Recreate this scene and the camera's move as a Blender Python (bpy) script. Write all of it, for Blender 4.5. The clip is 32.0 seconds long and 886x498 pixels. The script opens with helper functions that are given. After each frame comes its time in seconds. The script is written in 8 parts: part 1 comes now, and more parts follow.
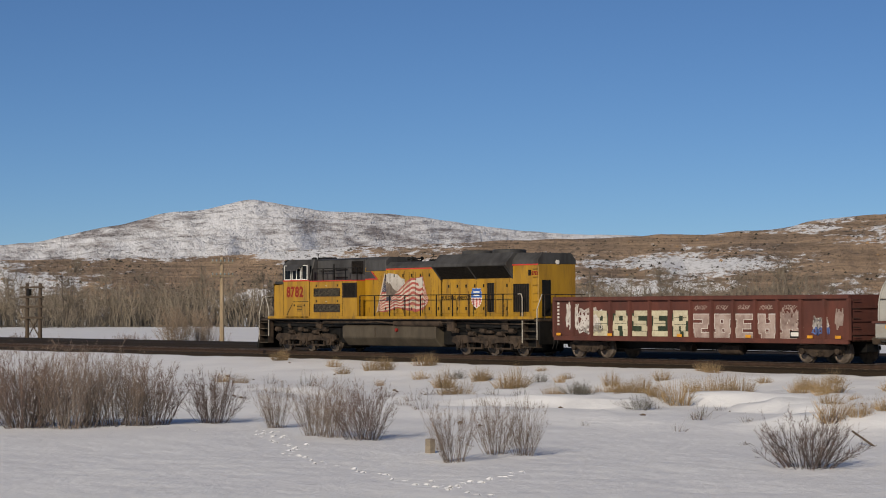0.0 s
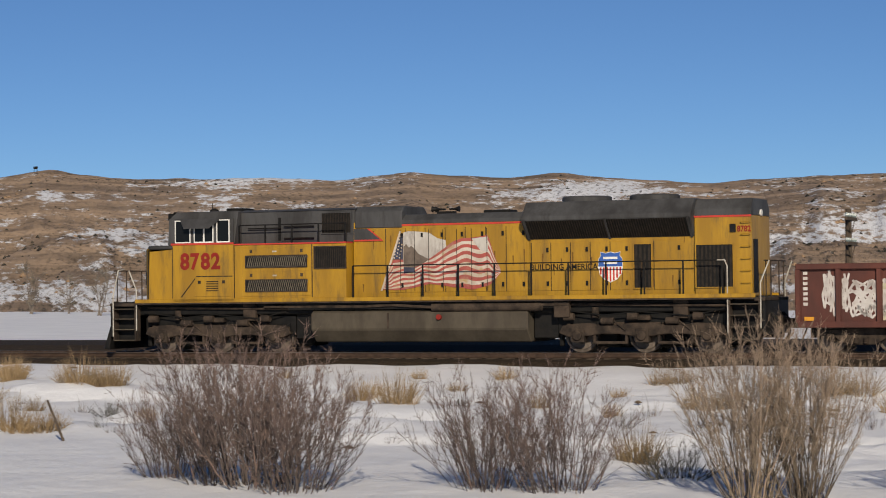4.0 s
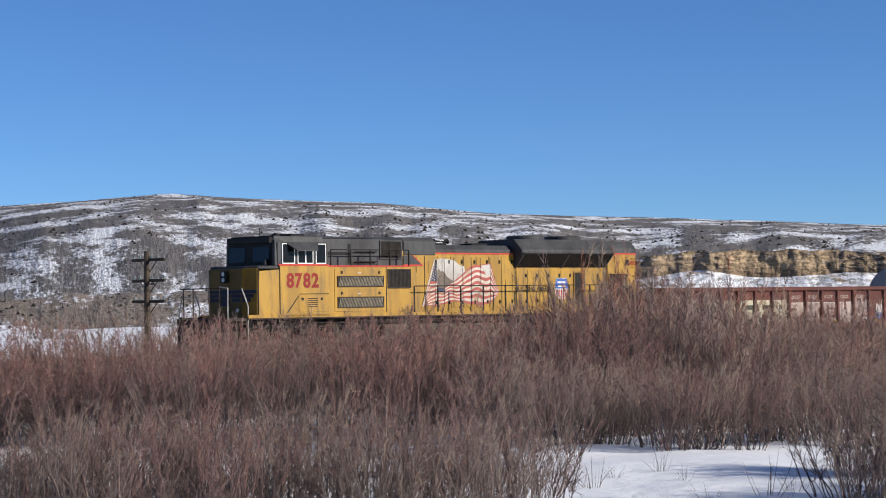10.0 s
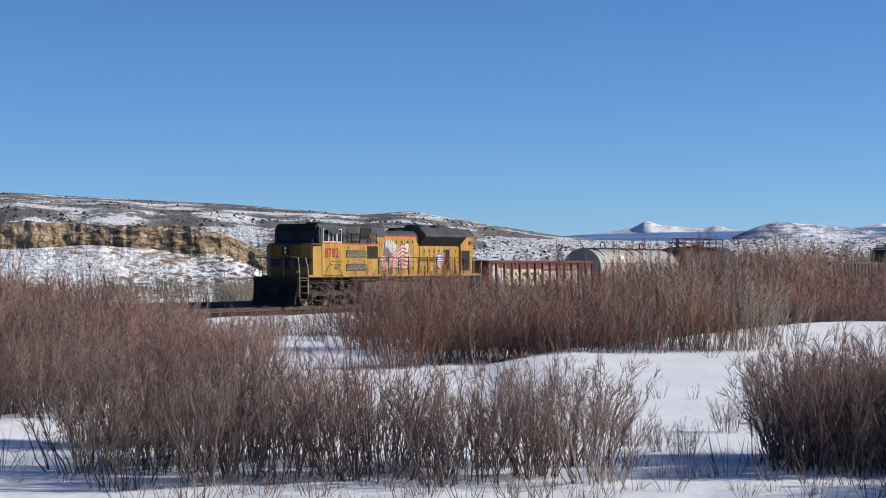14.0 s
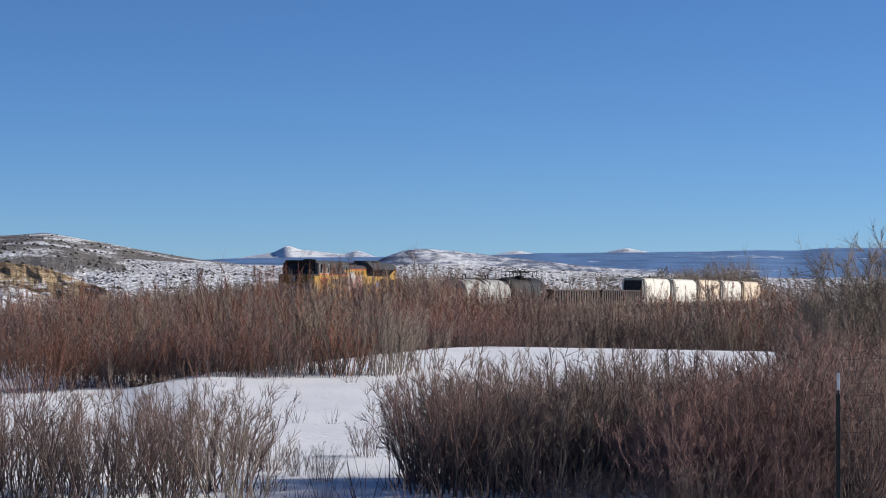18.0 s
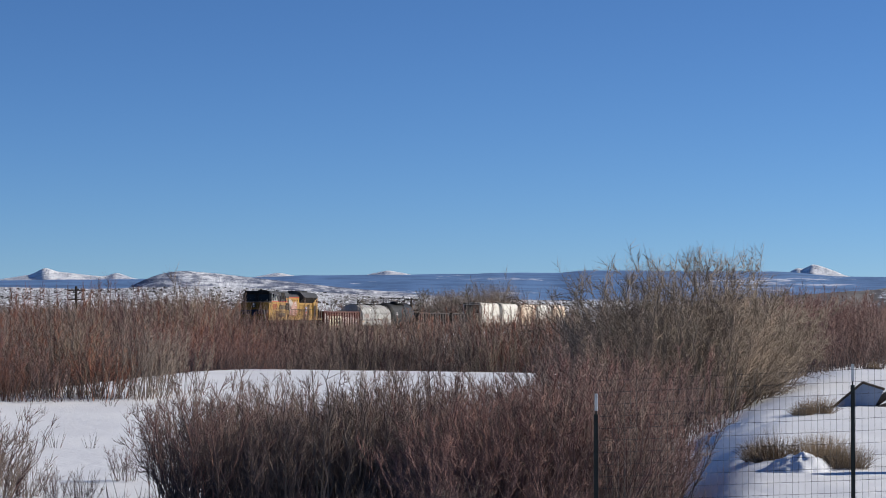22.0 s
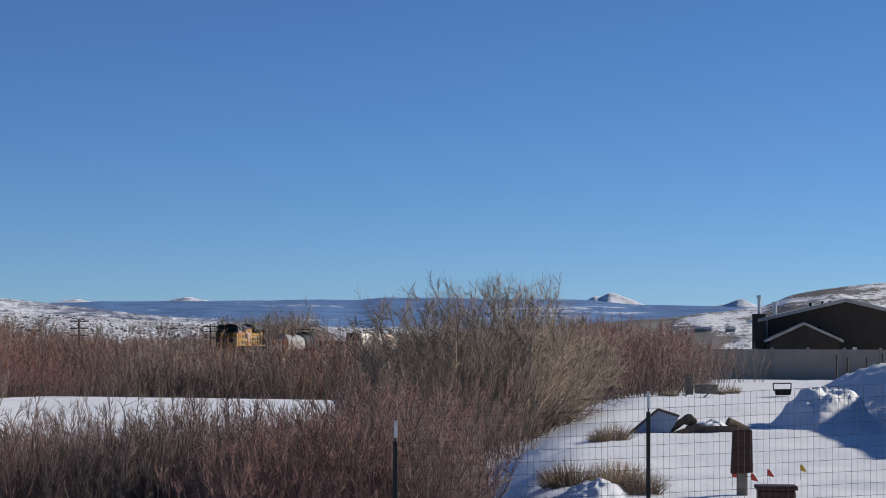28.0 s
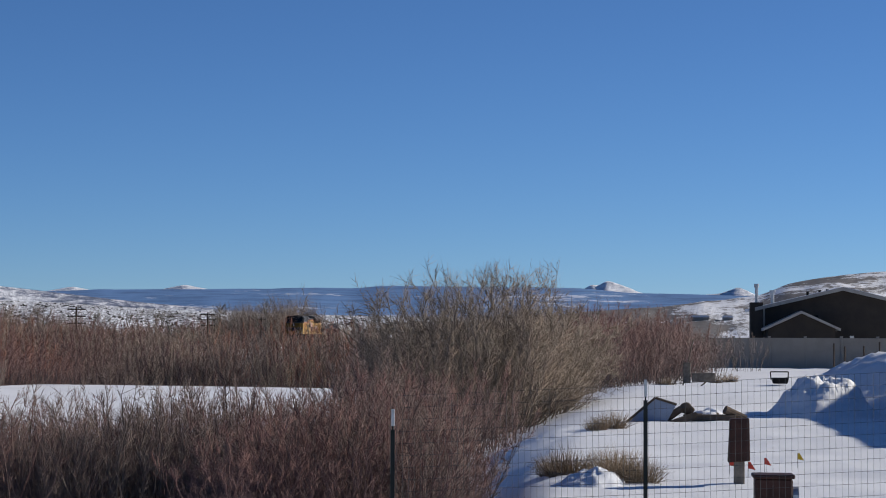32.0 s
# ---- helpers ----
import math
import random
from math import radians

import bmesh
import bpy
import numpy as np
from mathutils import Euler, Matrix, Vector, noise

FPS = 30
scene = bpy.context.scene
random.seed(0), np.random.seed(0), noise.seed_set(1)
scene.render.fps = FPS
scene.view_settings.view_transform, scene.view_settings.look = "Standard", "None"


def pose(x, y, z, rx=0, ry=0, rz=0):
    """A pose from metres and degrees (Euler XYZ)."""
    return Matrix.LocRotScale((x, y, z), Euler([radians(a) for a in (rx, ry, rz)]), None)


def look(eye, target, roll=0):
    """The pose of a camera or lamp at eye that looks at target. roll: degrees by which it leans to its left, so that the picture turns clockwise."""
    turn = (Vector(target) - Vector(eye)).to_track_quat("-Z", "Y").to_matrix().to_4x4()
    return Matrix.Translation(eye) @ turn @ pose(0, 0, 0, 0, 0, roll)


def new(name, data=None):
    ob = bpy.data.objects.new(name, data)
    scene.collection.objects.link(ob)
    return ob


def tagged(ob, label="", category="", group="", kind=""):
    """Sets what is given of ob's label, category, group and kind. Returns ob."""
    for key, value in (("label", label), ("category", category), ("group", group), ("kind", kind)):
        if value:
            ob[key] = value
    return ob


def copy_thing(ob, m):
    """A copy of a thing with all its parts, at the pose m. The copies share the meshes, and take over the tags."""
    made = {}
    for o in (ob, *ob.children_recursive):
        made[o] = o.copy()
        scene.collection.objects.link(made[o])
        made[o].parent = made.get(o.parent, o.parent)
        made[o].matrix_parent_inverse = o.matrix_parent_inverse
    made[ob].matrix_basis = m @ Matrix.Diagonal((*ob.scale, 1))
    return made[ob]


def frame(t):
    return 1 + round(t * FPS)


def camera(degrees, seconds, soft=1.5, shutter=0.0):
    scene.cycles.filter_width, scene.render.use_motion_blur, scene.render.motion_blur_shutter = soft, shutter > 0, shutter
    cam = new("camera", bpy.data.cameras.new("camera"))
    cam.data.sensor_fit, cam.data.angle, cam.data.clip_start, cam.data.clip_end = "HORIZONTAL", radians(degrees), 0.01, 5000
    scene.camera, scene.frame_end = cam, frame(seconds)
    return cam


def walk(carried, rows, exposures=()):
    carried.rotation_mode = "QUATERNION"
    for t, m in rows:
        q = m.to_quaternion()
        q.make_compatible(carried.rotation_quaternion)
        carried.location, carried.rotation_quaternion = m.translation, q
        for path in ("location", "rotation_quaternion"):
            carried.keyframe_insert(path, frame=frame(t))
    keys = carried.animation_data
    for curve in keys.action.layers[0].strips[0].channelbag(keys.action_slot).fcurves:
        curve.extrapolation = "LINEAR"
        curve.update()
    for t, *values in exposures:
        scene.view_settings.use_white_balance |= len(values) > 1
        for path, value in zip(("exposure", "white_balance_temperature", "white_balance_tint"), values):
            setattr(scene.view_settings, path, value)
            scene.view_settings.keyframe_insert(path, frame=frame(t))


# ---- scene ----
EYE = (0.0, 0.0, 2.03)
FIELD = 23.82

# seconds, heading from +y towards +x, tilt, lean (degrees)
TURNS = (
    (0.0, -51.63, 1.69, -0.12), (0.5, -48.90, 1.68, -0.12), (1.0, -46.36, 1.62, -0.20), (1.5, -43.31, 1.53, -0.40),
    (2.0, -40.14, 1.37, -0.30), (2.5, -36.47, 1.22, -0.18), (4.5, -17.60, 1.02, -0.80), (5.0, -11.98, 0.94, -0.72),
    (5.5, -5.57, 0.89, -0.55), (6.0, 0.01, 0.94, -0.37), (6.5, 6.65, 1.11, 0.01), (7.0, 11.58, 1.31, 0.09),
    (7.5, 18.09, 1.49, -0.25), (8.0, 23.88, 1.57, -0.31), (8.5, 29.05, 1.66, -0.57), (9.0, 34.01, 1.59, -0.89),
    (9.5, 38.71, 1.55, -0.74), (10.0, 42.51, 1.53, -0.87), (10.5, 45.38, 1.47, -0.82), (11.0, 48.21, 1.24, -1.01),
    (11.5, 51.50, 0.89, -0.69), (12.0, 55.19, 0.64, -0.63), (12.5, 58.34, 0.48, -0.57), (13.0, 59.96, 0.47, -0.57),
    (13.5, 61.55, 0.59, -0.38), (15.5, 67.11, 0.23, -0.18), (16.0, 68.37, 0.41, 0.10), (16.5, 69.73, 0.67, 0.19),
    (17.0, 70.96, 0.87, 0.17), (17.5, 72.02, 1.06, 0.14), (18.0, 72.88, 1.22, 0.17), (18.5, 73.81, 1.31, 0.07),
    (19.0, 74.85, 1.34, -0.11), (19.5, 75.71, 1.36, -0.11), (20.0, 76.52, 1.42, -0.29), (20.5, 77.37, 1.53, -0.41),
    (21.0, 78.07, 1.65, -0.40), (21.5, 78.66, 1.76, -0.23), (22.0, 79.37, 1.84, 0.06), (22.5, 79.98, 1.90, 0.18),
    (23.0, 80.37, 1.94, 0.28), (23.5, 81.04, 1.97, 0.32), (24.0, 81.58, 2.01, 0.39), (24.5, 82.22, 2.08, 0.49),
    (25.0, 82.90, 2.16, 0.34), (25.5, 83.35, 2.27, 0.38), (26.0, 83.78, 2.37, 0.32), (26.5, 84.24, 2.46, 0.25),
    (28.5, 84.86, 2.59, 0.16), (29.0, 84.88, 2.56, 0.05), (29.5, 85.00, 2.50, 0.05), (30.0, 85.04, 2.43, 0.14),
    (30.5, 85.01, 2.38, 0.18), (31.0, 84.89, 2.34, 0.10), (31.5, 84.88, 2.30, 0.22), (32.0, 84.88, 2.27, 0.24),
)


def aim(heading, tilt, lean):
    a, b = radians(heading), radians(tilt)
    way = Vector((math.sin(a) * math.cos(b), math.cos(a) * math.cos(b), math.sin(b)))
    return look(EYE, Vector(EYE) + way, lean)


cam = camera(FIELD, 32.0, soft=1.0, shutter=0.1)
EXPOSURES = ((0, -0.14, 7300, 10), (4, -0.02, 7200, 10), (6, 0.12, 6950, 10), (8, 0.34, 6450, 10), (9, 0.55, 6400, 10), (11, 0.63, 6350, 10), (13, 0.62, 6350, 10), (16, 0.55, 6400, 10), (20, 0.40, 6450, 10), (26, 0.33, 6450, 10), (32, 0.20, 6400, 10))
walk(cam, [(t, aim(a, b, c)) for t, a, b, c in TURNS], EXPOSURES)

# ---- daylight ----
SUN_FROM, SUN_UP = 152.0, 25.0        # degrees from +y towards +x; above the horizon
world = bpy.data.worlds.new("winter_sky")
scene.world = world
world.use_nodes = True
sky = world.node_tree.nodes.new("ShaderNodeTexSky")
sky.sky_type = "NISHITA"
sky.sun_disc = False
sky.sun_elevation = radians(SUN_UP)
sky.sun_rotation = radians(SUN_FROM)
sky.altitude = 2200
sky.air_density = 0.8
sky.dust_density = 0.0
sky.ozone_density = 8.5
back = world.node_tree.nodes["Background"]
back.inputs["Strength"].default_value = 0.074
world.node_tree.links.new(sky.outputs[0], back.inputs[0])

sun_data = bpy.data.lights.new("sun", "SUN")
sun_data.energy = 4.2
sun_data.angle = radians(0.5)
sun_data.color = (1.0, 0.93, 0.82)
sun = new("sun", sun_data)
a, b = radians(SUN_FROM), radians(SUN_UP)
sun.matrix_world = look((0, 0, 0), (-math.sin(a) * math.cos(b), -math.cos(a) * math.cos(b), -math.sin(b)))
sun.location = (60, -110, 60)

# ---- materials ----
def shader(name):
    m = bpy.data.materials.new(name)
    m.use_nodes = True
    t = m.node_tree
    return m, t, t.nodes["Principled BSDF"]


def noise_of(t, scale, detail=4.0, rough=0.55, stretch=None, world_space=False, source=None):
    """A noise value 0..1 in object space, or in world space."""
    n = t.nodes.new("ShaderNodeTexNoise")
    n.inputs["Scale"].default_value = scale
    n.inputs["Detail"].default_value = detail
    n.inputs["Roughness"].default_value = rough
    if source is None:
        if world_space:
            source = t.nodes.new("ShaderNodeNewGeometry").outputs["Position"]
        else:
            source = t.nodes.new("ShaderNodeTexCoord").outputs["Object"]
    if stretch:
        mp = t.nodes.new("ShaderNodeMapping")
        mp.inputs["Scale"].default_value = stretch
        t.links.new(source, mp.inputs["Vector"])
        source = mp.outputs["Vector"]
    t.links.new(source, n.inputs["Vector"])
    return n.outputs["Fac"]


def ramp(t, value, lo, hi, smooth=True):
    n = t.nodes.new("ShaderNodeMapRange")
    n.interpolation_type = "SMOOTHSTEP" if smooth else "LINEAR"
    n.inputs["From Min"].default_value = lo
    n.inputs["From Max"].default_value = hi
    t.links.new(value, n.inputs["Value"])
    return n.outputs["Result"]


def mix(t, fac, a, b):
    n = t.nodes.new("ShaderNodeMix")
    n.data_type = "RGBA"
    for sock, v in ((n.inputs["Factor"], fac), (n.inputs["A"], a), (n.inputs["B"], b)):
        if isinstance(v, (int, float)):
            sock.default_value = v
        elif isinstance(v, tuple):
            sock.default_value = (*v, 1)
        else:
            t.links.new(v, sock)
    return n.outputs["Result"]


def maths(t, op, a, b=0.0):
    n = t.nodes.new("ShaderNodeMath")
    n.operation = op
    for sock, v in zip(n.inputs, (a, b)):
        if isinstance(v, (int, float)):
            sock.default_value = v
        else:
            t.links.new(v, sock)
    return n.outputs[0]


def bump(t, bsdf, height, strength=0.3, distance=0.02):
    n = t.nodes.new("ShaderNodeBump")
    n.inputs["Strength"].default_value = strength
    n.inputs["Distance"].default_value = distance
    t.links.new(height, n.inputs["Height"])
    t.links.new(n.outputs["Normal"], bsdf.inputs["Normal"])


def plain(name, light, dark, scale=3.0, rough=0.7, metal=0.0, relief=0.15, dirt=None, dirt_amount=0.5, streak=None):
    """Paint, metal or wood: two tones at a coarse and a fine scale, with optional dirt."""
    m, t, b = shader(name)
    coarse = ramp(t, noise_of(t, scale, 5, 0.6, streak), 0.35, 0.68)
    fine = noise_of(t, scale * 9, 3, 0.6, streak)
    col = mix(t, coarse, light, dark)
    if dirt:
        col = mix(t, maths(t, "MULTIPLY", ramp(t, noise_of(t, scale * 1.7, 8, 0.7, streak), 0.48, 0.72), dirt_amount), col, dirt)
    col = mix(t, maths(t, "MULTIPLY", ramp(t, fine, 0.35, 0.75), 0.22), col, dark)
    t.links.new(col, b.inputs["Base Color"])
    r = t.nodes.new("ShaderNodeMapRange")
    r.inputs["To Min"].default_value, r.inputs["To Max"].default_value = max(0.05, rough - 0.12), min(1.0, rough + 0.12)
    t.links.new(fine, r.inputs["Value"])
    t.links.new(r.outputs["Result"], b.inputs["Roughness"])
    b.inputs["Metallic"].default_value = metal
    b.inputs["Specular IOR Level"].default_value = 0.45 if rough < 0.5 else 0.18
    if relief:
        bump(t, b, fine, relief, 0.004)
    return m


def make_snow():
    m, t, b = shader("snow")
    big = noise_of(t, 0.35, 4, 0.5, None, True)
    mid = noise_of(t, 2.2, 6, 0.6, None, True)
    fine = noise_of(t, 30.0, 3, 0.6, None, True)
    col = mix(t, ramp(t, big, 0.3, 0.7), (0.80, 0.81, 0.83), (0.73, 0.74, 0.77))
    col = mix(t, maths(t, "MULTIPLY", ramp(t, mid, 0.62, 0.8), 0.25), col, (0.60, 0.58, 0.55))
    t.links.new(col, b.inputs["Base Color"])
    b.inputs["Roughness"].default_value = 0.62
    b.inputs["Specular IOR Level"].default_value = 0.3
    bump(t, b, maths(t, "ADD", maths(t, "MULTIPLY", mid, 1.0), maths(t, "MULTIPLY", fine, 0.15)), 0.4, 0.12)
    return m


def make_hill(name, snow_lo, snow_hi, rock_a, rock_b, sage, sage_amount, scale=1.0, snow=(0.78, 0.79, 0.82), strata=0.0, cover=0.0, broad=0.6, relief=0.7):
    """A hillside, laid out along the slope: bare soil and rock, dots of sage, snow in patches and gullies."""
    m, t, b = shader(name)
    uv = t.nodes.new("ShaderNodeUVMap").outputs["UV"]

    def n(s, detail, rough, stretch=(1, 1, 1)):
        return noise_of(t, s / scale, detail, rough, stretch, False, uv)
    soil = mix(t, ramp(t, n(0.03, 6, 0.6), 0.35, 0.65), rock_a, rock_b)
    soil = mix(t, maths(t, "MULTIPLY", ramp(t, n(0.22, 6, 0.72, (0.4, 1.8, 1)), 0.42, 0.68), 0.6), soil, tuple(c * 0.42 for c in rock_b))
    if strata:
        soil = mix(t, maths(t, "MULTIPLY", ramp(t, n(0.30, 4, 0.6, (0.05, 1.6, 1)), 0.45, 0.62), strata), soil, tuple(min(1, c * 1.5) for c in rock_a))
    patches = maths(t, "ADD", maths(t, "MULTIPLY", n(0.045, 4, 0.6, (0.55, 1.9, 1) if broad < 0.8 else (0.45, 2.1, 1)), broad), maths(t, "MULTIPLY", n(0.5, 7, 0.78, (0.55, 1.5, 1)), 1.5 - broad))
    col = mix(t, ramp(t, patches, snow_lo, snow_hi), soil, snow)
    dots = ramp(t, n(1.0, 3, 0.7, (0.6, 1.5, 1)), 0.53 - 0.07 * cover, 0.60 - 0.06 * cover)
    zone = ramp(t, n(0.05, 5, 0.65, (0.6, 1.6, 1)), 0.40, 0.62)
    col = mix(t, maths(t, "MULTIPLY", maths(t, "MULTIPLY", dots, maths(t, "ADD", maths(t, "MULTIPLY", zone, 0.85 - 0.4 * cover), 0.15 + 0.4 * cover)), sage_amount), col, sage)
    t.links.new(col, b.inputs["Base Color"])
    b.inputs["Roughness"].default_value = 0.9
    b.inputs["Specular IOR Level"].default_value = 0.1
    bump(t, b, maths(t, "ADD", n(0.12, 7, 0.65), maths(t, "MULTIPLY", dots, 0.12)), relief, 2.5 * scale)
    return m


def make_twigs(name, low, high, tip, spread=0.85):
    """Bark of shrubs: old wood below, darkened further for the clump's own shade, coloured young twigs above, each stem
    a little different.
    """
    m, t, b = shader(name)
    tc = t.nodes.new("ShaderNodeTexCoord")
    sep = t.nodes.new("ShaderNodeSeparateXYZ")
    t.links.new(tc.outputs["Object"], sep.inputs[0])
    geo = t.nodes.new("ShaderNodeNewGeometry")
    info = t.nodes.new("ShaderNodeObjectInfo")
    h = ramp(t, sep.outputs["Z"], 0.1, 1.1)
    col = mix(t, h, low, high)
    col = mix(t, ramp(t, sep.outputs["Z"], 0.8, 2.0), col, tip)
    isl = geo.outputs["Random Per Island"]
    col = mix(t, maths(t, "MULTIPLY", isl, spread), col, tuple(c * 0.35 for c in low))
    col = mix(t, maths(t, "MULTIPLY", ramp(t, isl, 0.72, 1.0), 0.6), col, tuple(min(1, c * 1.5) for c in tip))
    hsv = t.nodes.new("ShaderNodeHueSaturation")
    t.links.new(col, hsv.inputs["Color"])
    r = t.nodes.new("ShaderNodeMapRange")
    r.inputs["To Min"].default_value, r.inputs["To Max"].default_value = 0.72, 1.25
    t.links.new(info.outputs["Random"], r.inputs["Value"])
    t.links.new(r.outputs["Result"], hsv.inputs["Value"])
    t.links.new(hsv.outputs["Color"], b.inputs["Base Color"])
    b.inputs["Roughness"].default_value = 0.75
    return m


M_SNOW = make_snow()
M_BROWN_HILL = make_hill("brown_hillside", 0.768, 0.822, (0.33, 0.235, 0.16), (0.24, 0.18, 0.135), (0.075, 0.066, 0.055), 0.9, 1.0, (0.74, 0.75, 0.78), 0.6, 0.0, 0.9)
M_SNOW_HILL = make_hill("snowy_sage_hillside", 0.69, 0.78, (0.36, 0.25, 0.17), (0.25, 0.19, 0.145), (0.07, 0.064, 0.058), 0.95, 1.0, (0.78, 0.79, 0.82), 0.25, 0.4, 0.9)
M_GREY_RIDGE = make_hill("grey_sage_ridge", 0.74, 0.83, (0.20, 0.18, 0.165), (0.15, 0.14, 0.135), (0.075, 0.07, 0.068), 0.9, 1.0, (0.78, 0.79, 0.82), 0.0, 0.45, 0.95)
M_SAGE_SLOPE = make_hill("grey_sage_slope", 0.76, 0.84, (0.27, 0.215, 0.165), (0.18, 0.155, 0.135), (0.07, 0.064, 0.058), 0.95, 1.0, (0.78, 0.79, 0.82), 0.2, 0.5, 0.8)
M_MOUNTAIN = make_hill("snow_mountain", 0.60, 0.84, (0.30, 0.27, 0.26), (0.22, 0.20, 0.21), (0.17, 0.16, 0.165), 0.3, 8.0)
M_SPECKLED = make_hill("snow_with_sage_dots", 0.60, 0.74, (0.22, 0.19, 0.165), (0.17, 0.155, 0.145), (0.06, 0.056, 0.058), 0.95, 1.1, (0.78, 0.79, 0.82), 0.0, 1.0)
# the mesa's blue is distance haze put into the base colour
M_MESA = make_hill("hazy_forested_mesa", 0.85, 0.89, (0.135, 0.245, 0.45), (0.115, 0.215, 0.41), (0.11, 0.20, 0.385), 0.1, 9.0, (0.55, 0.6, 0.7), 0.0, 0.0, 0.95, 0.12)
M_FIELD = make_hill("open_snowy_slope", 0.72, 0.80, (0.22, 0.20, 0.185), (0.165, 0.155, 0.15), (0.08, 0.075, 0.07), 0.6, 2.2, (0.78, 0.79, 0.82), 0.0, 0.0, 0.95, 0.3)
# peaks and round hill: blue haze of distance mixed into the rock tones
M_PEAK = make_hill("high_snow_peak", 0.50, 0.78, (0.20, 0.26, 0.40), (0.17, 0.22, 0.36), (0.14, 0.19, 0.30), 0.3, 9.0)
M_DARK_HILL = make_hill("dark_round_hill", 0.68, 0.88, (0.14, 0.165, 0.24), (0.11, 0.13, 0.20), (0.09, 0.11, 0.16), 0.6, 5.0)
M_CLIFF = make_hill("sandstone_cliff", 0.80, 0.90, (0.36, 0.265, 0.165), (0.27, 0.195, 0.125), (0.075, 0.058, 0.042), 0.9, 0.8, (0.7, 0.7, 0.72), 0.5, 0.5, 0.6, 1.0)
M_TALUS = make_hill("snowy_talus", 0.66, 0.78, (0.34, 0.25, 0.16), (0.25, 0.19, 0.13), (0.07, 0.06, 0.05), 0.95, 0.9, (0.78, 0.79, 0.82), 0.0, 0.7)
M_TWIG_GREY = make_twigs("grey_willow_bark", (0.20, 0.165, 0.14), (0.235, 0.18, 0.148), (0.25, 0.18, 0.14), 0.7)
M_TWIG_TAN = make_twigs("tan_willow_bark", (0.21, 0.165, 0.12), (0.29, 0.22, 0.16), (0.32, 0.23, 0.165), 0.7)
# low tone carries the thicket's self-shade as well as old bark
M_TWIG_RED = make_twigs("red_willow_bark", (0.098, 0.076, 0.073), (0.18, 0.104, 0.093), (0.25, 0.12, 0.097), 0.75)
M_TWIG_DARK = make_twigs("dark_bark", (0.10, 0.08, 0.072), (0.165, 0.115, 0.10), (0.22, 0.14, 0.115))
M_GRASS = make_twigs("dry_grass", (0.30, 0.205, 0.105), (0.42, 0.30, 0.16), (0.46, 0.335, 0.19), 0.45)
M_SAGE = make_twigs("sagebrush", (0.11, 0.10, 0.08), (0.18, 0.17, 0.13), (0.2, 0.19, 0.15))
M_BALLAST = plain("ballast_stone", (0.042, 0.029, 0.018), (0.016, 0.011, 0.007), 14, 0.95, 0, 0.9)
M_RAIL = plain("rusty_rail", (0.11, 0.07, 0.05), (0.06, 0.04, 0.03), 6, 0.55, 0.6)
M_RAIL_TOP = plain("polished_rail_head", (0.34, 0.32, 0.30), (0.24, 0.22, 0.20), 6, 0.5, 0.8, 0.05)
M_TIE = plain("creosoted_wood", (0.10, 0.075, 0.055), (0.05, 0.038, 0.03), 5, 0.9, 0, 0.5)

# ---- ground and hills ----
def mesh_from(name, verts, faces, mats, smooth=True):
    me = bpy.data.meshes.new(name)
    verts = np.asarray(verts, dtype=np.float32)
    faces = np.asarray(faces, dtype=np.int32)
    k = faces.shape[1]
    me.vertices.add(len(verts))
    me.vertices.foreach_set("co", verts.ravel())
    me.loops.add(faces.size)
    me.loops.foreach_set("vertex_index", faces.ravel())
    me.polygons.add(len(faces))
    me.polygons.foreach_set("loop_start", np.arange(0, faces.size, k, dtype=np.int32))
    me.polygons.foreach_set("loop_total", np.full(len(faces), k, dtype=np.int32))
    me.polygons.foreach_set("use_smooth", np.full(len(faces), smooth, dtype=bool))
    me.update(calc_edges=True)
    me.validate()
    for m in (mats if isinstance(mats, (list, tuple)) else [mats]):
        me.materials.append(m)
    return me


def grid_faces(rows, cols, wrap=False):
    i, j = np.meshgrid(np.arange(rows - 1), np.arange(cols if wrap else cols - 1), indexing="ij")
    j2 = (j + 1) % cols
    return np.stack([i * cols + j, i * cols + j2, (i + 1) * cols + j2, (i + 1) * cols + j], -1).reshape(-1, 4)


def lattice(seed, n=64):
    g = np.random.RandomState(seed)
    return g.rand(n, n)


LATTICES = [lattice(s) for s in range(8)]


def value_noise(x, y, k=0):
    """Smooth noise 0..1 on a unit lattice."""
    g = LATTICES[k]
    n = len(g)
    xi, yi = np.floor(x).astype(int), np.floor(y).astype(int)
    fx, fy = x - xi, y - yi
    fx, fy = fx * fx * (3 - 2 * fx), fy * fy * (3 - 2 * fy)
    a, b = g[xi % n, yi % n], g[(xi + 1) % n, yi % n]
    c, d = g[xi % n, (yi + 1) % n], g[(xi + 1) % n, (yi + 1) % n]
    return (a * (1 - fx) + b * fx) * (1 - fy) + (c * (1 - fx) + d * fx) * fy


def fbm(x, y, octaves=4, k=0):
    total, amp, norm = 0.0, 1.0, 0.0
    for o in range(octaves):
        total = total + amp * value_noise(x * 2 ** o + 13.7 * o, y * 2 ** o + 7.1 * o, (k + o) % 8)
        norm += amp
        amp *= 0.5
    return total / norm


def step(lo, hi, v):
    u = np.clip((v - lo) / (hi - lo), 0, 1)
    return u * u * (3 - 2 * u)


def track_y(x):
    """The railway's centre line: straight, then a faint bend."""
    w = 18.0
    return 62.1 - 0.02 * w * np.log1p(np.exp(np.clip((np.asarray(x, float) - 50) / w, -40, 40)))


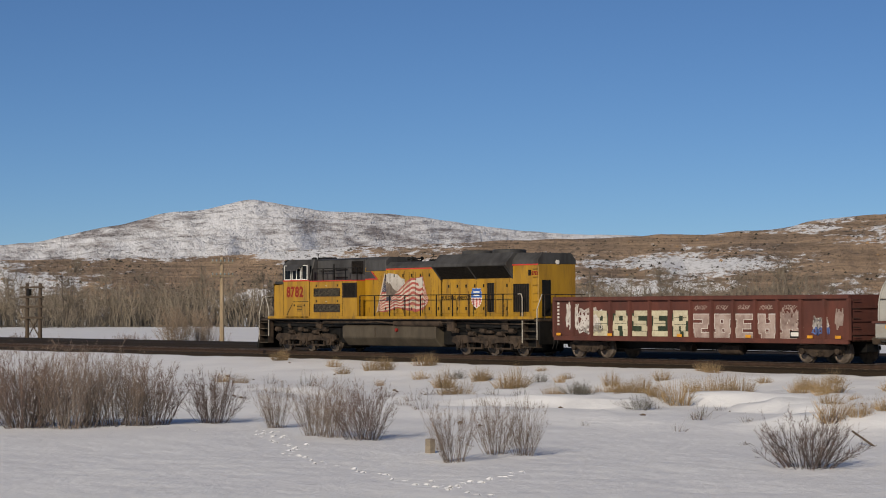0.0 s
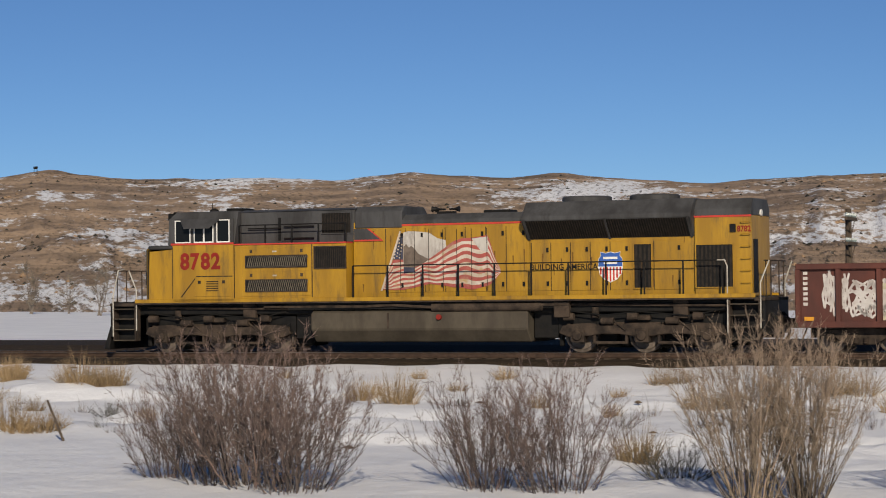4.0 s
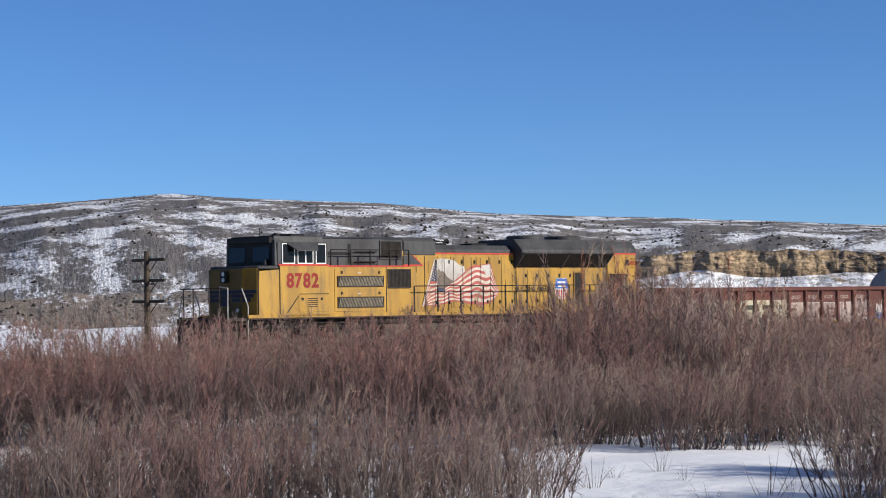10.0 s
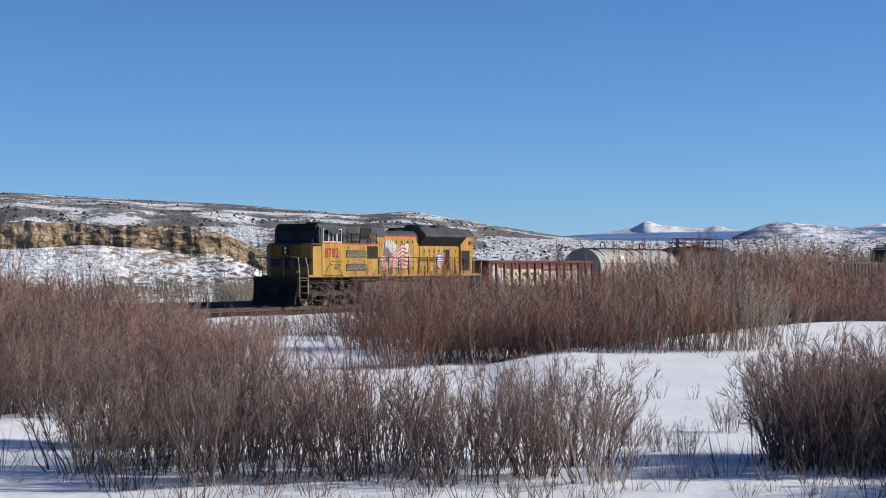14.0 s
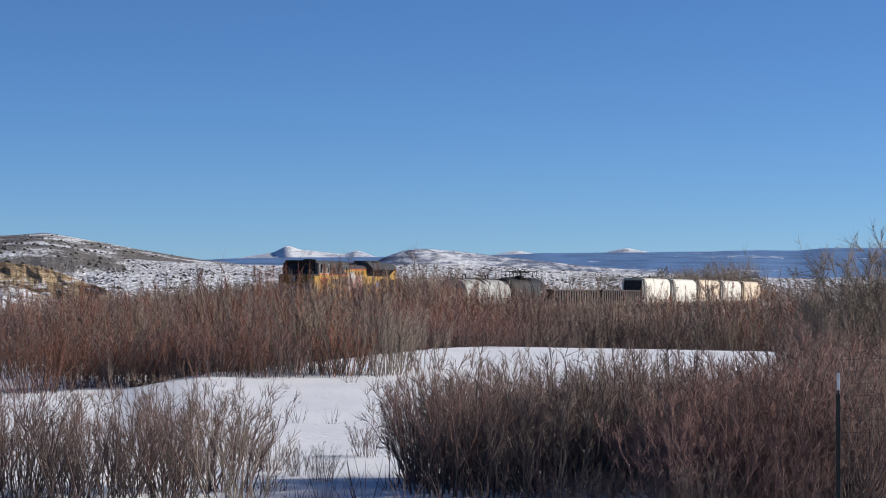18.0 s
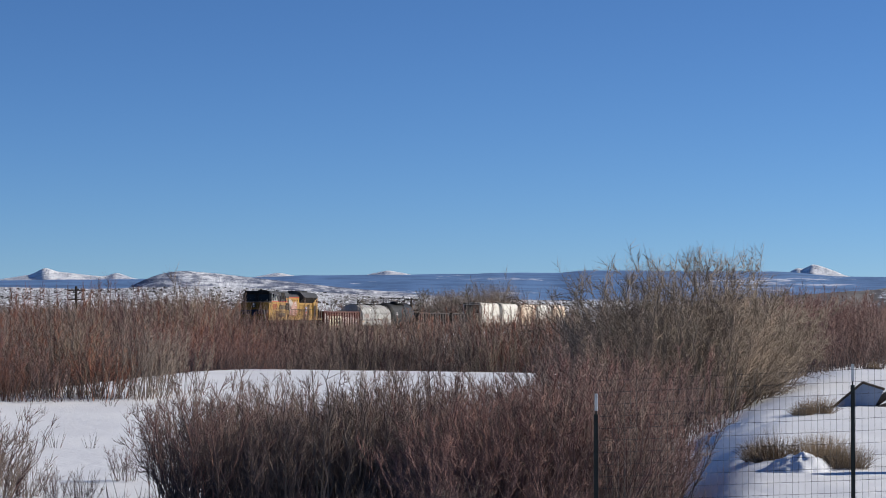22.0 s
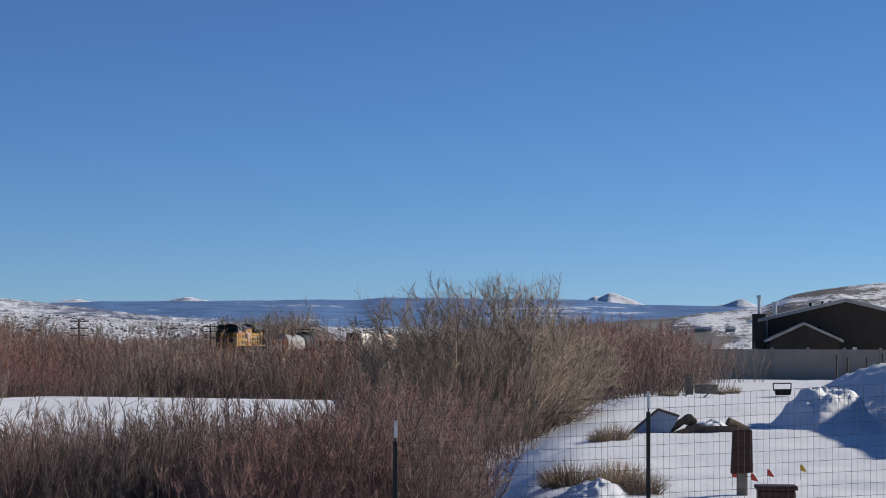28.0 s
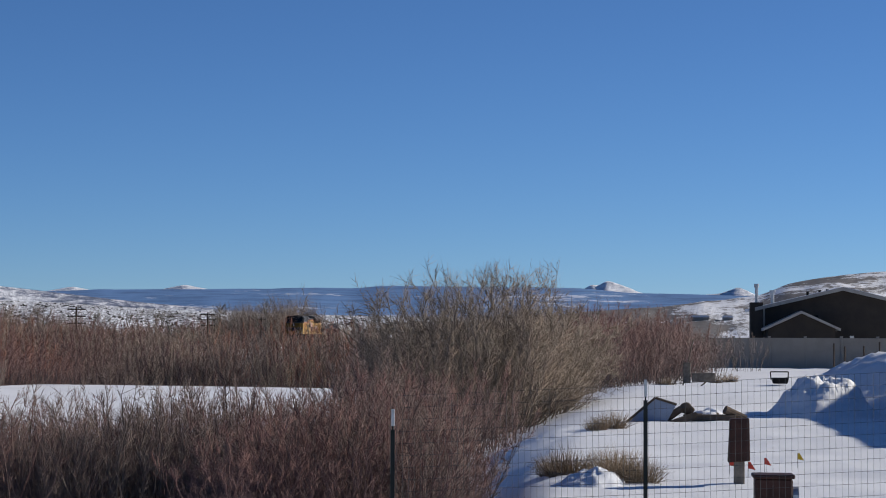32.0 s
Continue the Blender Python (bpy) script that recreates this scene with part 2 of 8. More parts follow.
def ground_z(x, y):
    """Height of the ground: meadow, creek flat, bank, yard and railway bed."""
    x, y = np.asarray(x, float), np.asarray(y, float)
    r = np.hypot(x, y)
    az = np.degrees(np.arctan2(x, y))
    off = y - track_y(x)
    z = -0.85 + 0.45 * (fbm(x / 9.0, y / 9.0, 4, 1) - 0.5) + 0.10 * (fbm(x / 1.3, y / 1.3, 3, 3) - 0.5)
    # creek flat before the first stretch
    bank = 39 + 4 * (fbm(x / 14.0, y / 14.0, 2, 5) - 0.5) + 0.10 * (x + 40)
    flat = (1 - step(bank - 1.5, bank + 2.5, y)) * step(8, -2, x)
    z = z * (1 - 0.85 * flat) + (-1.15) * 0.85 * flat
    # snow banked against the railway bed
    by = step(-13, -4.0, off) * (1 - step(4, 11, off))
    z = z * (1 - by) + by * (-0.36 + 0.16 * (fbm(x / 2.2, y / 2.2, 3, 6) - 0.5))
    # yard on the far side of the thicket
    yard = step(84.5, 88.5, az + 0.05 * (35 - np.clip(r, 0, 80))) * step(4, 10, r)
    z = z * (1 - yard) + yard * (0.05 - 0.15 * step(60, 130, r) + 0.12 * (fbm(x / 6.0, y / 6.0, 3, 2) - 0.5) + 0.12 * (fbm(x / 1.9, y / 1.3, 3, 6) - 0.5))
    near = 1 - step(9, 26, r)
    z = z * (1 - near) + near * 0.33
    # trampled, lumpy snow among the shrubs
    lumps = step(-26, -16, az) * (1 - step(30, 38, az)) * step(26, 31, r) * (1 - by)
    z = z + lumps * 0.30 * (fbm(x / 1.1, y / 1.1, 4, 7) - 0.5) + (1 - yard) * (0.02 + 0.04 * (1 - step(20, 27, az))) * (fbm(x / 0.5, y / 0.5, 2, 4) - 0.5)
    # wind-cut ledges
    ledge = fbm(x / 4.5, y / 2.4, 4, 0)
    z = z + (0.16 * step(33, 37, y) * step(-32, -26, az) + 0.26 * step(39.5, 42, y) * (1 - step(-32, -26, az))) * (1 - step(20, 27, az)) * (1 - yard) * (1 - by) * (1 - step(60, 90, r)) * (step(0.47, 0.52, ledge) - 0.5 + 0.5 * step(0.60, 0.64, ledge))
    # open snowfield that swells to a smooth crest and falls away behind it
    top_r = np.interp(az, SWELL[0], SWELL[1])
    top_z = EYE[2] - top_r * np.tan(np.radians(np.interp(az, SWELL[0], SWELL[2])))
    rise = np.clip((r - 33) / (top_r - 33), 0, 1)
    field = -0.98 + (top_z + 0.98) * rise ** 1.15 - 0.95 * step(0.5, 9, r - top_r) + 0.12 * (fbm(x / 8.0, y / 8.0, 3, 2) - 0.5) * (1 - rise) + 0.03 * (fbm(x / 1.6, y / 1.6, 3, 5) - 0.5)
    w = step(63.5, 67, az) * (1 - step(82.5, 85, az)) * step(29, 36, r) * (1 - step(105, 130, r))
    z = z * (1 - w) + field * w
    return z * (1 - step(200, 900, r)) - 0.4 * step(200, 900, r)


# heading, distance and depression (degrees) of the snowfield's crest
SWELL = ((64, 67.4, 70.7, 72.6, 74, 80, 85), (58, 66, 78, 86, 90, 88, 84), (2.3, 2.12, 1.72, 1.5, 1.44, 1.52, 1.6))


def build_ground():
    r = np.concatenate([[0.0, 2.0, 5.0, 8.0], np.arange(11, 46, 0.30), np.arange(46, 100, 0.45), np.geomspace(101, 4700, 62)])
    az = np.radians(np.concatenate([np.arange(-75, 105, 0.36), np.arange(105, 285, 6.0)]))
    rr, aa = np.meshgrid(r, az, indexing="ij")
    x, y = rr * np.sin(aa), rr * np.cos(aa)
    v = np.stack([x, y, ground_z(x, y)], -1).reshape(-1, 3)
    ob = new("ground", mesh_from("ground", v, grid_faces(len(r), len(az), True)[:, ::-1], M_SNOW))
    return tagged(ob, "uneven white snow covering a meadow and yard", "snow", kind="structure")


def lay_out(me, uv, faces):
    """Sheet coordinates in metres along and up a slope."""
    layer = me.uv_layers.new(name="sheet")
    layer.data.foreach_set("uv", np.asarray(uv, dtype=np.float32)[faces.ravel()].ravel())


def build_cliff(name, crest, r, drop, material, label, seed):
    """A broken rock face with buttresses, standing on the valley's edge."""
    c = np.array(crest)
    az = np.arange(c[0, 0], c[-1, 0], 0.035)
    el = np.interp(az, c[:, 0], c[:, 1]) + 0.16 * (fbm(az * 1.6, az * 0 + seed, 5, seed) - 0.5)
    top = EYE[2] + r * np.tan(np.radians(el))
    low = np.maximum(top - drop * (0.15 + 1.6 * fbm(az * 1.3, az * 0 + 9, 4, 2)) * (0.45 + 0.55 * step(46.5, 49.0, az)), -0.3)
    low = np.convolve(np.pad(low, 40, mode="edge"), np.hanning(81) / np.hanning(81).sum(), "valid")
    buttress = 7 * (fbm(az * 1.3, az * 0 + 3, 3, 4) - 0.5) + 0.5 * (fbm(az * 9, az * 0 + 5, 2, 6) - 0.5)
    # distance before the crest, part of the face's height; talus below
    rows = ((-75, -1.0), (-55, -0.9), (-38, -0.72), (-24, -0.5), (-12, -0.26), (-3.4, 0.0), (-2.9, 0.22), (-2.3, 0.42), (-1.5, 0.6), (-1.2, 0.75), (-0.5, 0.9), (0.0, 1.0), (6.0, 1.03))
    pts, uvs = [], []
    for k, (dr, h) in enumerate(rows):
        rr = r + dr + (0.6 * buttress + 1.5 * (fbm(az * 3 + k * 0.23, az * 0 + k * 0.55, 4, 5) - 0.5) if h > -0.1 else 8.0 * (fbm(az * 0.7, az * 0 + k * 0.4, 3, 5) - 0.5))
        rough = 0.9 * (fbm(az * 1.2, az * 0 + k * 0.6, 2, 2) - 0.5)
        z = -0.8 + (low + 0.8) * (1 + h) ** 1.3 + rough * (0.2 if k == 0 else 1.0) if h < 0 else low + (top - low) * h + (0.4 * rough if h == 0 else 0)
        pts.append(np.stack([rr * np.sin(np.radians(az)), rr * np.cos(np.radians(az)), z], -1))
        uvs.append(np.stack([np.radians(az) * r, z + dr * (0.06 if h < 0 else 0.0)], -1))
    faces = grid_faces(len(rows), len(az))[:, ::-1]
    me = mesh_from(name, np.concatenate(pts), faces, [material, M_TALUS], False)
    me.polygons.foreach_set("material_index", np.where(np.arange(len(faces)) < 5 * (len(az) - 1), 1, 0).astype(np.int32))
    lay_out(me, np.concatenate(uvs), faces)
    return tagged(new(name, me), label, "cliff", kind="structure")


SLOPES = {}


def build_ridge(name, crest, r_foot, r_crest, material, label, rough=1.0, shape=1.3, seed=0, foot=-1.4, cell=0.12, tall=1.0):
    """A hill range seen from the meadow; crest: heading and elevation (degrees) along its top."""
    c = np.array(crest)
    az = np.arange(c[0, 0], c[-1, 0], cell)
    r_foot = np.interp(az, *r_foot) if isinstance(r_foot, tuple) else np.full(len(az), float(r_foot))
    el = np.interp(az, c[:, 0], c[:, 1])
    k = np.hanning(7)
    pad = np.pad(el, 3, mode="edge")
    el = np.convolve(pad, k / k.sum(), "valid")
    el = el + rough * 0.10 * (fbm(az * 1.1 + seed, az * 0 + seed, 5, seed % 8) - 0.5)
    u = np.linspace(0, 1, 46)
    u = np.concatenate([u, [1.08, 1.25]])
    uu, aa = np.meshgrid(u, np.radians(az), indexing="ij")
    top = EYE[2] + r_crest * np.tan(np.radians(el))
    wob = 0.16 * (fbm(np.degrees(aa) / 2.5, uu * 0 + seed, 3, (seed + 2) % 8) - 0.5)
    rr = r_foot + (r_crest - r_foot) * (uu + wob * np.minimum(uu, 1) * (1 - np.minimum(uu, 1)) * 3)
    x, y = rr * np.sin(aa), rr * np.cos(aa)
    s = np.minimum(uu, 1) ** shape
    size = (r_crest - r_foot.min()) / 5.0
    bumps = fbm(x / size + seed, y / size, 5, (seed + 3) % 8) - 0.5
    gully = np.abs(fbm(np.degrees(aa) / 1.7, uu * 1.2 + seed, 4, (seed + 5) % 8) - 0.5) * 2
    body = np.minimum(uu, 1) * (1 - np.minimum(uu, 1)) * 4
    z = foot + (top[None, :] - foot) * (s + rough * body * (0.30 * bumps - 0.13 * (1 - gully)))
    back = np.clip(uu - 1, 0, 1)
    z = z - back * (top[None, :] - foot) * 2.0
    v = np.stack([x, y, z], -1).reshape(-1, 3)
    faces = grid_faces(len(u), len(az))[:, ::-1]
    me = mesh_from(name, v, faces, material)
    SLOPES[name] = np.stack([x, y, z], -1)[:46]
    lay_out(me, np.stack([aa * r_crest, z * tall + (rr - r_foot) * 0.02], -1).reshape(-1, 2), faces)
    return tagged(new(name, me), label, "hill", kind="structure")


build_ground()
build_ridge("mountain", ((-76, 1.4), (-66, 1.7), (-63.5, 1.81), (-62.6, 1.86), (-60.9, 2.24), (-59.1, 2.66), (-58, 2.8), (-56.8, 3.05), (-55.9, 2.9), (-55.1, 2.76),
    (-53.7, 2.67), (-52.3, 2.59), (-50.3, 2.28), (-48.4, 2.06), (-45, 2.0), (-36, 1.6)), 1300, 2700, M_MOUNTAIN,
    "broad snow-covered mountain with grey rock showing through", 1.0, 1.15, 3)
# heading and distance of the brown hill's foot, beyond the riverside wood
BROWN_FOOT = ((-76, -46, -32, -22), (440, 430, 300, 230))
build_ridge("brown_hill", ((-76, 1.0), (-64, 1.35), (-58, 1.5), (-54, 1.78), (-50, 1.9), (-46.8, 2.0), (-43.7, 2.11), (-42.3, 2.23), (-41.2, 2.46), (-39.2, 2.58), (-37.7, 2.65),
    (-36.1, 2.88), (-34.6, 3.12), (-33.2, 3.32), (-31.9, 3.07), (-30, 3.04), (-27.3, 3.07), (-25.7, 3.0), (-23.8, 3.18), (-21, 3.0), (-19.8, 3.12), (-18.6, 2.97),
    (-15.5, 2.74), (-13.9, 2.86), (-10, 3.0), (-8.2, 3.06), (-7.3, 2.95), (-6.5, 2.75), (-5, 2.5), (-2, 2.3), (2, 2.15), (5, 1.85), (7, 1.4), (9, 0.6), (11, 0.0), (13, -0.2)), BROWN_FOOT, 650, M_BROWN_HILL,
    "brown rocky hillside with thin snow patches and sage", 1.2, 0.9, 1)
build_ridge("snowy_hill", ((-9, 1.0), (-6, 1.9), (-2, 2.55), (1, 3.0), (3, 3.4), (5, 3.64), (6.7, 3.54), (7.2, 3.4), (8.9, 3.54), (10.4, 3.28), (11.4, 3.04), (13, 3.0),
    (14.6, 2.87), (16.8, 3.0), (17.7, 2.86), (18.7, 2.45), (20.5, 2.05), (25, 1.5), (32, 1.0)), 300, 800, M_SNOW_HILL,
    "snowy hillside dotted with dark sage and tan rock", 1.1, 0.95, 4)
build_ridge("grey_ridge", ((-12, 2.5), (-6.6, 2.88), (-2.8, 3.12), (1, 3.58), (3, 3.5), (6, 3.2), (12, 2.7), (18.6, 2.55), (24.5, 2.7), (26.8, 2.64), (30, 2.78), (32, 2.9),
    (34, 3.04), (35.1, 3.13), (36.7, 3.0), (40.7, 2.81), (44, 2.47), (48.7, 2.27), (54.1, 1.97), (57.3, 1.8), (61, 1.5), (62.2, 1.6), (63.3, 1.41), (64.8, 1.15),
    (66.3, 0.9), (69, 0.6), (74, 0.3)), 420, 1500, M_GREY_RIDGE,
    "long grey sage-covered ridge streaked with snow", 0.3, 0.75, 6)
build_ridge("bench", ((54, 0.1), (57, 0.7), (60, 1.12), (63, 1.0), (66, 0.8), (70, 0.74), (73, 0.82), (75, 0.72), (78, 0.55), (84, 0.42), (90, 0.3)),
    330, 900, M_SPECKLED, "low snow-covered slope speckled with dark sagebrush", 0.5, 0.8, 2)
build_ridge("sage_slope", ((20, 0.6), (28, 1.1), (36, 1.5), (44, 1.62), (50, 1.55), (56, 1.4), (60, 1.0), (62, 0.6), (64, 0.0)),
    330, 900, M_SAGE_SLOPE, "grey sage slope with thin snow and tan soil", 0.6, 0.8, 2)
build_cliff("sandstone_cliff", ((46.4, 0.0), (47.2, 0.8), (47.9, 1.26), (50, 1.36), (52, 1.33), (54.6, 1.24), (56, 1.22), (57.0, 1.05), (58.0, 0.6), (59.0, 0.4), (59.7, 0.5), (60.3, 0.72), (61, 0.8), (62.0, 0.72), (63.0, 0.4), (64.0, 0.0)), 340, 4.0,
    M_CLIFF, "broken yellow sandstone cliff above snowy talus", 1)
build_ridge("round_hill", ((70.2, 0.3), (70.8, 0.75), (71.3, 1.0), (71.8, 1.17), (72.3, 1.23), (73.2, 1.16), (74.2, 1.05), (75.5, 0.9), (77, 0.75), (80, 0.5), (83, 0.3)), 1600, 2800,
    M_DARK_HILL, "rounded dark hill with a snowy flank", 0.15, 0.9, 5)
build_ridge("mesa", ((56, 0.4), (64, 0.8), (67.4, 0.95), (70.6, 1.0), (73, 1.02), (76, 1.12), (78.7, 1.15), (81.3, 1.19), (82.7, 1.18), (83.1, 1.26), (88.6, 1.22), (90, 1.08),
    (92, 1.05), (93.4, 1.0), (100, 0.9), (110, 0.8)), 2900, 4200, M_MESA, "long forested mesa on the horizon, blue with haze put into its colour", 0.3, 0.8, 7, 0.0, 0.2, 3.5)
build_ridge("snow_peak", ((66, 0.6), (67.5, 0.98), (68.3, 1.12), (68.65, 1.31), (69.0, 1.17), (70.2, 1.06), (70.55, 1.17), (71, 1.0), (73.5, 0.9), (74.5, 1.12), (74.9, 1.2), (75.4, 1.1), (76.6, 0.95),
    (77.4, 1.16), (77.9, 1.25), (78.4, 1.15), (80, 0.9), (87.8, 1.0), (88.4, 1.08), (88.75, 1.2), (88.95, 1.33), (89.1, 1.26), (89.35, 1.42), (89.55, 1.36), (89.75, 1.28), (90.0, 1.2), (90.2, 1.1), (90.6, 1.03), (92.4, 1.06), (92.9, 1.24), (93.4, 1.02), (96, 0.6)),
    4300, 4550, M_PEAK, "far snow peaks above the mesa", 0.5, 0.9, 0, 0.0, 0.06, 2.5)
build_ridge("side_hill", ((85, 0.25), (88, 0.5), (90, 0.65), (91.7, 0.82), (93.4, 1.0), (94.3, 1.36), (95.5, 1.57), (96.8, 1.68), (100, 1.9), (108, 2.2), (116, 1.2)), 500, 1500,
    M_FIELD, "snow-covered hill with scattered sagebrush", 0.8, 0.9, 6)


def hill_brush(hill, count, small, large, label, seed, tint):
    """Dark bushes and boulders on a slope, in loose drifts."""
    g = np.random.RandomState(seed)
    grid = SLOPES[hill]
    n, m = grid.shape[:2]
    octa = np.array([(1, 0, 0), (0, 1, 0), (-1, 0, 0), (0, -1, 0), (0, 0, 1), (0, 0, -0.4)], float)
    tri = np.array([(0, 1, 4), (1, 2, 4), (2, 3, 4), (3, 0, 4), (1, 0, 5), (2, 1, 5), (3, 2, 5), (0, 3, 5)])
    verts, faces, k = [], [], 0
    while k < count:
        i, j = g.uniform(2, n - 2), g.uniform(0, m - 2)
        if value_noise(np.array(j / 9.0), np.array(i / 5.0), seed % 8) < 0.75 * g.random_sample() + 0.2:
            continue
        i0, j0, fi, fj = int(i), int(j), i % 1, j % 1
        p = (grid[i0, j0] * (1 - fi) + grid[i0 + 1, j0] * fi) * (1 - fj) + (grid[i0, j0 + 1] * (1 - fi) + grid[i0 + 1, j0 + 1] * fi) * fj
        size = small + (large - small) * g.random_sample() ** 2
        verts.append(octa * size * g.uniform(0.7, 1.3, (6, 3)) * (1.25, 1.25, 1.0) + p)
        faces.append(tri + 6 * k)
        k += 1
    tagged(new("hill_brush", mesh_from("hill_brush", np.concatenate(verts), np.concatenate(faces), tint, False)), label, "brush", kind="stuff")


M_JUNIPER = plain("dark_hill_brush", (0.045, 0.042, 0.034), (0.025, 0.023, 0.02), 0.3, 0.95, 0, 0)
M_OUTCROP = plain("tan_outcrop_rock", (0.33, 0.22, 0.135), (0.22, 0.145, 0.09), 0.2, 0.95, 0, 0)
hill_brush("brown_hill", 3000, 0.18, 0.6, "dark juniper and brush dotting the brown hillside", 1, M_JUNIPER)
hill_brush("brown_hill", 500, 0.25, 0.75, "tan rock outcrops breaking the brown hillside", 5, M_OUTCROP)
hill_brush("snowy_hill", 3600, 0.16, 0.55, "dark brush dotting the snowy hillside", 2, M_JUNIPER)
hill_brush("grey_ridge", 4200, 0.3, 0.95, "dark brush dotting the long ridge", 3, M_JUNIPER)
hill_brush("sage_slope", 2500, 0.2, 0.6, "dark brush dotting the grey sage slope", 5, M_JUNIPER)
hill_brush("bench", 3000, 0.2, 0.55, "dark brush dotting the low snowy slope", 4, M_JUNIPER)


# ---- railway ----
def sweep(name, xs, section, material, offset=0.0, smooth=False):
    """A profile of (side, height) swept along the railway."""
    sec = np.array(section)
    y = track_y(xs) + offset
    v = np.stack([np.repeat(xs, len(sec)), (y[:, None] + sec[None, :, 0]).ravel(), np.tile(sec[:, 1], len(xs))], -1)
    return mesh_from(name, v, grid_faces(len(xs), len(sec), True), material, smooth)


def build_track():
    xs = np.concatenate([np.arange(-420, 130, 0.5), np.arange(130, 900, 6.0)])
    bed = new("ballast_bed", sweep("ballast_bed", np.arange(-420, 900, 3.0),
        ((-3.2, -0.75), (-2.0, -0.24), (-1.4, -0.19), (1.4, -0.19), (2.4, -0.20), (4.2, 0.10), (9.6, 0.15), (12.0, -0.8)), M_BALLAST))
    tagged(bed, "dark crushed-stone bed under the railway track", "track bed", kind="structure")
    rail_sec = ((-0.075, -0.17), (-0.07, -0.155), (-0.012, -0.13), (-0.012, -0.045), (-0.036, -0.035), (-0.036, -0.004), (0.036, -0.004), (0.036, -0.035), (0.012, -0.045), (0.012, -0.13), (0.07, -0.155), (0.075, -0.17))
    for side in (-0.75, 0.75):
        rail = new("rail", sweep("rail", xs, rail_sec, M_RAIL, side))
        tagged(rail, "rusty steel rail with a polished head", "rail", "rails", "structure")
        head = new("rail_head", sweep("rail_head", xs, ((-0.034, -0.004), (-0.034, 0.0), (0.034, 0.0), (0.034, -0.004)), M_RAIL_TOP, side))
        head.parent = rail
    tie = None
    n = 0
    verts, faces = [], []
    box = np.array([(sx, sy, sz) for sx in (-0.115, 0.115) for sy in (-1.3, 1.3) for sz in (-0.36, -0.165)])
    quads = np.array([(0, 1, 3, 2), (4, 6, 7, 5), (0, 4, 5, 1), (2, 3, 7, 6), (1, 5, 7, 3), (0, 2, 6, 4)])
    for x in np.arange(-200, 160, 0.55):
        verts.append(box + (x, float(track_y(x)), 0))
        faces.append(quads + 8 * n)
        n += 1
    ties = new("ties", mesh_from("ties", np.concatenate(verts), np.concatenate(faces), M_TIE, False))
    tagged(ties, "dark creosoted wooden ties under the rails", "railway ties", kind="stuff")


build_track()


# ---- building tools ----
def box(bm, x0, x1, y0, y1, z0, z1):
    v = [bm.verts.new((x, y, z)) for x in (x0, x1) for y in (y0, y1) for z in (z0, z1)]
    for f in ((0, 1, 3, 2), (4, 6, 7, 5), (0, 4, 5, 1), (2, 3, 7, 6), (1, 5, 7, 3), (0, 2, 6, 4)):
        bm.faces.new([v[i] for i in f])
    return bm


def prism(bm, outline, axis, lo, hi):
    """An outline swept along axis x, y or z; its pairs are the two other coordinates, in order."""
    def at(p, s):
        return {"x": (s, p[0], p[1]), "y": (p[0], s, p[1]), "z": (p[0], p[1], s)}[axis]
    a = [bm.verts.new(at(p, lo)) for p in outline]
    b = [bm.verts.new(at(p, hi)) for p in outline]
    n = len(a)
    bm.faces.new(a)
    bm.faces.new(b[::-1])
    for i in range(n):
        bm.faces.new((a[i], b[i], b[(i + 1) % n], a[(i + 1) % n]))
    return bm


def rod(bm, p0, p1, r0, r1=None, n=8):
    p0, p1 = Vector(p0), Vector(p1)
    r1 = r0 if r1 is None else r1
    d = (p1 - p0).normalized()
    u = d.orthogonal().normalized()
    w = d.cross(u)
    rings = []
    for p, r in ((p0, r0), (p1, r1)):
        rings.append([bm.verts.new(p + (u * math.cos(k * math.tau / n) + w * math.sin(k * math.tau / n)) * r) for k in range(n)])
    for k in range(n):
        bm.faces.new((rings[0][k], rings[0][(k + 1) % n], rings[1][(k + 1) % n], rings[1][k]))
    bm.faces.new(rings[0][::-1])
    bm.faces.new(rings[1])
    return bm


def pipe(bm, points, r, n=6):
    for p, q in zip(points, points[1:]):
        rod(bm, p, q, r, r, n)
    return bm


def lathe(bm, rings, axis, centre, n=24):
    """A turned shape: rings of (place along the axis, radius)."""
    loops = []
    for s, r in rings:
        loop = []
        for k in range(n):
            a = k * math.tau / n
            c, d = r * math.cos(a), r * math.sin(a)
            p = {"x": (s, c, d), "y": (c, s, d), "z": (c, d, s)}[axis]
            loop.append(bm.verts.new(Vector(centre) + Vector(p)))
        loops.append(loop)
    for a, b in zip(loops, loops[1:]):
        for k in range(n):
            bm.faces.new((a[k], a[(k + 1) % n], b[(k + 1) % n], b[k]))
    bm.faces.new(loops[0][::-1])
    bm.faces.new(loops[-1])
    return bm


def finish(bm, bevel=0.0, smooth=False):
    bmesh.ops.recalc_face_normals(bm, faces=bm.faces)
    if bevel:
        edges = [e for e in bm.edges if len(e.link_faces) == 2 and e.calc_face_angle(0) > 0.6]
        bmesh.ops.bevel(bm, geom=edges, offset=bevel, segments=1, affect="EDGES", clamp_overlap=True)
    for f in bm.faces:
        f.smooth = smooth
    return bm


def part(name, bm, material, parent, label="", bevel=0.0, smooth=False):
    """Links a bmesh as one mesh object under a thing or a part."""
    finish(bm, bevel, smooth)
    me = bpy.data.meshes.new(name)
    bm.to_mesh(me)
    bm.free()
    me.materials.append(material)
    if smooth:
        me.set_sharp_from_angle(angle=0.7)
    ob = new(name, me)
    ob.parent = parent
    if label:
        tagged(ob, label)
    return ob


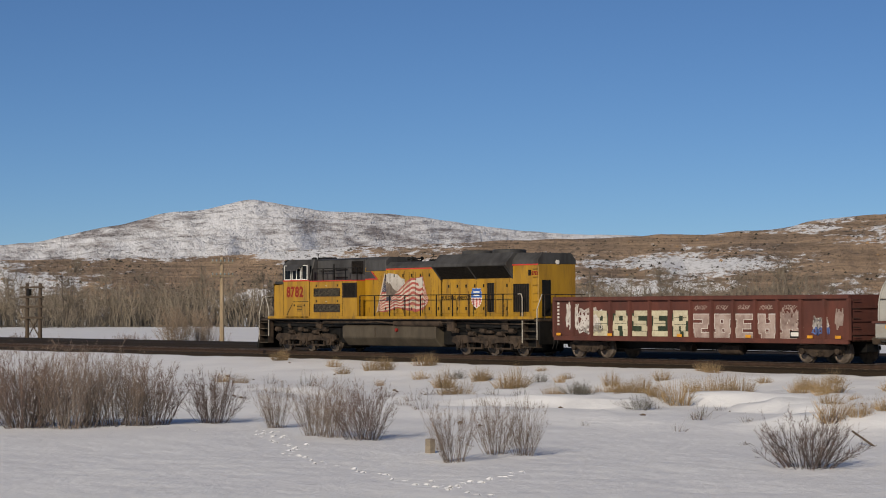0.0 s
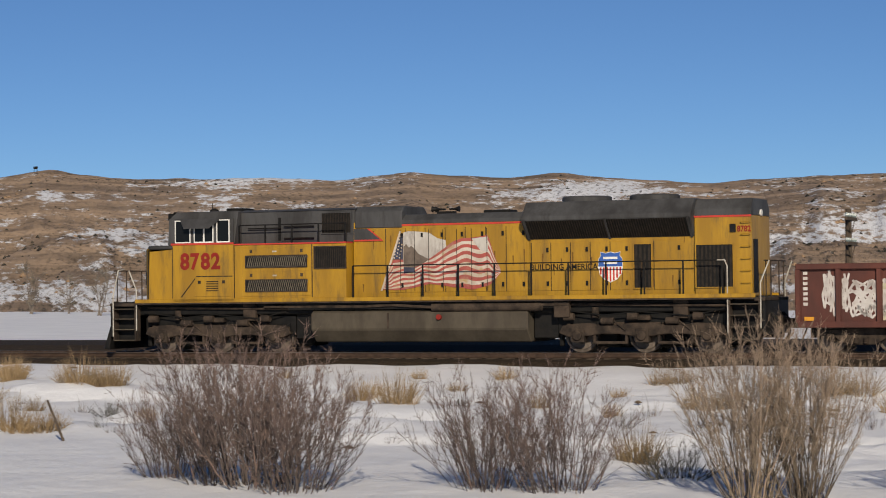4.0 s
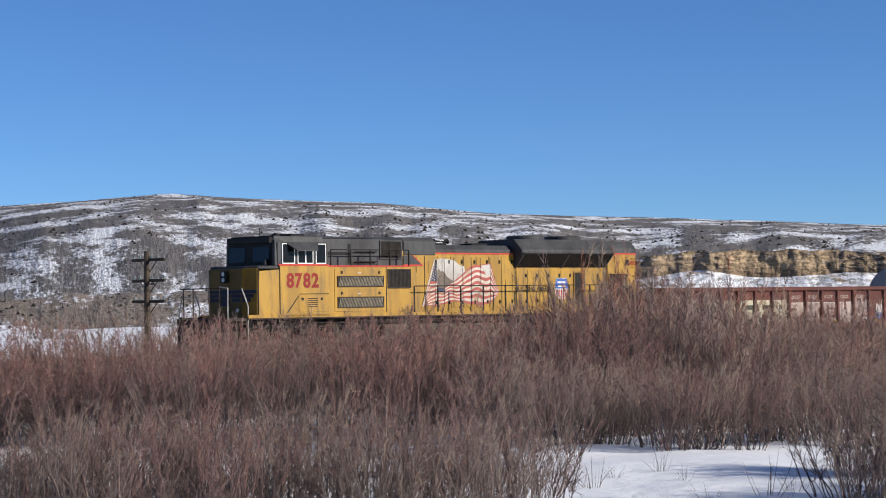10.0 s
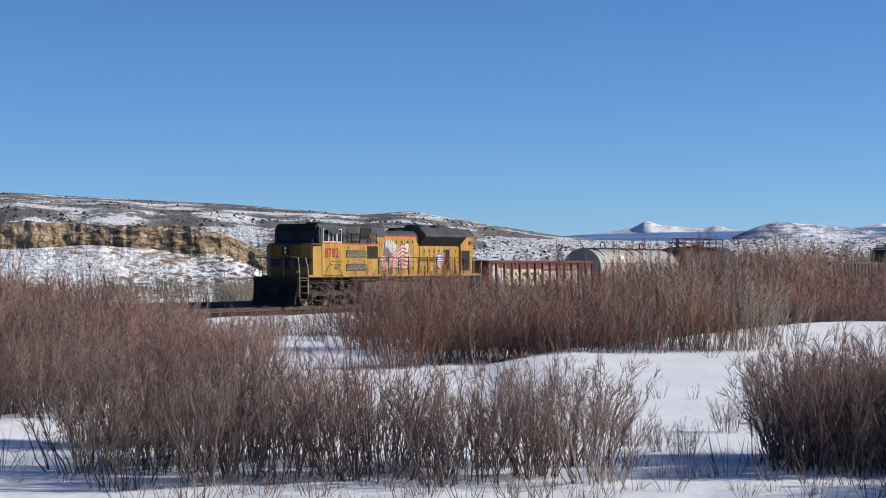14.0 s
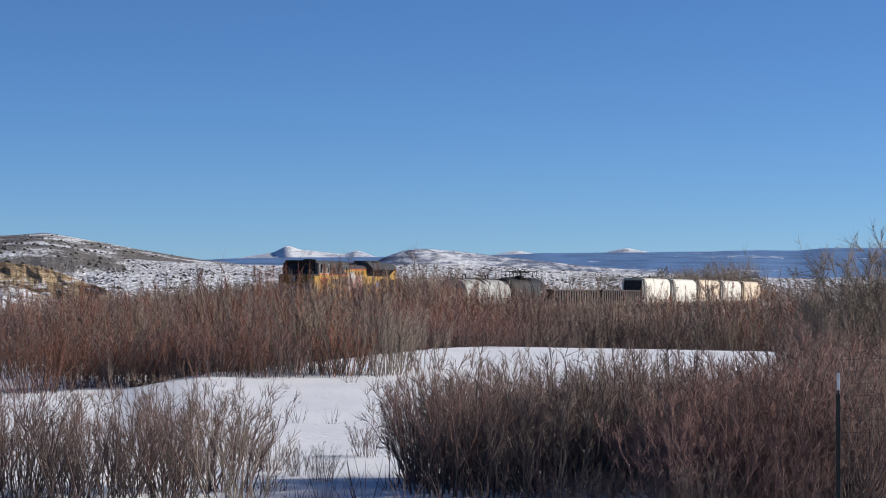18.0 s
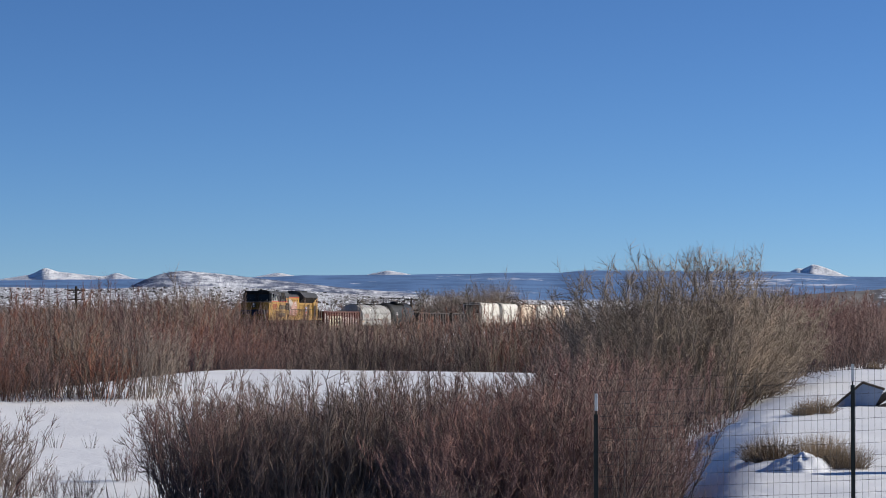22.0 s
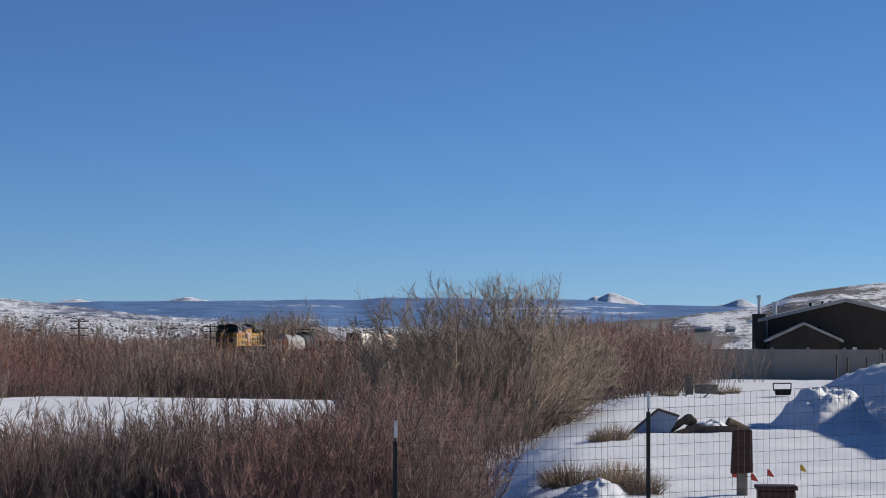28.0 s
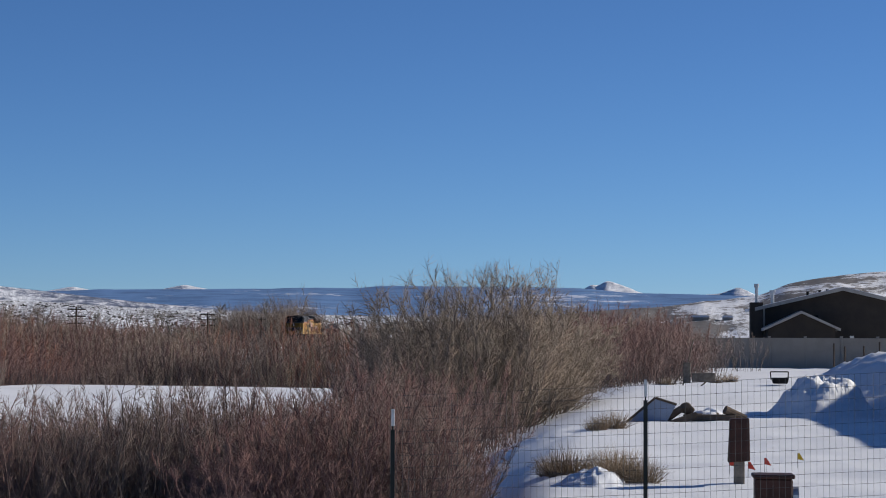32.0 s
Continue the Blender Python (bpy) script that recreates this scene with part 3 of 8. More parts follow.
def thing(name, label, category, group="", kind="", at=(0, 0, 0), turn=0.0):
    ob = new(name)
    ob.empty_display_size = 0.2
    ob.matrix_basis = pose(*at, 0, 0, turn)
    return tagged(ob, label, category, group, kind)


def B():
    return bmesh.new()


def lettering(name, words, size, material, parent, at, width=None, thick=0.0):
    """Raised painted letters that face the near side (-y)."""
    cu = bpy.data.curves.new(name, "FONT")
    cu.body = words
    cu.size = size
    cu.extrude = 0.002
    cu.offset = thick
    cu.align_x = "LEFT"
    tmp = new(name, cu)
    bpy.context.view_layer.update()
    me = bpy.data.meshes.new_from_object(tmp.evaluated_get(bpy.context.evaluated_depsgraph_get()))
    bpy.data.objects.remove(tmp)
    xs = [v.co.x for v in me.vertices]
    k = width / (max(xs) - min(xs)) if width else 1.0
    for v in me.vertices:
        v.co = (at[0] + (v.co.x - min(xs)) * k, at[1] - v.co.z, at[2] + v.co.y)
    me.materials.clear()
    me.materials.append(material)
    ob = new(name, me)
    ob.parent = parent
    return ob


# ---- plants ----
def tubes(points, radii, sides=3):
    """Tapered stems. points: stems x nodes x 3; radii: stems x nodes."""
    n, k, _ = points.shape
    d = np.gradient(points, axis=1)
    d /= np.linalg.norm(d, axis=2, keepdims=True) + 1e-9
    ref = np.where(np.abs(d[..., 2:3]) > 0.9, np.array([1.0, 0, 0]), np.array([0, 0, 1.0]))
    u = np.cross(d, ref)
    u /= np.linalg.norm(u, axis=2, keepdims=True) + 1e-9
    w = np.cross(d, u)
    a = np.arange(sides) * 2 * np.pi / sides
    ring = u[:, :, None, :] * np.cos(a)[None, None, :, None] + w[:, :, None, :] * np.sin(a)[None, None, :, None]
    v = points[:, :, None, :] + ring * radii[:, :, None, None]
    s = np.arange(n)[:, None, None] * (k * sides)
    i = np.arange(k - 1)[None, :, None] * sides
    j = np.arange(sides)[None, None, :]
    j2 = (j + 1) % sides
    f = np.stack([s + i + j, s + i + j2, s + i + sides + j2, s + i + sides + j], -1).reshape(-1, 4)
    return v.reshape(-1, 3), f


def spikes(points, radii):
    """Stems that end in a point, in triangles."""
    n, k, _ = points.shape
    d = np.gradient(points, axis=1)
    d /= np.linalg.norm(d, axis=2, keepdims=True) + 1e-9
    ref = np.where(np.abs(d[..., 2:3]) > 0.9, np.array([1.0, 0, 0]), np.array([0, 0, 1.0]))
    u = np.cross(d, ref)
    u /= np.linalg.norm(u, axis=2, keepdims=True) + 1e-9
    w = np.cross(d, u)
    a = np.arange(3) * 2 * np.pi / 3
    ring = u[:, :, None, :] * np.cos(a)[None, None, :, None] + w[:, :, None, :] * np.sin(a)[None, None, :, None]
    body = (points[:, :, None, :] + ring * radii[:, :, None, None])[:, :-1].reshape(n, -1, 3)
    v = np.concatenate([body, points[:, -1:, :]], 1)
    m = 3 * (k - 1) + 1
    tri = []
    for i in range(k - 1):
        for j in range(3):
            p, q = 3 * i + j, 3 * i + (j + 1) % 3
            if i == k - 2:
                tri.append((p, q, m - 1))
            else:
                tri += [(p, q, q + 3), (p, q + 3, p + 3)]
    f = (np.arange(n)[:, None, None] * m + np.array(tri)[None]).reshape(-1, 3)
    return v.reshape(-1, 3), f


def stems_from(g, base, way, length, nodes, bend, up, wiggle=0.0):
    """Curved stems that leave base in the direction way and lift or droop by up."""
    t = np.linspace(0, 1, nodes)[None, :, None]
    side = g.normal(0, 1, way.shape)
    side -= way * (side * way).sum(1, keepdims=True)
    p = base[:, None, :] + way[:, None, :] * length[:, None, None] * t
    p = p + side[:, None, :] * (length * bend)[:, None, None] * t ** 2
    if wiggle:
        jog = np.cumsum(g.normal(0, 1, (len(base), nodes, 3)), axis=1)
        p = p + (jog - jog[:, :1]) * (length * wiggle / nodes)[:, None, None]
    p[..., 2] += (up * length)[:, None] * (t[..., 0] ** 2)
    return p


def shrub_mesh(name, seed, height, width, stems, twigs, material, base=0.16, thick=0.006, lean=1.0, fine=0, droop=0.0, thin=0.0017):
    """A bare many-stemmed willow: stems fan out of a narrow foot, each with side twigs."""
    g = np.random.RandomState(seed)
    ang = g.uniform(0, 2 * np.pi, stems)
    out = np.sqrt(g.uniform(0.0, 1.0, stems))
    foot = np.stack([np.cos(ang) * out * width * base, np.sin(ang) * out * width * base, np.full(stems, -0.08)], 1)
    tilt = np.clip(out * np.arctan2(width * (0.5 - base * 0.7), height * 0.85) * lean * g.uniform(0.5, 1.5, stems), 0, 1.4)
    ang2 = ang + g.normal(0, 0.35, stems)
    way = np.stack([np.sin(tilt) * np.cos(ang2), np.sin(tilt) * np.sin(ang2), np.cos(tilt)], 1)
    length = height * (0.99 - 0.42 * g.random_sample(stems) ** 1.3) / np.clip(np.cos(tilt), 0.6, 1) * (1 - 0.20 * out ** 2)
    pts = stems_from(g, foot, way, length, 6, 0.15, g.uniform(-0.08, 0.08, stems) - droop * out, 0.22)
    pts[..., 2] = np.where(pts[..., 2] > 0.86 * height, 0.86 * height + (pts[..., 2] - 0.86 * height) * 0.45, pts[..., 2])
    taper = np.array([1.0, 0.88, 0.72, 0.55, 0.38, 0.18])
    rad = thick * g.uniform(0.6, 1.4, stems)[:, None] * taper[None, :]
    main = mesh_from(name, *spikes(pts, rad), material)
    vs, fs = [], []
    count = 0
    parents, prad = pts, rad
    for level, (n, scale, spread, nodes) in enumerate(((twigs, 0.36, 0.62, 3), (fine, 0.15, 0.75, 2))):
        if not n:
            continue
        m = len(parents)
        who = np.repeat(np.arange(m), n)
        k = parents.shape[1]
        s = (0.18 + 0.8 * g.random_sample(len(who)) ** 0.8) * (k - 1)
        i0 = np.clip(np.floor(s).astype(int), 0, k - 2)
        fr = (s - i0)[:, None]
        start = parents[who, i0] * (1 - fr) + parents[who, i0 + 1] * fr
        d = parents[who, i0 + 1] - parents[who, i0]
        d /= np.linalg.norm(d, axis=1, keepdims=True) + 1e-9
        d = d + g.normal(0, spread, d.shape) * np.array([1, 1, 0.6]) + np.array([0, 0, 0.06])
        d /= np.linalg.norm(d, axis=1, keepdims=True)
        ln = height * scale * g.uniform(0.35, 1.1, len(who)) * (1.15 - 0.75 * s / (k - 1))
        p = stems_from(g, start, d, ln, nodes, 0.16, g.uniform(-0.05, 0.22, len(who)))
        p[..., 2] = np.where(p[..., 2] > 0.92 * height, 0.92 * height + (p[..., 2] - 0.92 * height) * 0.5, p[..., 2])
        r = np.clip(prad[who, i0] * 0.6, thin, thick)[:, None] * np.linspace(1.0, 0.4, nodes)[None, :]
        v, f = spikes(p, r)
        vs.append(v)
        fs.append(f + count)
        count += len(v)
        parents, prad = p, r
    return main, mesh_from("twig_crown", np.concatenate(vs), np.concatenate(fs), material)


def willow_mesh(name, seed, height, foot, fan, stems, material, thick=0.009, side=6, fine=4, thin=0.003, reach=0.17, bare=0.3, droop=0.0, nodes=5, dome=0.30, kink=0.14, open_way=0.42, offs=(3, 2)):
    """A willow clump: upright stems out of a wide foot, short side shoots above, finer ones on these."""
    g = np.random.RandomState(seed)
    ang, out = g.uniform(0, 2 * np.pi, stems), np.sqrt(g.random_sample(stems))
    base = np.stack([np.cos(ang) * out * foot, np.sin(ang) * out * foot, np.full(stems, -0.1)], 1)
    tilt = out * fan * g.uniform(0.55, 1.25, stems)
    a2 = ang + g.normal(0, 0.5, stems)
    way = np.stack([np.sin(tilt) * np.cos(a2), np.sin(tilt) * np.sin(a2), np.cos(tilt)], 1)
    length = (height + 0.1) * (1 - 0.36 * g.random_sample(stems) ** 1.4) * (1 - dome * out ** 2)
    p = stems_from(g, base, way, length, nodes, 0.07, g.uniform(-0.04, 0.05, stems) - droop * out, kink)
    p[..., 2] = np.where(p[..., 2] > 0.86 * height, 0.86 * height + (p[..., 2] - 0.86 * height) * 0.4, p[..., 2])
    r = thick * g.uniform(0.55, 1.35, stems)[:, None] * np.linspace(1.0, 0.22, nodes)[None, :]
    main = mesh_from(name, *spikes(p, r), material)
    vs, fs, count = [], [], 0
    for n, size, k2 in ((side, reach, offs[0]), (fine, reach * 0.55, offs[1])):
        if not n:
            continue
        m, k = p.shape[:2]
        who = np.repeat(np.arange(m), n)
        s = (bare + (0.98 - bare) * g.random_sample(len(who)) ** 0.85) * (k - 1)
        i0 = np.clip(np.floor(s).astype(int), 0, k - 2)
        fr = (s - i0)[:, None]
        start = p[who, i0] * (1 - fr) + p[who, i0 + 1] * fr
        d = p[who, i0 + 1] - p[who, i0]
        d /= np.linalg.norm(d, axis=1, keepdims=True) + 1e-9
        d = d + g.normal(0, open_way, d.shape) + np.array([0, 0, 0.12])
        d /= np.linalg.norm(d, axis=1, keepdims=True)
        ln = height * size * g.uniform(0.45, 1.2, len(who)) * (1.25 - 0.6 * s / (k - 1))
        q = stems_from(g, start, d, ln, k2, 0.12, g.uniform(0.0, 0.14, len(who)))
        rr = np.clip(r[who, i0] * 0.55, thin, thick)[:, None] * np.linspace(1.0, 0.45, k2)[None, :]
        v, f = spikes(q, rr)
        vs.append(v)
        fs.append(f + count)
        count += len(v)
        p, r, bare = q, rr, 0.15
    return main, mesh_from("twig_crown", np.concatenate(vs), np.concatenate(fs), material)


def thicket_mesh(name, seed, span, depth, height, stems, material, thick=0.011, twigs=10, short=0.07, long=0.22):
    """A stretch of dense willow scrub: rounded clumps of fanning stems and twigs."""
    g = np.random.RandomState(seed)
    clumps = max(4, int(span * depth / 4.2))
    cx = g.uniform(-span / 2, span / 2, clumps)
    cy = g.uniform(-depth / 2, depth / 2, clumps)
    ch = height * g.uniform(0.66, 0.98, clumps) * (1 - 0.3 * (np.abs(cx) / (span / 2)) ** 3)
    who = g.randint(0, clumps, stems)
    a, out = g.uniform(0, 2 * np.pi, stems), np.sqrt(g.random_sample(stems))
    off = np.stack([np.cos(a) * out, np.sin(a) * out], 1)
    base = np.stack([cx[who] + off[:, 0] * 0.24 * height, cy[who] + off[:, 1] * 0.24 * height, np.full(stems, -0.1)], 1)
    way = np.concatenate([off * 0.40 + g.normal(0, 0.07, (stems, 2)), np.ones((stems, 1))], 1)
    way /= np.linalg.norm(way, axis=1, keepdims=True)
    length = 0.92 * ch[who] * (1.0 - 0.30 * g.random_sample(stems)) * (1 - 0.40 * out ** 2)
    p = stems_from(g, base, way, length, 4, 0.10, g.uniform(-0.06, 0.03, stems), 0.14)
    cap = 0.80 * ch[who][:, None]
    p[..., 2] = np.where(p[..., 2] > cap, cap + (p[..., 2] - cap) * 0.25, p[..., 2])
    r = thick * g.uniform(0.5, 1.2, stems)[:, None] * np.array([1, 0.8, 0.5, 0.15])[None, :]
    v1, f1 = spikes(p, r)
    w2 = np.repeat(np.arange(stems), twigs)
    s = 0.9 + 2.08 * g.random_sample(len(w2)) ** 0.75
    i0 = np.clip(np.floor(s).astype(int), 0, 2)
    fr = (s - i0)[:, None]
    start = p[w2, i0] * (1 - fr) + p[w2, i0 + 1] * fr
    d = p[w2, i0 + 1] - p[w2, i0]
    d /= np.linalg.norm(d, axis=1, keepdims=True) + 1e-9
    d = d + g.normal(0, 0.60, d.shape)
    d[:, 2] = np.abs(d[:, 2]) * 0.8 + 0.25
    d /= np.linalg.norm(d, axis=1, keepdims=True)
    p2 = stems_from(g, start, d, length[w2] * g.uniform(short, long, len(w2)), 2, 0.1, g.uniform(0, 0.1, len(w2)))
    r2 = np.clip(r[w2, i0] * 0.6, 0.42 * thick, thick)[:, None] * np.array([1, 0.45])[None, :]
    v2, f2 = spikes(p2, r2)
    return mesh_from(name, np.concatenate([v1, v2]), np.concatenate([f1, f2 + len(v1)]), material)


def tuft_mesh(name, seed, height, width, blades, material, thick=0.006):
    g = np.random.RandomState(seed)
    ang, out = g.uniform(0, 2 * np.pi, blades), np.sqrt(g.uniform(0, 1, blades))
    base = np.stack([np.cos(ang) * out * width * 0.3, np.sin(ang) * out * width * 0.3, np.full(blades, -0.05)], 1)
    tilt = out * g.uniform(0.2, 1.0, blades)
    way = np.stack([np.sin(tilt) * np.cos(ang), np.sin(tilt) * np.sin(ang), np.cos(tilt)], 1)
    p = stems_from(g, base, way, height * g.uniform(0.5, 1.1, blades), 4, 0.15, -0.25 * out)
    r = thick * g.uniform(0.6, 1.3, blades)[:, None] * np.array([1, 0.8, 0.55, 0.2])[None, :]
    v, f = spikes(p, r)
    return mesh_from(name, v, f, material)


def tree_meshes(seed, height, spread, material_trunk, material_crown, limbs=9, twigs=30, thick=0.13, fine=0.012):
    """A bare broad-crowned tree: trunk, limbs and a haze of twigs."""
    g = np.random.RandomState(seed)
    trunks = 2 + seed % 2
    base = np.stack([g.normal(0, 0.25, trunks), g.normal(0, 0.25, trunks), np.full(trunks, -0.2)], 1)
    way = np.stack([g.normal(0, 0.22, trunks), g.normal(0, 0.22, trunks), np.ones(trunks)], 1)
    way /= np.linalg.norm(way, axis=1, keepdims=True)
    tp = stems_from(g, base, way, height * g.uniform(0.7, 0.95, trunks), 6, 0.06, np.zeros(trunks))
    tr = thick * g.uniform(0.7, 1.1, trunks)[:, None] * np.linspace(1, 0.15, 6)[None, :]
    v, f = tubes(tp, tr, 6)

    def branch(parents, pr, n, lo, hi, scale, spread_, lift, nodes, floor_r):
        m, k = parents.shape[:2]
        who = np.repeat(np.arange(m), n)
        s = g.uniform(lo, hi, len(who)) * (k - 1)
        i0 = np.clip(np.floor(s).astype(int), 0, k - 2)
        fr = (s - i0)[:, None]
        st = parents[who, i0] * (1 - fr) + parents[who, i0 + 1] * fr
        d = parents[who, i0 + 1] - parents[who, i0]
        d /= np.linalg.norm(d, axis=1, keepdims=True) + 1e-9
        d = d + g.normal(0, spread_, d.shape)
        d[:, 2] = d[:, 2] * 0.6 + lift
        d /= np.linalg.norm(d, axis=1, keepdims=True)
        p = stems_from(g, st, d, scale * g.uniform(0.5, 1.1, len(who)) * (1.15 - 0.5 * s / (k - 1)), nodes, 0.12, g.uniform(0.0, 0.22, len(who)))
        r = np.clip(pr[who, i0] * 0.55, floor_r, 1)[:, None] * np.linspace(1, 0.25, nodes)[None, :]
        return p, r
    lp, lr = branch(tp, tr, limbs, 0.2, 0.95, spread, 0.75, 0.35, 4, 0.02)
    v2, f2 = tubes(lp, lr, 4)
    trunk = mesh_from("trunk", np.concatenate([v, v2]), np.concatenate([f, f2 + len(v)]), material_trunk)
    wp, wr = branch(lp, lr, 6, 0.2, 1.0, spread * 0.5, 0.7, 0.45, 3, fine)
    v3, f3 = tubes(wp, wr, 3)
    xp, xr = branch(wp, wr, max(1, twigs // 6), 0.15, 1.0, spread * 0.28, 0.65, 0.5, 3, fine * 0.7)
    v4, f4 = tubes(xp, xr, 3)
    crown = mesh_from("crown", np.concatenate([v3, v4]), np.concatenate([f3, f4 + len(v3)]), material_crown)
    return trunk, crown


PLANT_RANDOM = random.Random(11)


def plant(mesh, name, x, y, scale=1.0, tall=1.0, label="", category="shrub", group="", kind="", sink=0.0):
    mesh, twigs = mesh if isinstance(mesh, tuple) else (mesh, None)
    ob = new(name, mesh)
    if twigs:
        new("twig_crown", twigs).parent = ob
    z = float(ground_z(x, y))
    ob.matrix_basis = pose(x, y, z - sink, 0, 0, PLANT_RANDOM.uniform(0, 360)) @ Matrix.Diagonal((scale, scale, scale * tall, 1))
    return tagged(ob, label, category, group, kind)


def polar(az, r):
    return r * math.sin(radians(az)), r * math.cos(radians(az))


def single_shrubs():
    grey = [willow_mesh("willow_shrub", 20 + i, 1.85, 0.30, 0.52, 60, M_TWIG_GREY, 0.008, 7, 4, 0.0026, 0.17, 0.22) for i in range(3)]
    red = [willow_mesh("red_willow_shrub", 30 + i, 1.85, 0.42, 0.60, 85, M_TWIG_BROWN, 0.008, 9, 4, 0.0032, 0.17, 0.2) for i in range(2)]
    tan = [willow_mesh("tan_willow_shrub", 40 + i, 2.1, 0.26, 0.50, 105, M_TWIG_TAN, 0.0085, 9, 4, 0.0031, 0.15, 0.3, 0.0, 5, 0.12) for i in range(2)]
    sage = [shrub_mesh("sagebrush", 50 + i, 0.6, 1.3, 60, 8, M_SAGE, 0.25, 0.007, 1.0, 2) for i in range(2)]
    dark = willow_mesh("low_willow_shrub", 60, 1.15, 0.36, 0.98, 95, M_TWIG_DARK, 0.009, 7, 3, 0.0036, 0.22, 0.2, 0.0, 5, 0.2)
    rows = ((-52.3, 26.7, 2.3), (-50.7, 27.2, 2.3), (-50.7, 28.6, 2.35), (-50.8, 29.9, 1.9), (-51.8, 28.0, 2.0), (-53.5, 26.2, 2.3), (-54.6, 25.4, 2.3), (-51.5, 26.4, 2.2), (-50.9, 28.0, 2.3), (-52.6, 27.6, 2.4), (-50.4, 29.2, 2.1), (-50.3, 31.6, 1.6), (-47.0, 31.5, 1.37), (-43.6, 30.4, 1.5), (-42.6, 30.2, 1.63), (-41.3, 30.2, 1.5))
    for i, (x, y, h) in enumerate(rows):
        plant((grey + red[:1])[i % 4], "willow_shrub", x, y, h / 1.75, 1.0, "bare grey-brown willow shrub standing in the snow", "shrub", "willow shrubs by the creek")
    for i, (x, y, h) in enumerate(((-34.1, 27.3, 1.25), (-35.3, 29.4, 1.2), (-34.6, 29.6, 1.1))):
        plant(grey[i % 3], "willow_shrub", x, y, h / 1.7, 1.1, "small spindly bare willow on the snow", "shrub", "willow shrubs by the creek")
    plant(dark, "low_willow_shrub", -28.3, 31.6, 1.1, 1.0, "low spreading bare shrub in the snow", "shrub")
    for i, (x, y, h) in enumerate(((-16.7, 30.4, 2.5), (-14.9, 29.4, 2.15), (-18.0, 30.9, 1.6), (-15.9, 30.0, 2.5), (-12.2, 30.8, 1.95), (-10.9, 30.5, 2.05), (-3.2, 36.2, 2.2), (-2.2, 35.8, 2.3), (-1.2, 35.4, 2.4), (-0.3, 35.4, 2.3), (0.4, 36.4, 1.9))):
        plant(red[i % 2], "red_willow_shrub", x, y, h / 1.72, 1.0, "dense reddish-brown bare willow shrub in the snow", "shrub", "willow shrubs by the creek")
    for i, (x, y, h) in enumerate(((-7.9, 30.6, 2.65), (-7.2, 30.9, 2.3), (-4.4, 31.0, 2.4), (1.8, 30.9, 2.45), (1.3, 31.3, 2.2))):
        plant(tan[i % 2], "tan_willow_shrub", x, y, h / 2.0, 1.0 + 0.1 * (i % 2), "tall tan bare willow with upright stems", "shrub", "willow shrubs by the creek")
    for i, (x, y, s) in enumerate(((4.7, 39.2, 1.35), (4.9, 40.6, 1.1), (12.4, 48.5, 0.8), (9.9, 31.2, 1.1), (-9.7, 32.7, 1.3), (6.5, 43.0, 0.7), (7.8, 46.5, 0.6), (13.5, 44.0, 0.7), (10.6, 41.5, 0.6), (16.5, 37.0, 0.8), (9.4, 52.0, 0.8), (15.0, 54.0, 0.7),
                                    (-61, 53, 0.8), (-58.5, 46.5, 0.8), (-50.5, 45.5, 0.9), (-48.5, 44.0, 0.8), (-45.0, 43.0, 0.9), (-56, 50.5, 0.7), (-27.6, 44.5, 0.8), (-24.0, 47.0, 0.7), (-66, 53, 0.8))):
        plant(sage[i % 2], "sagebrush", x, y, s, 1.0, "low grey sagebrush poking through snow", "sagebrush", "sagebrush in the snow")
    big = willow_mesh("great_willow", 71, 4.5, 0.9, 1.10, 290, M_TWIG_PALE, 0.019, 12, 9, 0.0042, 0.20, 0.2, 0.12, 6, 0.42, 0.42, 0.62)
    great = new("great_willow")
    great.matrix_basis = pose(12.0, 29.6, float(ground_z(12.0, 29.6)), 0, 0, 140)
    tagged(great, "large spreading pale grey bare willow shrub", "shrub")
    for name, mesh in zip(("woody_base", "twig_crown"), big):
        tagged(new(name, mesh), kind="stuff").parent = great
    return grey, red, tan, sage


# first tone darkened too: shade at the stems' feet is in the colour
M_TWIG_BROWN = make_twigs("brown_red_willow_bark", (0.112, 0.088, 0.08), (0.18, 0.125, 0.107), (0.24, 0.158, 0.128), 0.75)
M_TWIG_PALE = make_twigs("pale_willow_bark", (0.21, 0.175, 0.145), (0.28, 0.23, 0.185), (0.30, 0.23, 0.18), 0.75)
M_TWIG_WOODS = make_twigs("grey_twigs", (0.15, 0.13, 0.105), (0.19, 0.16, 0.125), (0.205, 0.17, 0.13), 0.4)
M_TWIG_ORANGE = make_twigs("orange_willow_bark", (0.12, 0.065, 0.047), (0.225, 0.088, 0.052), (0.30, 0.115, 0.062), 0.6)
GREY, RED, TAN, SAGE_MESHES = single_shrubs()


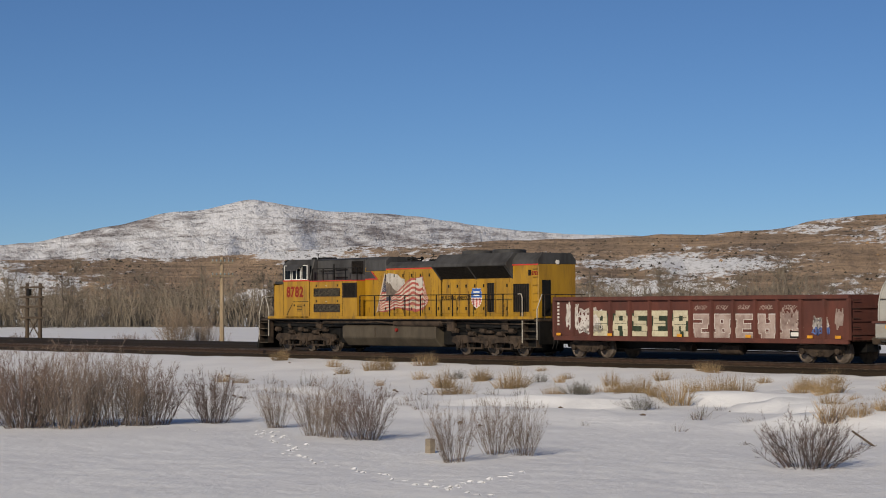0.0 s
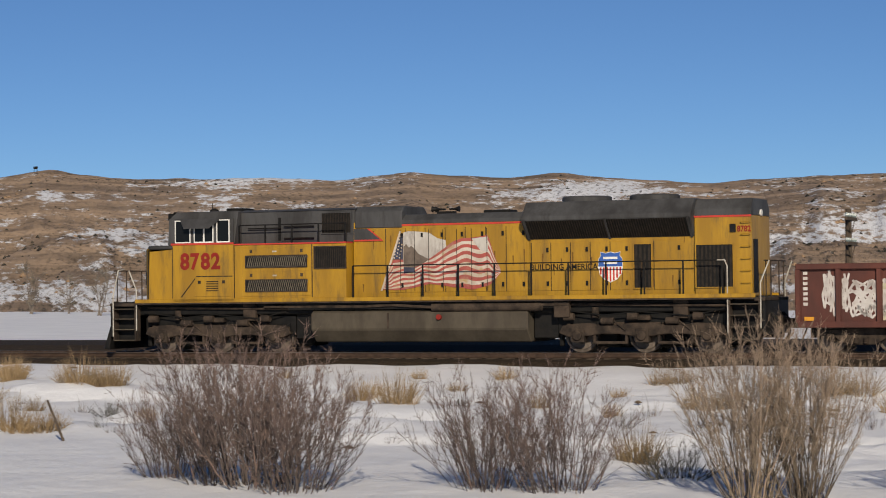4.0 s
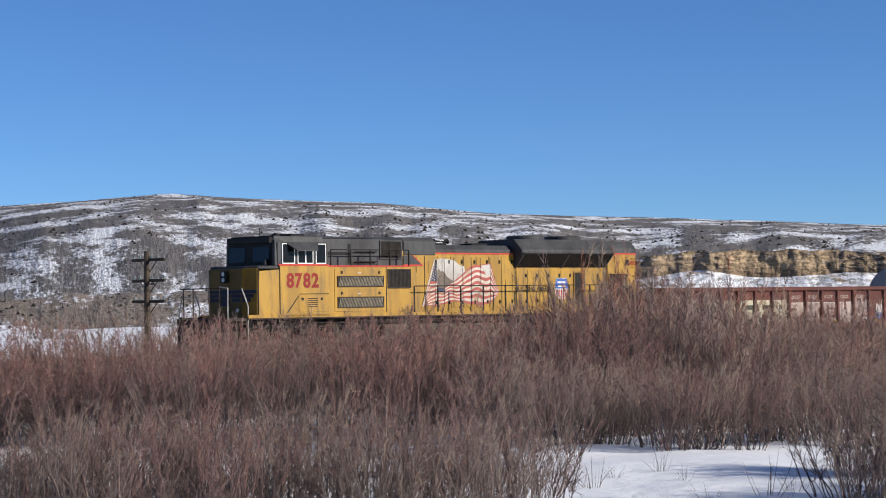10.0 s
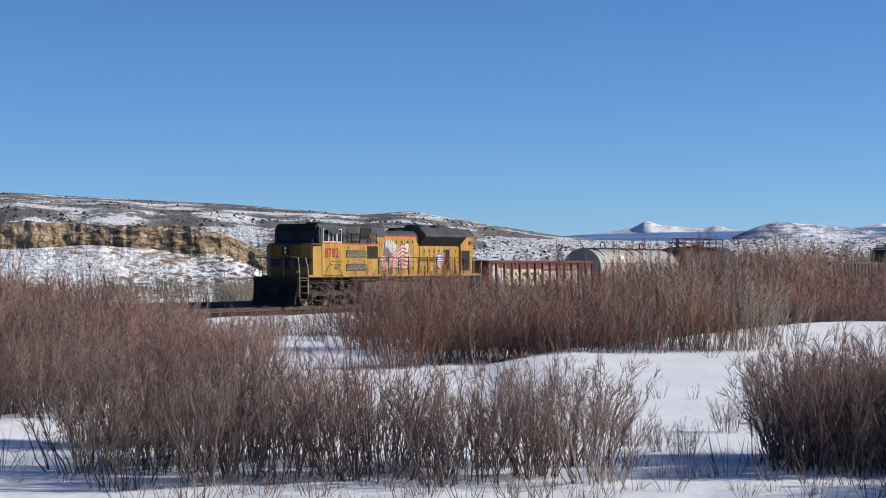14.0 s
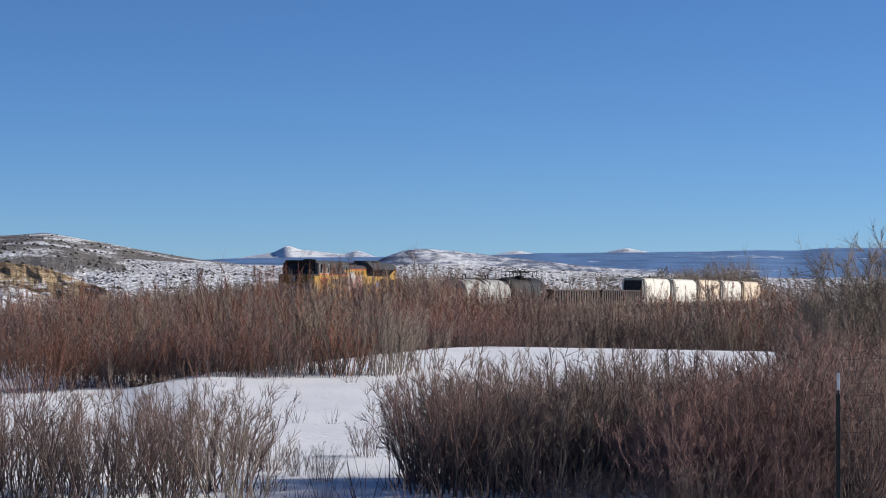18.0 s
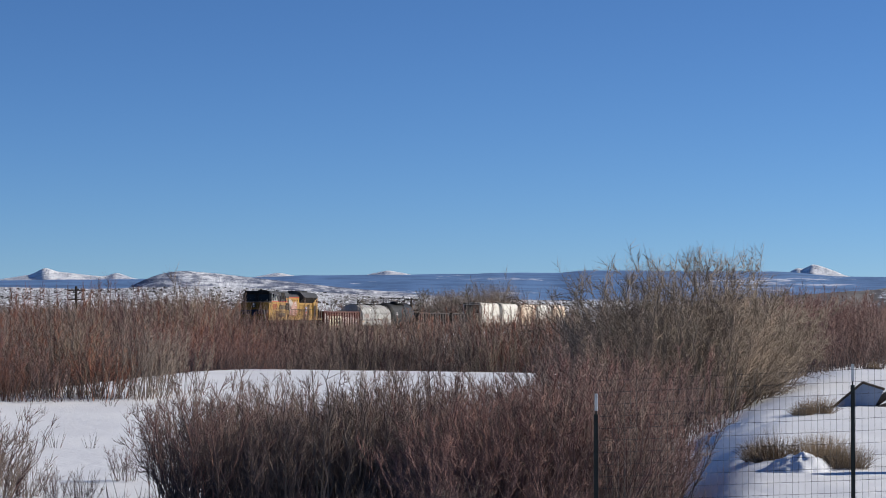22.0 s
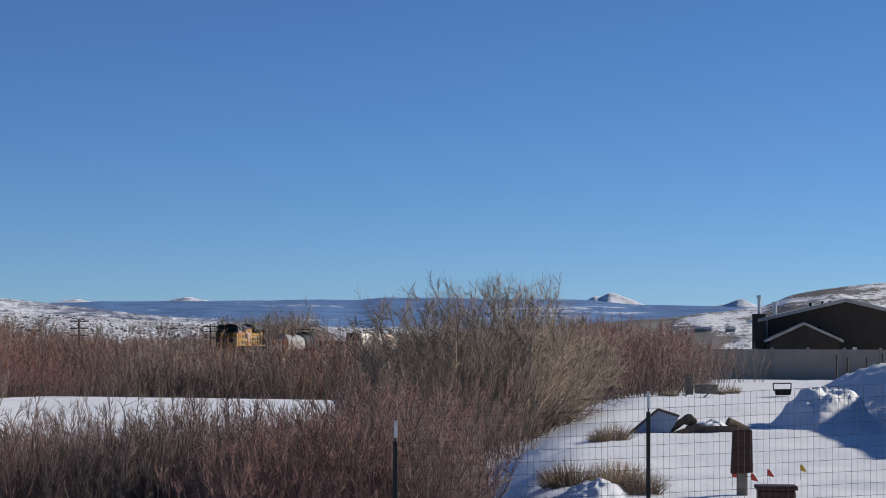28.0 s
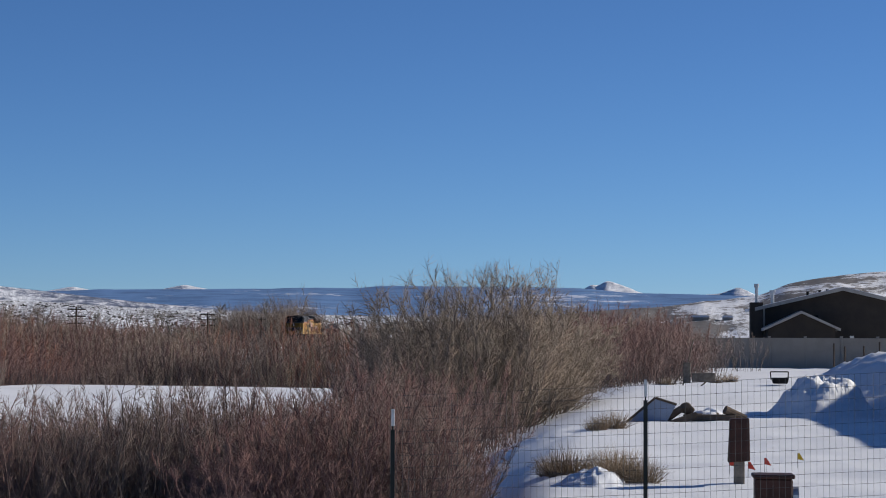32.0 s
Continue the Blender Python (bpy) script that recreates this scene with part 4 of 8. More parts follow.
def grass_tufts():
    tufts = [tuft_mesh("grass_tuft", 80 + i, 0.55, 0.9, 150, M_GRASS, 0.005) for i in range(4)]
    lists = (((-85.7, 57.5), (-72.6, 54.2), (-73.4, 57.0), (-56.8, 45.7), (-60.0, 50.5), (-54.6, 48.1), (-51.9, 47.5), (-53.3, 49.7), (-52.6, 50.4), (-47.2, 45.9), (-48.7, 48.9), (-58.1, 59.0), (-45.6, 51.0)),
             ((-35.2, 41.3), (-43.8, 49.8), (-45.2, 50.2), (-35.5, 42.5), (-39.3, 49.2), (-28.4, 38.8), (-36.6, 53.4), (-31.9, 49.9), (-31.3, 50.3), (-27.0, 39.8), (-35.8, 52.3), (-31.8, 50.4), (-28.6, 39.9), (-26.6, 40.0)),
             ((-39.9, 49.8), (-20.7, 46.2), (-16.6, 54.4), (-8.4, 48.1), (-11.3, 35.5), (-8.3, 48.7), (7.9, 57.5), (-10.8, 52.7), (7.3, 49.2), (17.7, 58.2), (8.4, 57.8), (7.3, 48.7), (-64, 52.5), (-62.5, 49.5), (-49.8, 51.5), (-33.2, 47.0), (-23.0, 49.0), (-13.5, 49.5)))
    g = random.Random(4)
    n = 0
    for group in lists:
        for x, y in group:
            for k in range(2):
                s = g.uniform(0.8, 1.4)
                plant(tufts[n % 4], "grass_tuft", x + g.uniform(-0.7, 0.7) * k, y + g.uniform(-0.5, 0.5) * k, s, g.uniform(1.1, 1.7), "dry golden grass tuft in snow", "grass", "dry grass tufts by the track")
                n += 1
    for i in range(46):
        x = -78 + 90 * (i + g.random()) / 46
        plant(tufts[i % 4], "grass_tuft", x, g.uniform(43, 56.5), g.uniform(0.5, 1.0), g.uniform(0.8, 1.5), "dry golden grass tuft in snow", "grass", "dry grass tufts by the track")
    weed = [tuft_mesh("dry_weed", 96 + i, 0.5, 0.7, 22, (M_TWIG_GREY, M_SAGE, M_TWIG_BROWN)[i], 0.006) for i in range(3)]
    for i in range(120):
        x = -82 + 92 * (i + g.random()) / 120
        y = g.uniform(37.5, 47.5) + 0.05 * (x + 40)
        plant(weed[i % 3], "dry_weed", x, y, g.uniform(0.5, 1.25), g.uniform(0.8, 1.3), "thin dry weeds poking out of the snow bank", "weeds", "", "stuff")
    for i in range(40):
        x = 2 + 26 * (i + g.random()) / 40
        plant(weed[i % 3], "dry_weed", x, g.uniform(31, 52), g.uniform(0.5, 1.2), g.uniform(0.8, 1.3), "thin dry weeds poking out of the snow bank", "weeds", "", "stuff")


grass_tufts()


def soil_clods():
    """Dark clods of frozen soil and snow-free stones along the bank before the railway."""
    g = np.random.RandomState(33)
    octa = np.array([(1, 0, 0), (0, 1, 0), (-1, 0, 0), (0, -1, 0), (0, 0, 1), (0, 0, -1)], float)
    tri = np.array([(0, 1, 4), (1, 2, 4), (2, 3, 4), (3, 0, 4), (1, 0, 5), (2, 1, 5), (3, 2, 5), (0, 3, 5)])
    verts, faces = [], []
    for i in range(110):
        x = g.uniform(-88, 22)
        y = 41 + 9 * g.random_sample() + 0.03 * (x + 40) if i % 3 else g.uniform(36, 58)
        s = g.uniform(0.03, 0.10) * np.array([1.8, 1.0, 0.55])
        verts.append(octa * s * g.uniform(0.7, 1.2, (6, 3)) + (x, y, float(ground_z(x, y)) + 0.02))
        faces.append(tri + 6 * i)
    tagged(new("soil_clods", mesh_from("soil_clods", np.concatenate(verts), np.concatenate(faces), M_SOIL, False)), "dark frozen soil clods showing through the snow", "soil", kind="stuff")


M_SOIL = plain("frozen_soil", (0.14, 0.10, 0.07), (0.075, 0.055, 0.04), 3, 0.95, 0, 0.5)
soil_clods()


def thickets():
    """Dense willow scrub along the creek, near rows as single shrubs, far rows as stretches."""
    g = random.Random(21)
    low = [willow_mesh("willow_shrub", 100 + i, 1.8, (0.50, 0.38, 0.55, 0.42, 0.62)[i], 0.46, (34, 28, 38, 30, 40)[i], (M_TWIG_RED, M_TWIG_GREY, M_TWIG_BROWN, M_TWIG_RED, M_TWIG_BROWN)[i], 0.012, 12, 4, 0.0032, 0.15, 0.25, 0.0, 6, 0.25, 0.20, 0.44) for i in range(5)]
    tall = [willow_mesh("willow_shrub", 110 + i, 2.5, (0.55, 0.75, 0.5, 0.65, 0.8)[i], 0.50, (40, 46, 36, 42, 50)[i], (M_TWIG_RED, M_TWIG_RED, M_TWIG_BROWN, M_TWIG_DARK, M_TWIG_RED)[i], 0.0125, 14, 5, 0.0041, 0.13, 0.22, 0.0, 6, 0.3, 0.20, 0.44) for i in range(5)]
    label_low = "bare red-brown willow shrub in a dense thicket"
    # az from, az to, r from, r to, how many, height factor, meshes
    near = ((28.6, 45.0, 25, 29, 36, 0.98, low), (30, 44, 31, 35, 8, 0.85, low), (43.5, 54, 39, 46, 38, 1.12, low), (53.2, 67.5, 28, 32, 27, 1.02, low), (53.2, 58, 31, 35, 8, 1.1, low),
            (72.4, 80.5, 29.5, 35, 50, 1.27, low), (75.5, 84.5, 23.5, 27, 14, 0.55, low), (79.5, 84.9, 24.0, 30, 25, 0.92, tall), (81.5, 84.5, 25, 31, 10, 1.0, tall), (66, 71, 33, 40, 6, 0.4, low))
    for a0, a1, r0, r1, n, h, meshes in near:
        for i in range(n):
            az = a0 + (a1 - a0) * (i + g.uniform(0.1, 0.9)) / n
            r = g.uniform(r0, r1)
            plant(meshes[i % 5], "willow_shrub", *polar(az, r), h * g.uniform(0.72, 1.08), g.uniform(0.92, 1.08), label_low, "shrub", "willow thicket")

    def reach(az, r):
        """Height of the scrub's ragged top, from its skyline."""
        line = ((20, -0.4), (30, -0.35), (36, -0.18), (43, -0.12), (46, 0.05), (47.2, 0.9), (48.6, 0.9), (49.6, -0.1), (54.9, -0.2), (55.9, -1.0), (60.6, -1.0), (61.6, -0.3), (62.5, 0.0), (66, 0.0), (67.8, 0.05), (68.4, 0.5), (70, 0.68), (72.6, 0.6), (73.4, 0.3), (74, 0.0), (76, 0.0), (77, 0.1), (84, 0.2), (87, 0.35), (90, 0.42), (91.5, 0.2))
        el = float(np.interp(az, [p[0] for p in line], [p[1] for p in line]))
        return max(0.75, EYE[2] - float(ground_z(*polar(az, r))) + r * math.tan(radians(el)))
    for a0, a1, r0, r1, n in ((28.5, 47, 45, 57, 62), (44, 58, 48, 62, 46)):
        for i in range(n):
            az = a0 + (a1 - a0) * (i + g.uniform(0.1, 0.9)) / n
            r = g.uniform(r0, r1)
            s = reach(az, r) / 2.4 * g.uniform(0.78, 1.05)
            plant(tall[i % 5], "willow_shrub", *polar(az, r), min(s, 1.1), max(1.0, s / 1.1) * g.uniform(0.95, 1.05), label_low, "shrub", "willow thicket")
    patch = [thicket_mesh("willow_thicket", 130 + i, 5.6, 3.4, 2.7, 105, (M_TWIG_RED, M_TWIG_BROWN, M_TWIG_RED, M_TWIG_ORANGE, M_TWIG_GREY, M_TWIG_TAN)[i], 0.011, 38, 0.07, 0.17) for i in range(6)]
    far = ((26, 48, 54, 74, 24), (45.5, 49.5, 50, 56, 8), (47, 57, 58, 84, 26), (62, 67, 60, 84, 18), (58, 66, 84, 108, 16), (66.6, 71, 64, 70, 8), (66, 73.8, 88, 128, 46), (73, 78, 97, 135, 24), (71, 84, 96, 104, 26), (76, 84, 104, 150, 24), (74, 84, 150, 215, 14), (87.2, 90.4, 84, 122, 24), (87.6, 91.6, 92, 118, 30), (83.6, 85.6, 46, 60, 6))
    for a0, a1, r0, r1, n in far:
        for i in range(n):
            az = a0 + (a1 - a0) * (i + g.uniform(0.1, 0.9)) / n
            r = r0 + (r1 - r0) * g.random()
            x, y = polar(az, r)
            if y > float(track_y(x)) - 5.0:
                continue
            front = r < r0 + 0.35 * (r1 - r0) and az > 58
            s = reach(az, r) / 1.7 * g.uniform(0.80, 1.06) * (0.68 if front and az < 86 else 1.0)
            pick = g.choice((0, 2, 2, 1)) if az > 87 else g.choice((3, 0, 3, 1, 4, 2)) if front else g.choice((0, 1, 5, 1, 3, 4, 5, 4))
            plant(patch[pick], "willow_thicket", x, y, s ** 0.6, s ** 0.4,
                  "stretch of dense bare reddish willow scrub", "thicket", "", "stuff")
    # tall brown scrub just beyond the railway
    beyond = [thicket_mesh("willow_thicket", 140 + i, 13, 5, 5.0, 190, (M_TWIG_GREY, M_TWIG_BROWN, M_TWIG_RED, M_TWIG_WOODS)[i], 0.035, 18) for i in range(4)]
    line = ((58, 0.0), (63, 0.1), (65.5, 0.55), (71, 0.75), (74, 0.7), (75, 0.45), (77, 0.4), (78.5, 0.55), (80.5, 0.65), (82, 0.3))
    for i in range(64):
        az = 60 + 20.5 * (i + g.random()) / 64
        back = g.uniform(11, 26)
        x = (60 + back) * math.tan(radians(az))
        x, y = x, float(track_y(x)) + back
        s = (EYE[2] + 0.85 + math.hypot(x, y) * math.tan(radians(float(np.interp(az, [p[0] for p in line], [p[1] for p in line]))))) / 4.0 * g.uniform(0.78, 1.05)
        plant(beyond[g.choice((0, 0, 1, 1, 2, 3))], "willow_thicket", x, y, max(0.5, s), 1.0, "tall brown scrub beyond the railway", "thicket", "", "stuff")
    # low red scrub beyond the railway
    for i in range(30):
        x = -150 + i * 10.5 + g.uniform(-3, 3)
        if -60 < x < -32 and i % 2:
            continue
        plant(patch[g.choice((0, 2, 1))], "willow_thicket", x, float(track_y(x)) + g.uniform(12, 20), g.uniform(0.42, 0.62) + (0.25 if x < -80 else 0.0), 1.0,
              "low reddish scrub beyond the railway", "thicket", "", "stuff")
    for x, back, size in ((-33.5, 13, 1.35), (-36.5, 15, 1.2), (-30.5, 14, 1.1), (-35.0, 18, 1.4)):
        plant(patch[0 if size > 1.2 else 2], "willow_thicket", x, float(track_y(x)) + back, size, 1.15, "tall reddish scrub beyond the railway", "thicket", "", "stuff")
    for i in range(26):
        x = 14 + i * 4.6 + g.uniform(-2, 2)
        plant(patch[g.choice((1, 2, 4, 5))], "willow_thicket", x, float(track_y(x)) + g.uniform(15, 42), g.uniform(0.5, 0.85), 1.0, "low brown scrub beyond the railway", "thicket", "", "stuff")
    for kind, az, r, size in ((TAN[0], -58.9, 139, 1.55), (TAN[1], -58.2, 141, 1.45), (TAN[1], -53.9, 139, 2.05), (TAN[0], -53.2, 141, 2.1), (GREY[0], -54.6, 140, 1.9)):
        plant(kind, "tan_willow_shrub", *polar(az, r), size, 1.0, "tall tan bare willow beyond the railway", "shrub", "willows beyond the railway")
    # single sprigs standing in the open snow
    sprig = [tuft_mesh("sprig", 150 + i, 0.62, 0.5, 12, M_TWIG_RED, 0.005) for i in range(3)]
    for a0, a1, r0, r1, n in ((45, 54, 27, 36, 16), (54, 68, 22.5, 28, 60), (67, 76, 25, 33, 40), (66, 80, 40, 62, 16), (36, 45, 24, 28, 8)):
        for i in range(n):
            az = a0 + (a1 - a0) * (i + g.random()) / n
            plant(sprig[i % 3], "sprig", *polar(az, g.uniform(r0, r1)), g.uniform(0.5, 1.3), g.uniform(0.8, 1.3), "thin bare reddish sprigs poking out of snow", "sprigs", "", "stuff")
    # yard edge
    for i, (x, y, s) in enumerate(((30.1, 0.9, 0.9), (28.5, 0.2, 1.0), (28.1, -0.1, 0.8), (29.4, 0.3, 0.9), (43.5, 0.4, 0.9), (43.0, 0.7, 0.6), (84, -1.4, 0.8), (88, -3.5, 0.8), (90, -4.2, 0.9), (30.6, 1.1, 0.7))):
        plant(YARD_GRASS[i % 2], "grass_tuft", x, y, s * 1.1, 1.1, "dry grey-gold grass clump in snow", "grass", "grass clumps in the yard")


M_GRASS_GREY = make_twigs("dull_dry_grass", (0.25, 0.175, 0.105), (0.33, 0.24, 0.145), (0.37, 0.27, 0.165), 0.7)
YARD_GRASS = [tuft_mesh("grass_tuft", 90 + i, 0.5, 0.9, 420, M_GRASS_GREY, 0.0036) for i in range(2)]
thickets()


def trees():
    g = random.Random(8)
    M_TRUNK = plain("grey_bark", (0.20, 0.17, 0.14), (0.12, 0.10, 0.085), 3, 0.9, 0, 0.4)
    kinds = [tree_meshes(200 + i, 9.0, 3.0, M_TRUNK, M_TWIG_WOODS, 9, 12, 0.16, 0.04) for i in range(4)]
    def tree(kind, x, y, s, name, label, group=""):
        t = thing(name, label, "tree", group, "", (x, y, float(ground_z(x, y)) - 0.1), g.uniform(0, 360))
        t.matrix_basis = t.matrix_basis @ Matrix.Diagonal((s, s, s, 1))
        for nm, me in zip(("trunk", "crown"), kind):
            o = tagged(new(nm, me), kind="stuff")
            o.parent = t
    # a broad willow in the near thicket
    crown = [willow_mesh("willow_tree", 240 + i, 5.0, 0.55, 0.80, 54, M_TWIG_CROWN, 0.036, 12, 9, 0.0068, 0.19, 0.25, 0.0, 6, 0.42, 0.30, 0.62) for i in range(2)]
    for i, (az, r, s) in enumerate(((86.0, 61, 1.08), (84.9, 63, 1.06), (86.9, 66, 1.0), (87.2, 63, 1.06), (86.7, 60, 1.04), (83.8, 60, 0.72), (85.4, 57, 0.92), (84.2, 66, 0.98), (86.4, 66, 1.1), (87.8, 68, 0.85), (85.6, 64, 1.12))):
        plant(crown[i % 2], "willow_tree", *polar(az, r), s, 1.0, "broad bare willow tree with pale twig tips", "tree", sink=0.2)
    # a dense wood of bare poles and twigs by the river
    wood = [thicket_mesh("riverside_wood", 260 + i, 16, 8, 6.8, 170, M_TWIG_WOODS, 0.06, 14) for i in range(3)]
    for i in range(44):
        az = -71 + 34 * (i + g.random()) / 44
        r = float(np.interp(az, *BROWN_FOOT)) * g.uniform(0.86, 0.98)
        plant(wood[i % 3], "riverside_wood", *polar(az, r), g.uniform(1.2, 1.7) * (1.2 if az < -42 else 0.8), 1.0, "dense grey wood of bare riverside trees", "wood", "", "stuff")
    for i in range(22):
        az = -32 + 92 * (i + g.random()) / 22
        plant(wood[i % 3], "riverside_wood", *polar(az, g.uniform(200, 260)), g.uniform(0.3, 0.5), 1.0, "low grey wood of bare riverside trees", "wood", "", "stuff")
    for i in range(20):
        az = 36 + 26 * (i + g.random()) / 20
        plant(wood[i % 3], "riverside_wood", *polar(az, g.uniform(150, 235)), g.uniform(0.4, 0.62), 1.0, "low grey wood of bare riverside trees", "wood", "", "stuff")
    for i in range(14):
        az = 62 + 18 * (i + g.random()) / 14
        x, y = polar(az, g.uniform(270, 420))
        plant(wood[i % 3], "riverside_wood", x, max(y, float(track_y(x)) + 16), g.uniform(0.5, 0.75), 1.0, "grey wood of bare trees beyond the railway", "wood", "", "stuff")
    # hazy tan poplars standing beyond the railway's far end
    poplar = [thicket_mesh("poplar_clump", 270 + i, 7, 5, 8.0, 150, M_TWIG_PALE, 0.03, 20) for i in range(2)]
    line = ((79.0, 0.5), (79.4, 0.74), (80.2, 0.78), (80.5, 0.6), (80.75, 0.95), (80.95, 0.98), (81.2, 0.6))
    for i in range(22):
        az = 79.1 + 2.0 * (i + g.random()) / 22
        r = g.uniform(390, 430)
        tall = (EYE[2] + 0.9 + r * math.tan(radians(float(np.interp(az, [q[0] for q in line], [q[1] for q in line]))))) / 6.2
        plant(poplar[i % 2], "poplar_clump", *polar(az, r), 0.8 * tall, 1.25, "hazy clump of bare tan poplars beyond the railway", "trees", "", "stuff")
    # bare cottonwoods beyond the railway
    for i in range(30):
        az = -70 + 42 * (i + g.random()) / 30
        r = float(np.interp(az, *BROWN_FOOT)) * g.uniform(0.84, 0.97)
        tree(kinds[i % 4], *polar(az, r), g.uniform(0.85, 1.15) * (1.3 if az < -42 else 0.75), "cottonwood", "bare grey cottonwood in a riverside wood", "riverside wood")
    for i in range(14):
        az = -27 + 75 * (i + g.random()) / 14
        tree(kinds[i % 4], *polar(az, g.uniform(190, 280)), g.uniform(0.3, 0.5), "cottonwood", "small bare grey tree beyond the railway", "riverside wood")
    for i in range(26):
        az = 50 + 33 * ((i + g.random()) / 26) ** 0.75
        r = g.uniform(270, 400)
        x, y = polar(az, r)
        if abs(y - float(track_y(x))) < 10:
            y += 22
        tree(kinds[i % 4], x, y, g.uniform(0.5, 0.8) * (1.15 if az > 74 else 0.8), "cottonwood", "bare grey tree beyond the railway", "riverside wood")


M_TWIG_CROWN = make_twigs("willow_crown_twigs", (0.13, 0.10, 0.08), (0.17, 0.13, 0.10), (0.25, 0.195, 0.145), 0.5)
trees()


# ---- tracks in the snow ----
def footprints():
    """Animal tracks: small tilted crusts of snow beside each print."""
    g = np.random.RandomState(9)
    legs = (((-46.2, 30.6), (-37.5, 25.6), 34), ((-37.5, 25.6), (-27.5, 22.6), 26), ((-31.0, 26.5), (-29.0, 22.5), 16), ((-55, 27.6), (-47, 29.6), 14), ((-4.0, 31.5), (6.5, 34.5), 36), ((2.5, 30.2), (5.6, 38.5), 26), ((31, 28.5), (36.5, 27.2), 36))
    verts, faces = [], []
    n = 0
    for (xa, ya), (xb, yb), count in legs:
        for i in range(count):
            u = i / count
            x = xa + (xb - xa) * u + g.normal(0, 0.22)
            y = ya + (yb - ya) * u + g.normal(0, 0.16)
            z = float(ground_z(x, y))
            w, l, h = g.uniform(0.03, 0.075), g.uniform(0.025, 0.05), g.uniform(0.014, 0.034)
            verts += [(x - w, y - l, z - 0.01), (x + w, y - l, z - 0.01), (x + w * 0.8, y + l, z + h), (x - w * 0.8, y + l, z + h), (x - w, y + l * 1.6, z - 0.01), (x + w, y + l * 1.6, z - 0.01)]
            faces += [(n, n + 1, n + 2, n + 3), (n + 3, n + 2, n + 5, n + 4)]
            n += 6
    me = mesh_from("footprints", verts, faces, M_SNOW, False)
    tagged(new("footprints", me), "animal tracks across the snow", "footprints", kind="stuff")


footprints()


# ---- paint of the train ----
M_YELLOW = plain("weathered_yellow_paint", (0.375, 0.205, 0.014), (0.26, 0.138, 0.012), 1.1, 0.45, 0, 0.05, (0.09, 0.058, 0.025), 0.75, (1.6, 1.6, 0.3))
M_GREY = plain("harbour_grey_paint", (0.066, 0.066, 0.067), (0.034, 0.033, 0.033), 0.8, 0.55, 0, 0.05, (0.03, 0.028, 0.026), 0.75, (1.4, 1.4, 0.35))
M_RED = plain("red_stripe_paint", (0.50, 0.05, 0.035), (0.38, 0.045, 0.035), 2, 0.5)
M_RED_DARK = plain("red_number_paint", (0.235, 0.02, 0.014), (0.17, 0.018, 0.014), 3, 0.5)
M_GRIME = plain("road_grime_on_steel", (0.060, 0.043, 0.032), (0.018, 0.014, 0.012), 2.6, 0.85, 0.0, 0.3, (0.10, 0.075, 0.053), 0.4)
M_TANK = plain("dusty_fuel_tank", (0.088, 0.074, 0.055), (0.05, 0.041, 0.031), 1.1, 0.7, 0.0, 0.1, (0.06, 0.05, 0.04), 0.6, (1, 1, 0.4))
# yellow nose paint darkened to olive: the front's shade is in the colour
M_NOSE = plain("shaded_olive_nose_paint", (0.15, 0.088, 0.012), (0.095, 0.058, 0.010), 1.2, 0.55, 0, 0.05, (0.05, 0.036, 0.015), 0.7)
M_WING = plain("dark_blue_wing_paint", (0.014, 0.018, 0.04), (0.010, 0.013, 0.03), 2, 0.5)
M_BLACK = plain("black_steel", (0.012, 0.011, 0.010), (0.006, 0.006, 0.006), 4, 0.6, 0.0, 0.1)
M_DARK_GRILLE = plain("dark_grille", (0.034, 0.026, 0.020), (0.014, 0.012, 0.010), 6, 0.7, 0.0, 0.1)
M_SILVER = plain("filter_mesh", (0.17, 0.145, 0.105), (0.09, 0.078, 0.06), 5, 0.6, 0.3, 0.2)
M_WHITE = plain("white_paint", (0.72, 0.71, 0.68), (0.58, 0.56, 0.52), 3, 0.5, 0, 0.05)
M_DUSTY = plain("dusty_white_paint", (0.46, 0.44, 0.39), (0.32, 0.29, 0.25), 4, 0.6, 0, 0.05, (0.14, 0.11, 0.08), 0.6)
M_STEEL = plain("worn_wheel_steel", (0.20, 0.16, 0.13), (0.10, 0.08, 0.065), 5, 0.55, 0.5, 0.1)
M_FLAG_WHITE = plain("faded_white_decal", (0.55, 0.48, 0.41), (0.38, 0.31, 0.25), 1.9, 0.5, 0, 0.05, (0.34, 0.20, 0.04), 0.8)
M_FLAG_RED = plain("faded_red_decal", (0.36, 0.085, 0.07), (0.26, 0.07, 0.06), 1.9, 0.5, 0, 0.05, (0.42, 0.28, 0.2), 0.45)
M_FLAG_GREY = plain("faded_grey_decal", (0.16, 0.125, 0.10), (0.085, 0.066, 0.055), 2.4, 0.6)
M_FLAG_CLOUD = plain("weathered_cloud_decal", (0.47, 0.44, 0.40), (0.30, 0.27, 0.24), 1.3, 0.55, 0, 0.05, (0.12, 0.10, 0.09), 0.7, (1.2, 1, 0.5))
M_FLAG_BLUE = plain("faded_blue_decal", (0.055, 0.06, 0.09), (0.035, 0.038, 0.055), 1.8, 0.5)
M_RUST_RUN = plain("rust_runs", (0.17, 0.085, 0.02), (0.11, 0.055, 0.018), 6, 0.8)
M_SHIELD_BLUE = plain("blue_shield_paint", (0.03, 0.10, 0.36), (0.025, 0.08, 0.28), 2, 0.45)


def make_glass():
    m, t, b = shader("tinted_cab_glass")
    b.inputs["Base Color"].default_value = (0.008, 0.009, 0.010, 1)
    b.inputs["Roughness"].default_value = 0.12
    b.inputs["Specular IOR Level"].default_value = 0.15
    return m


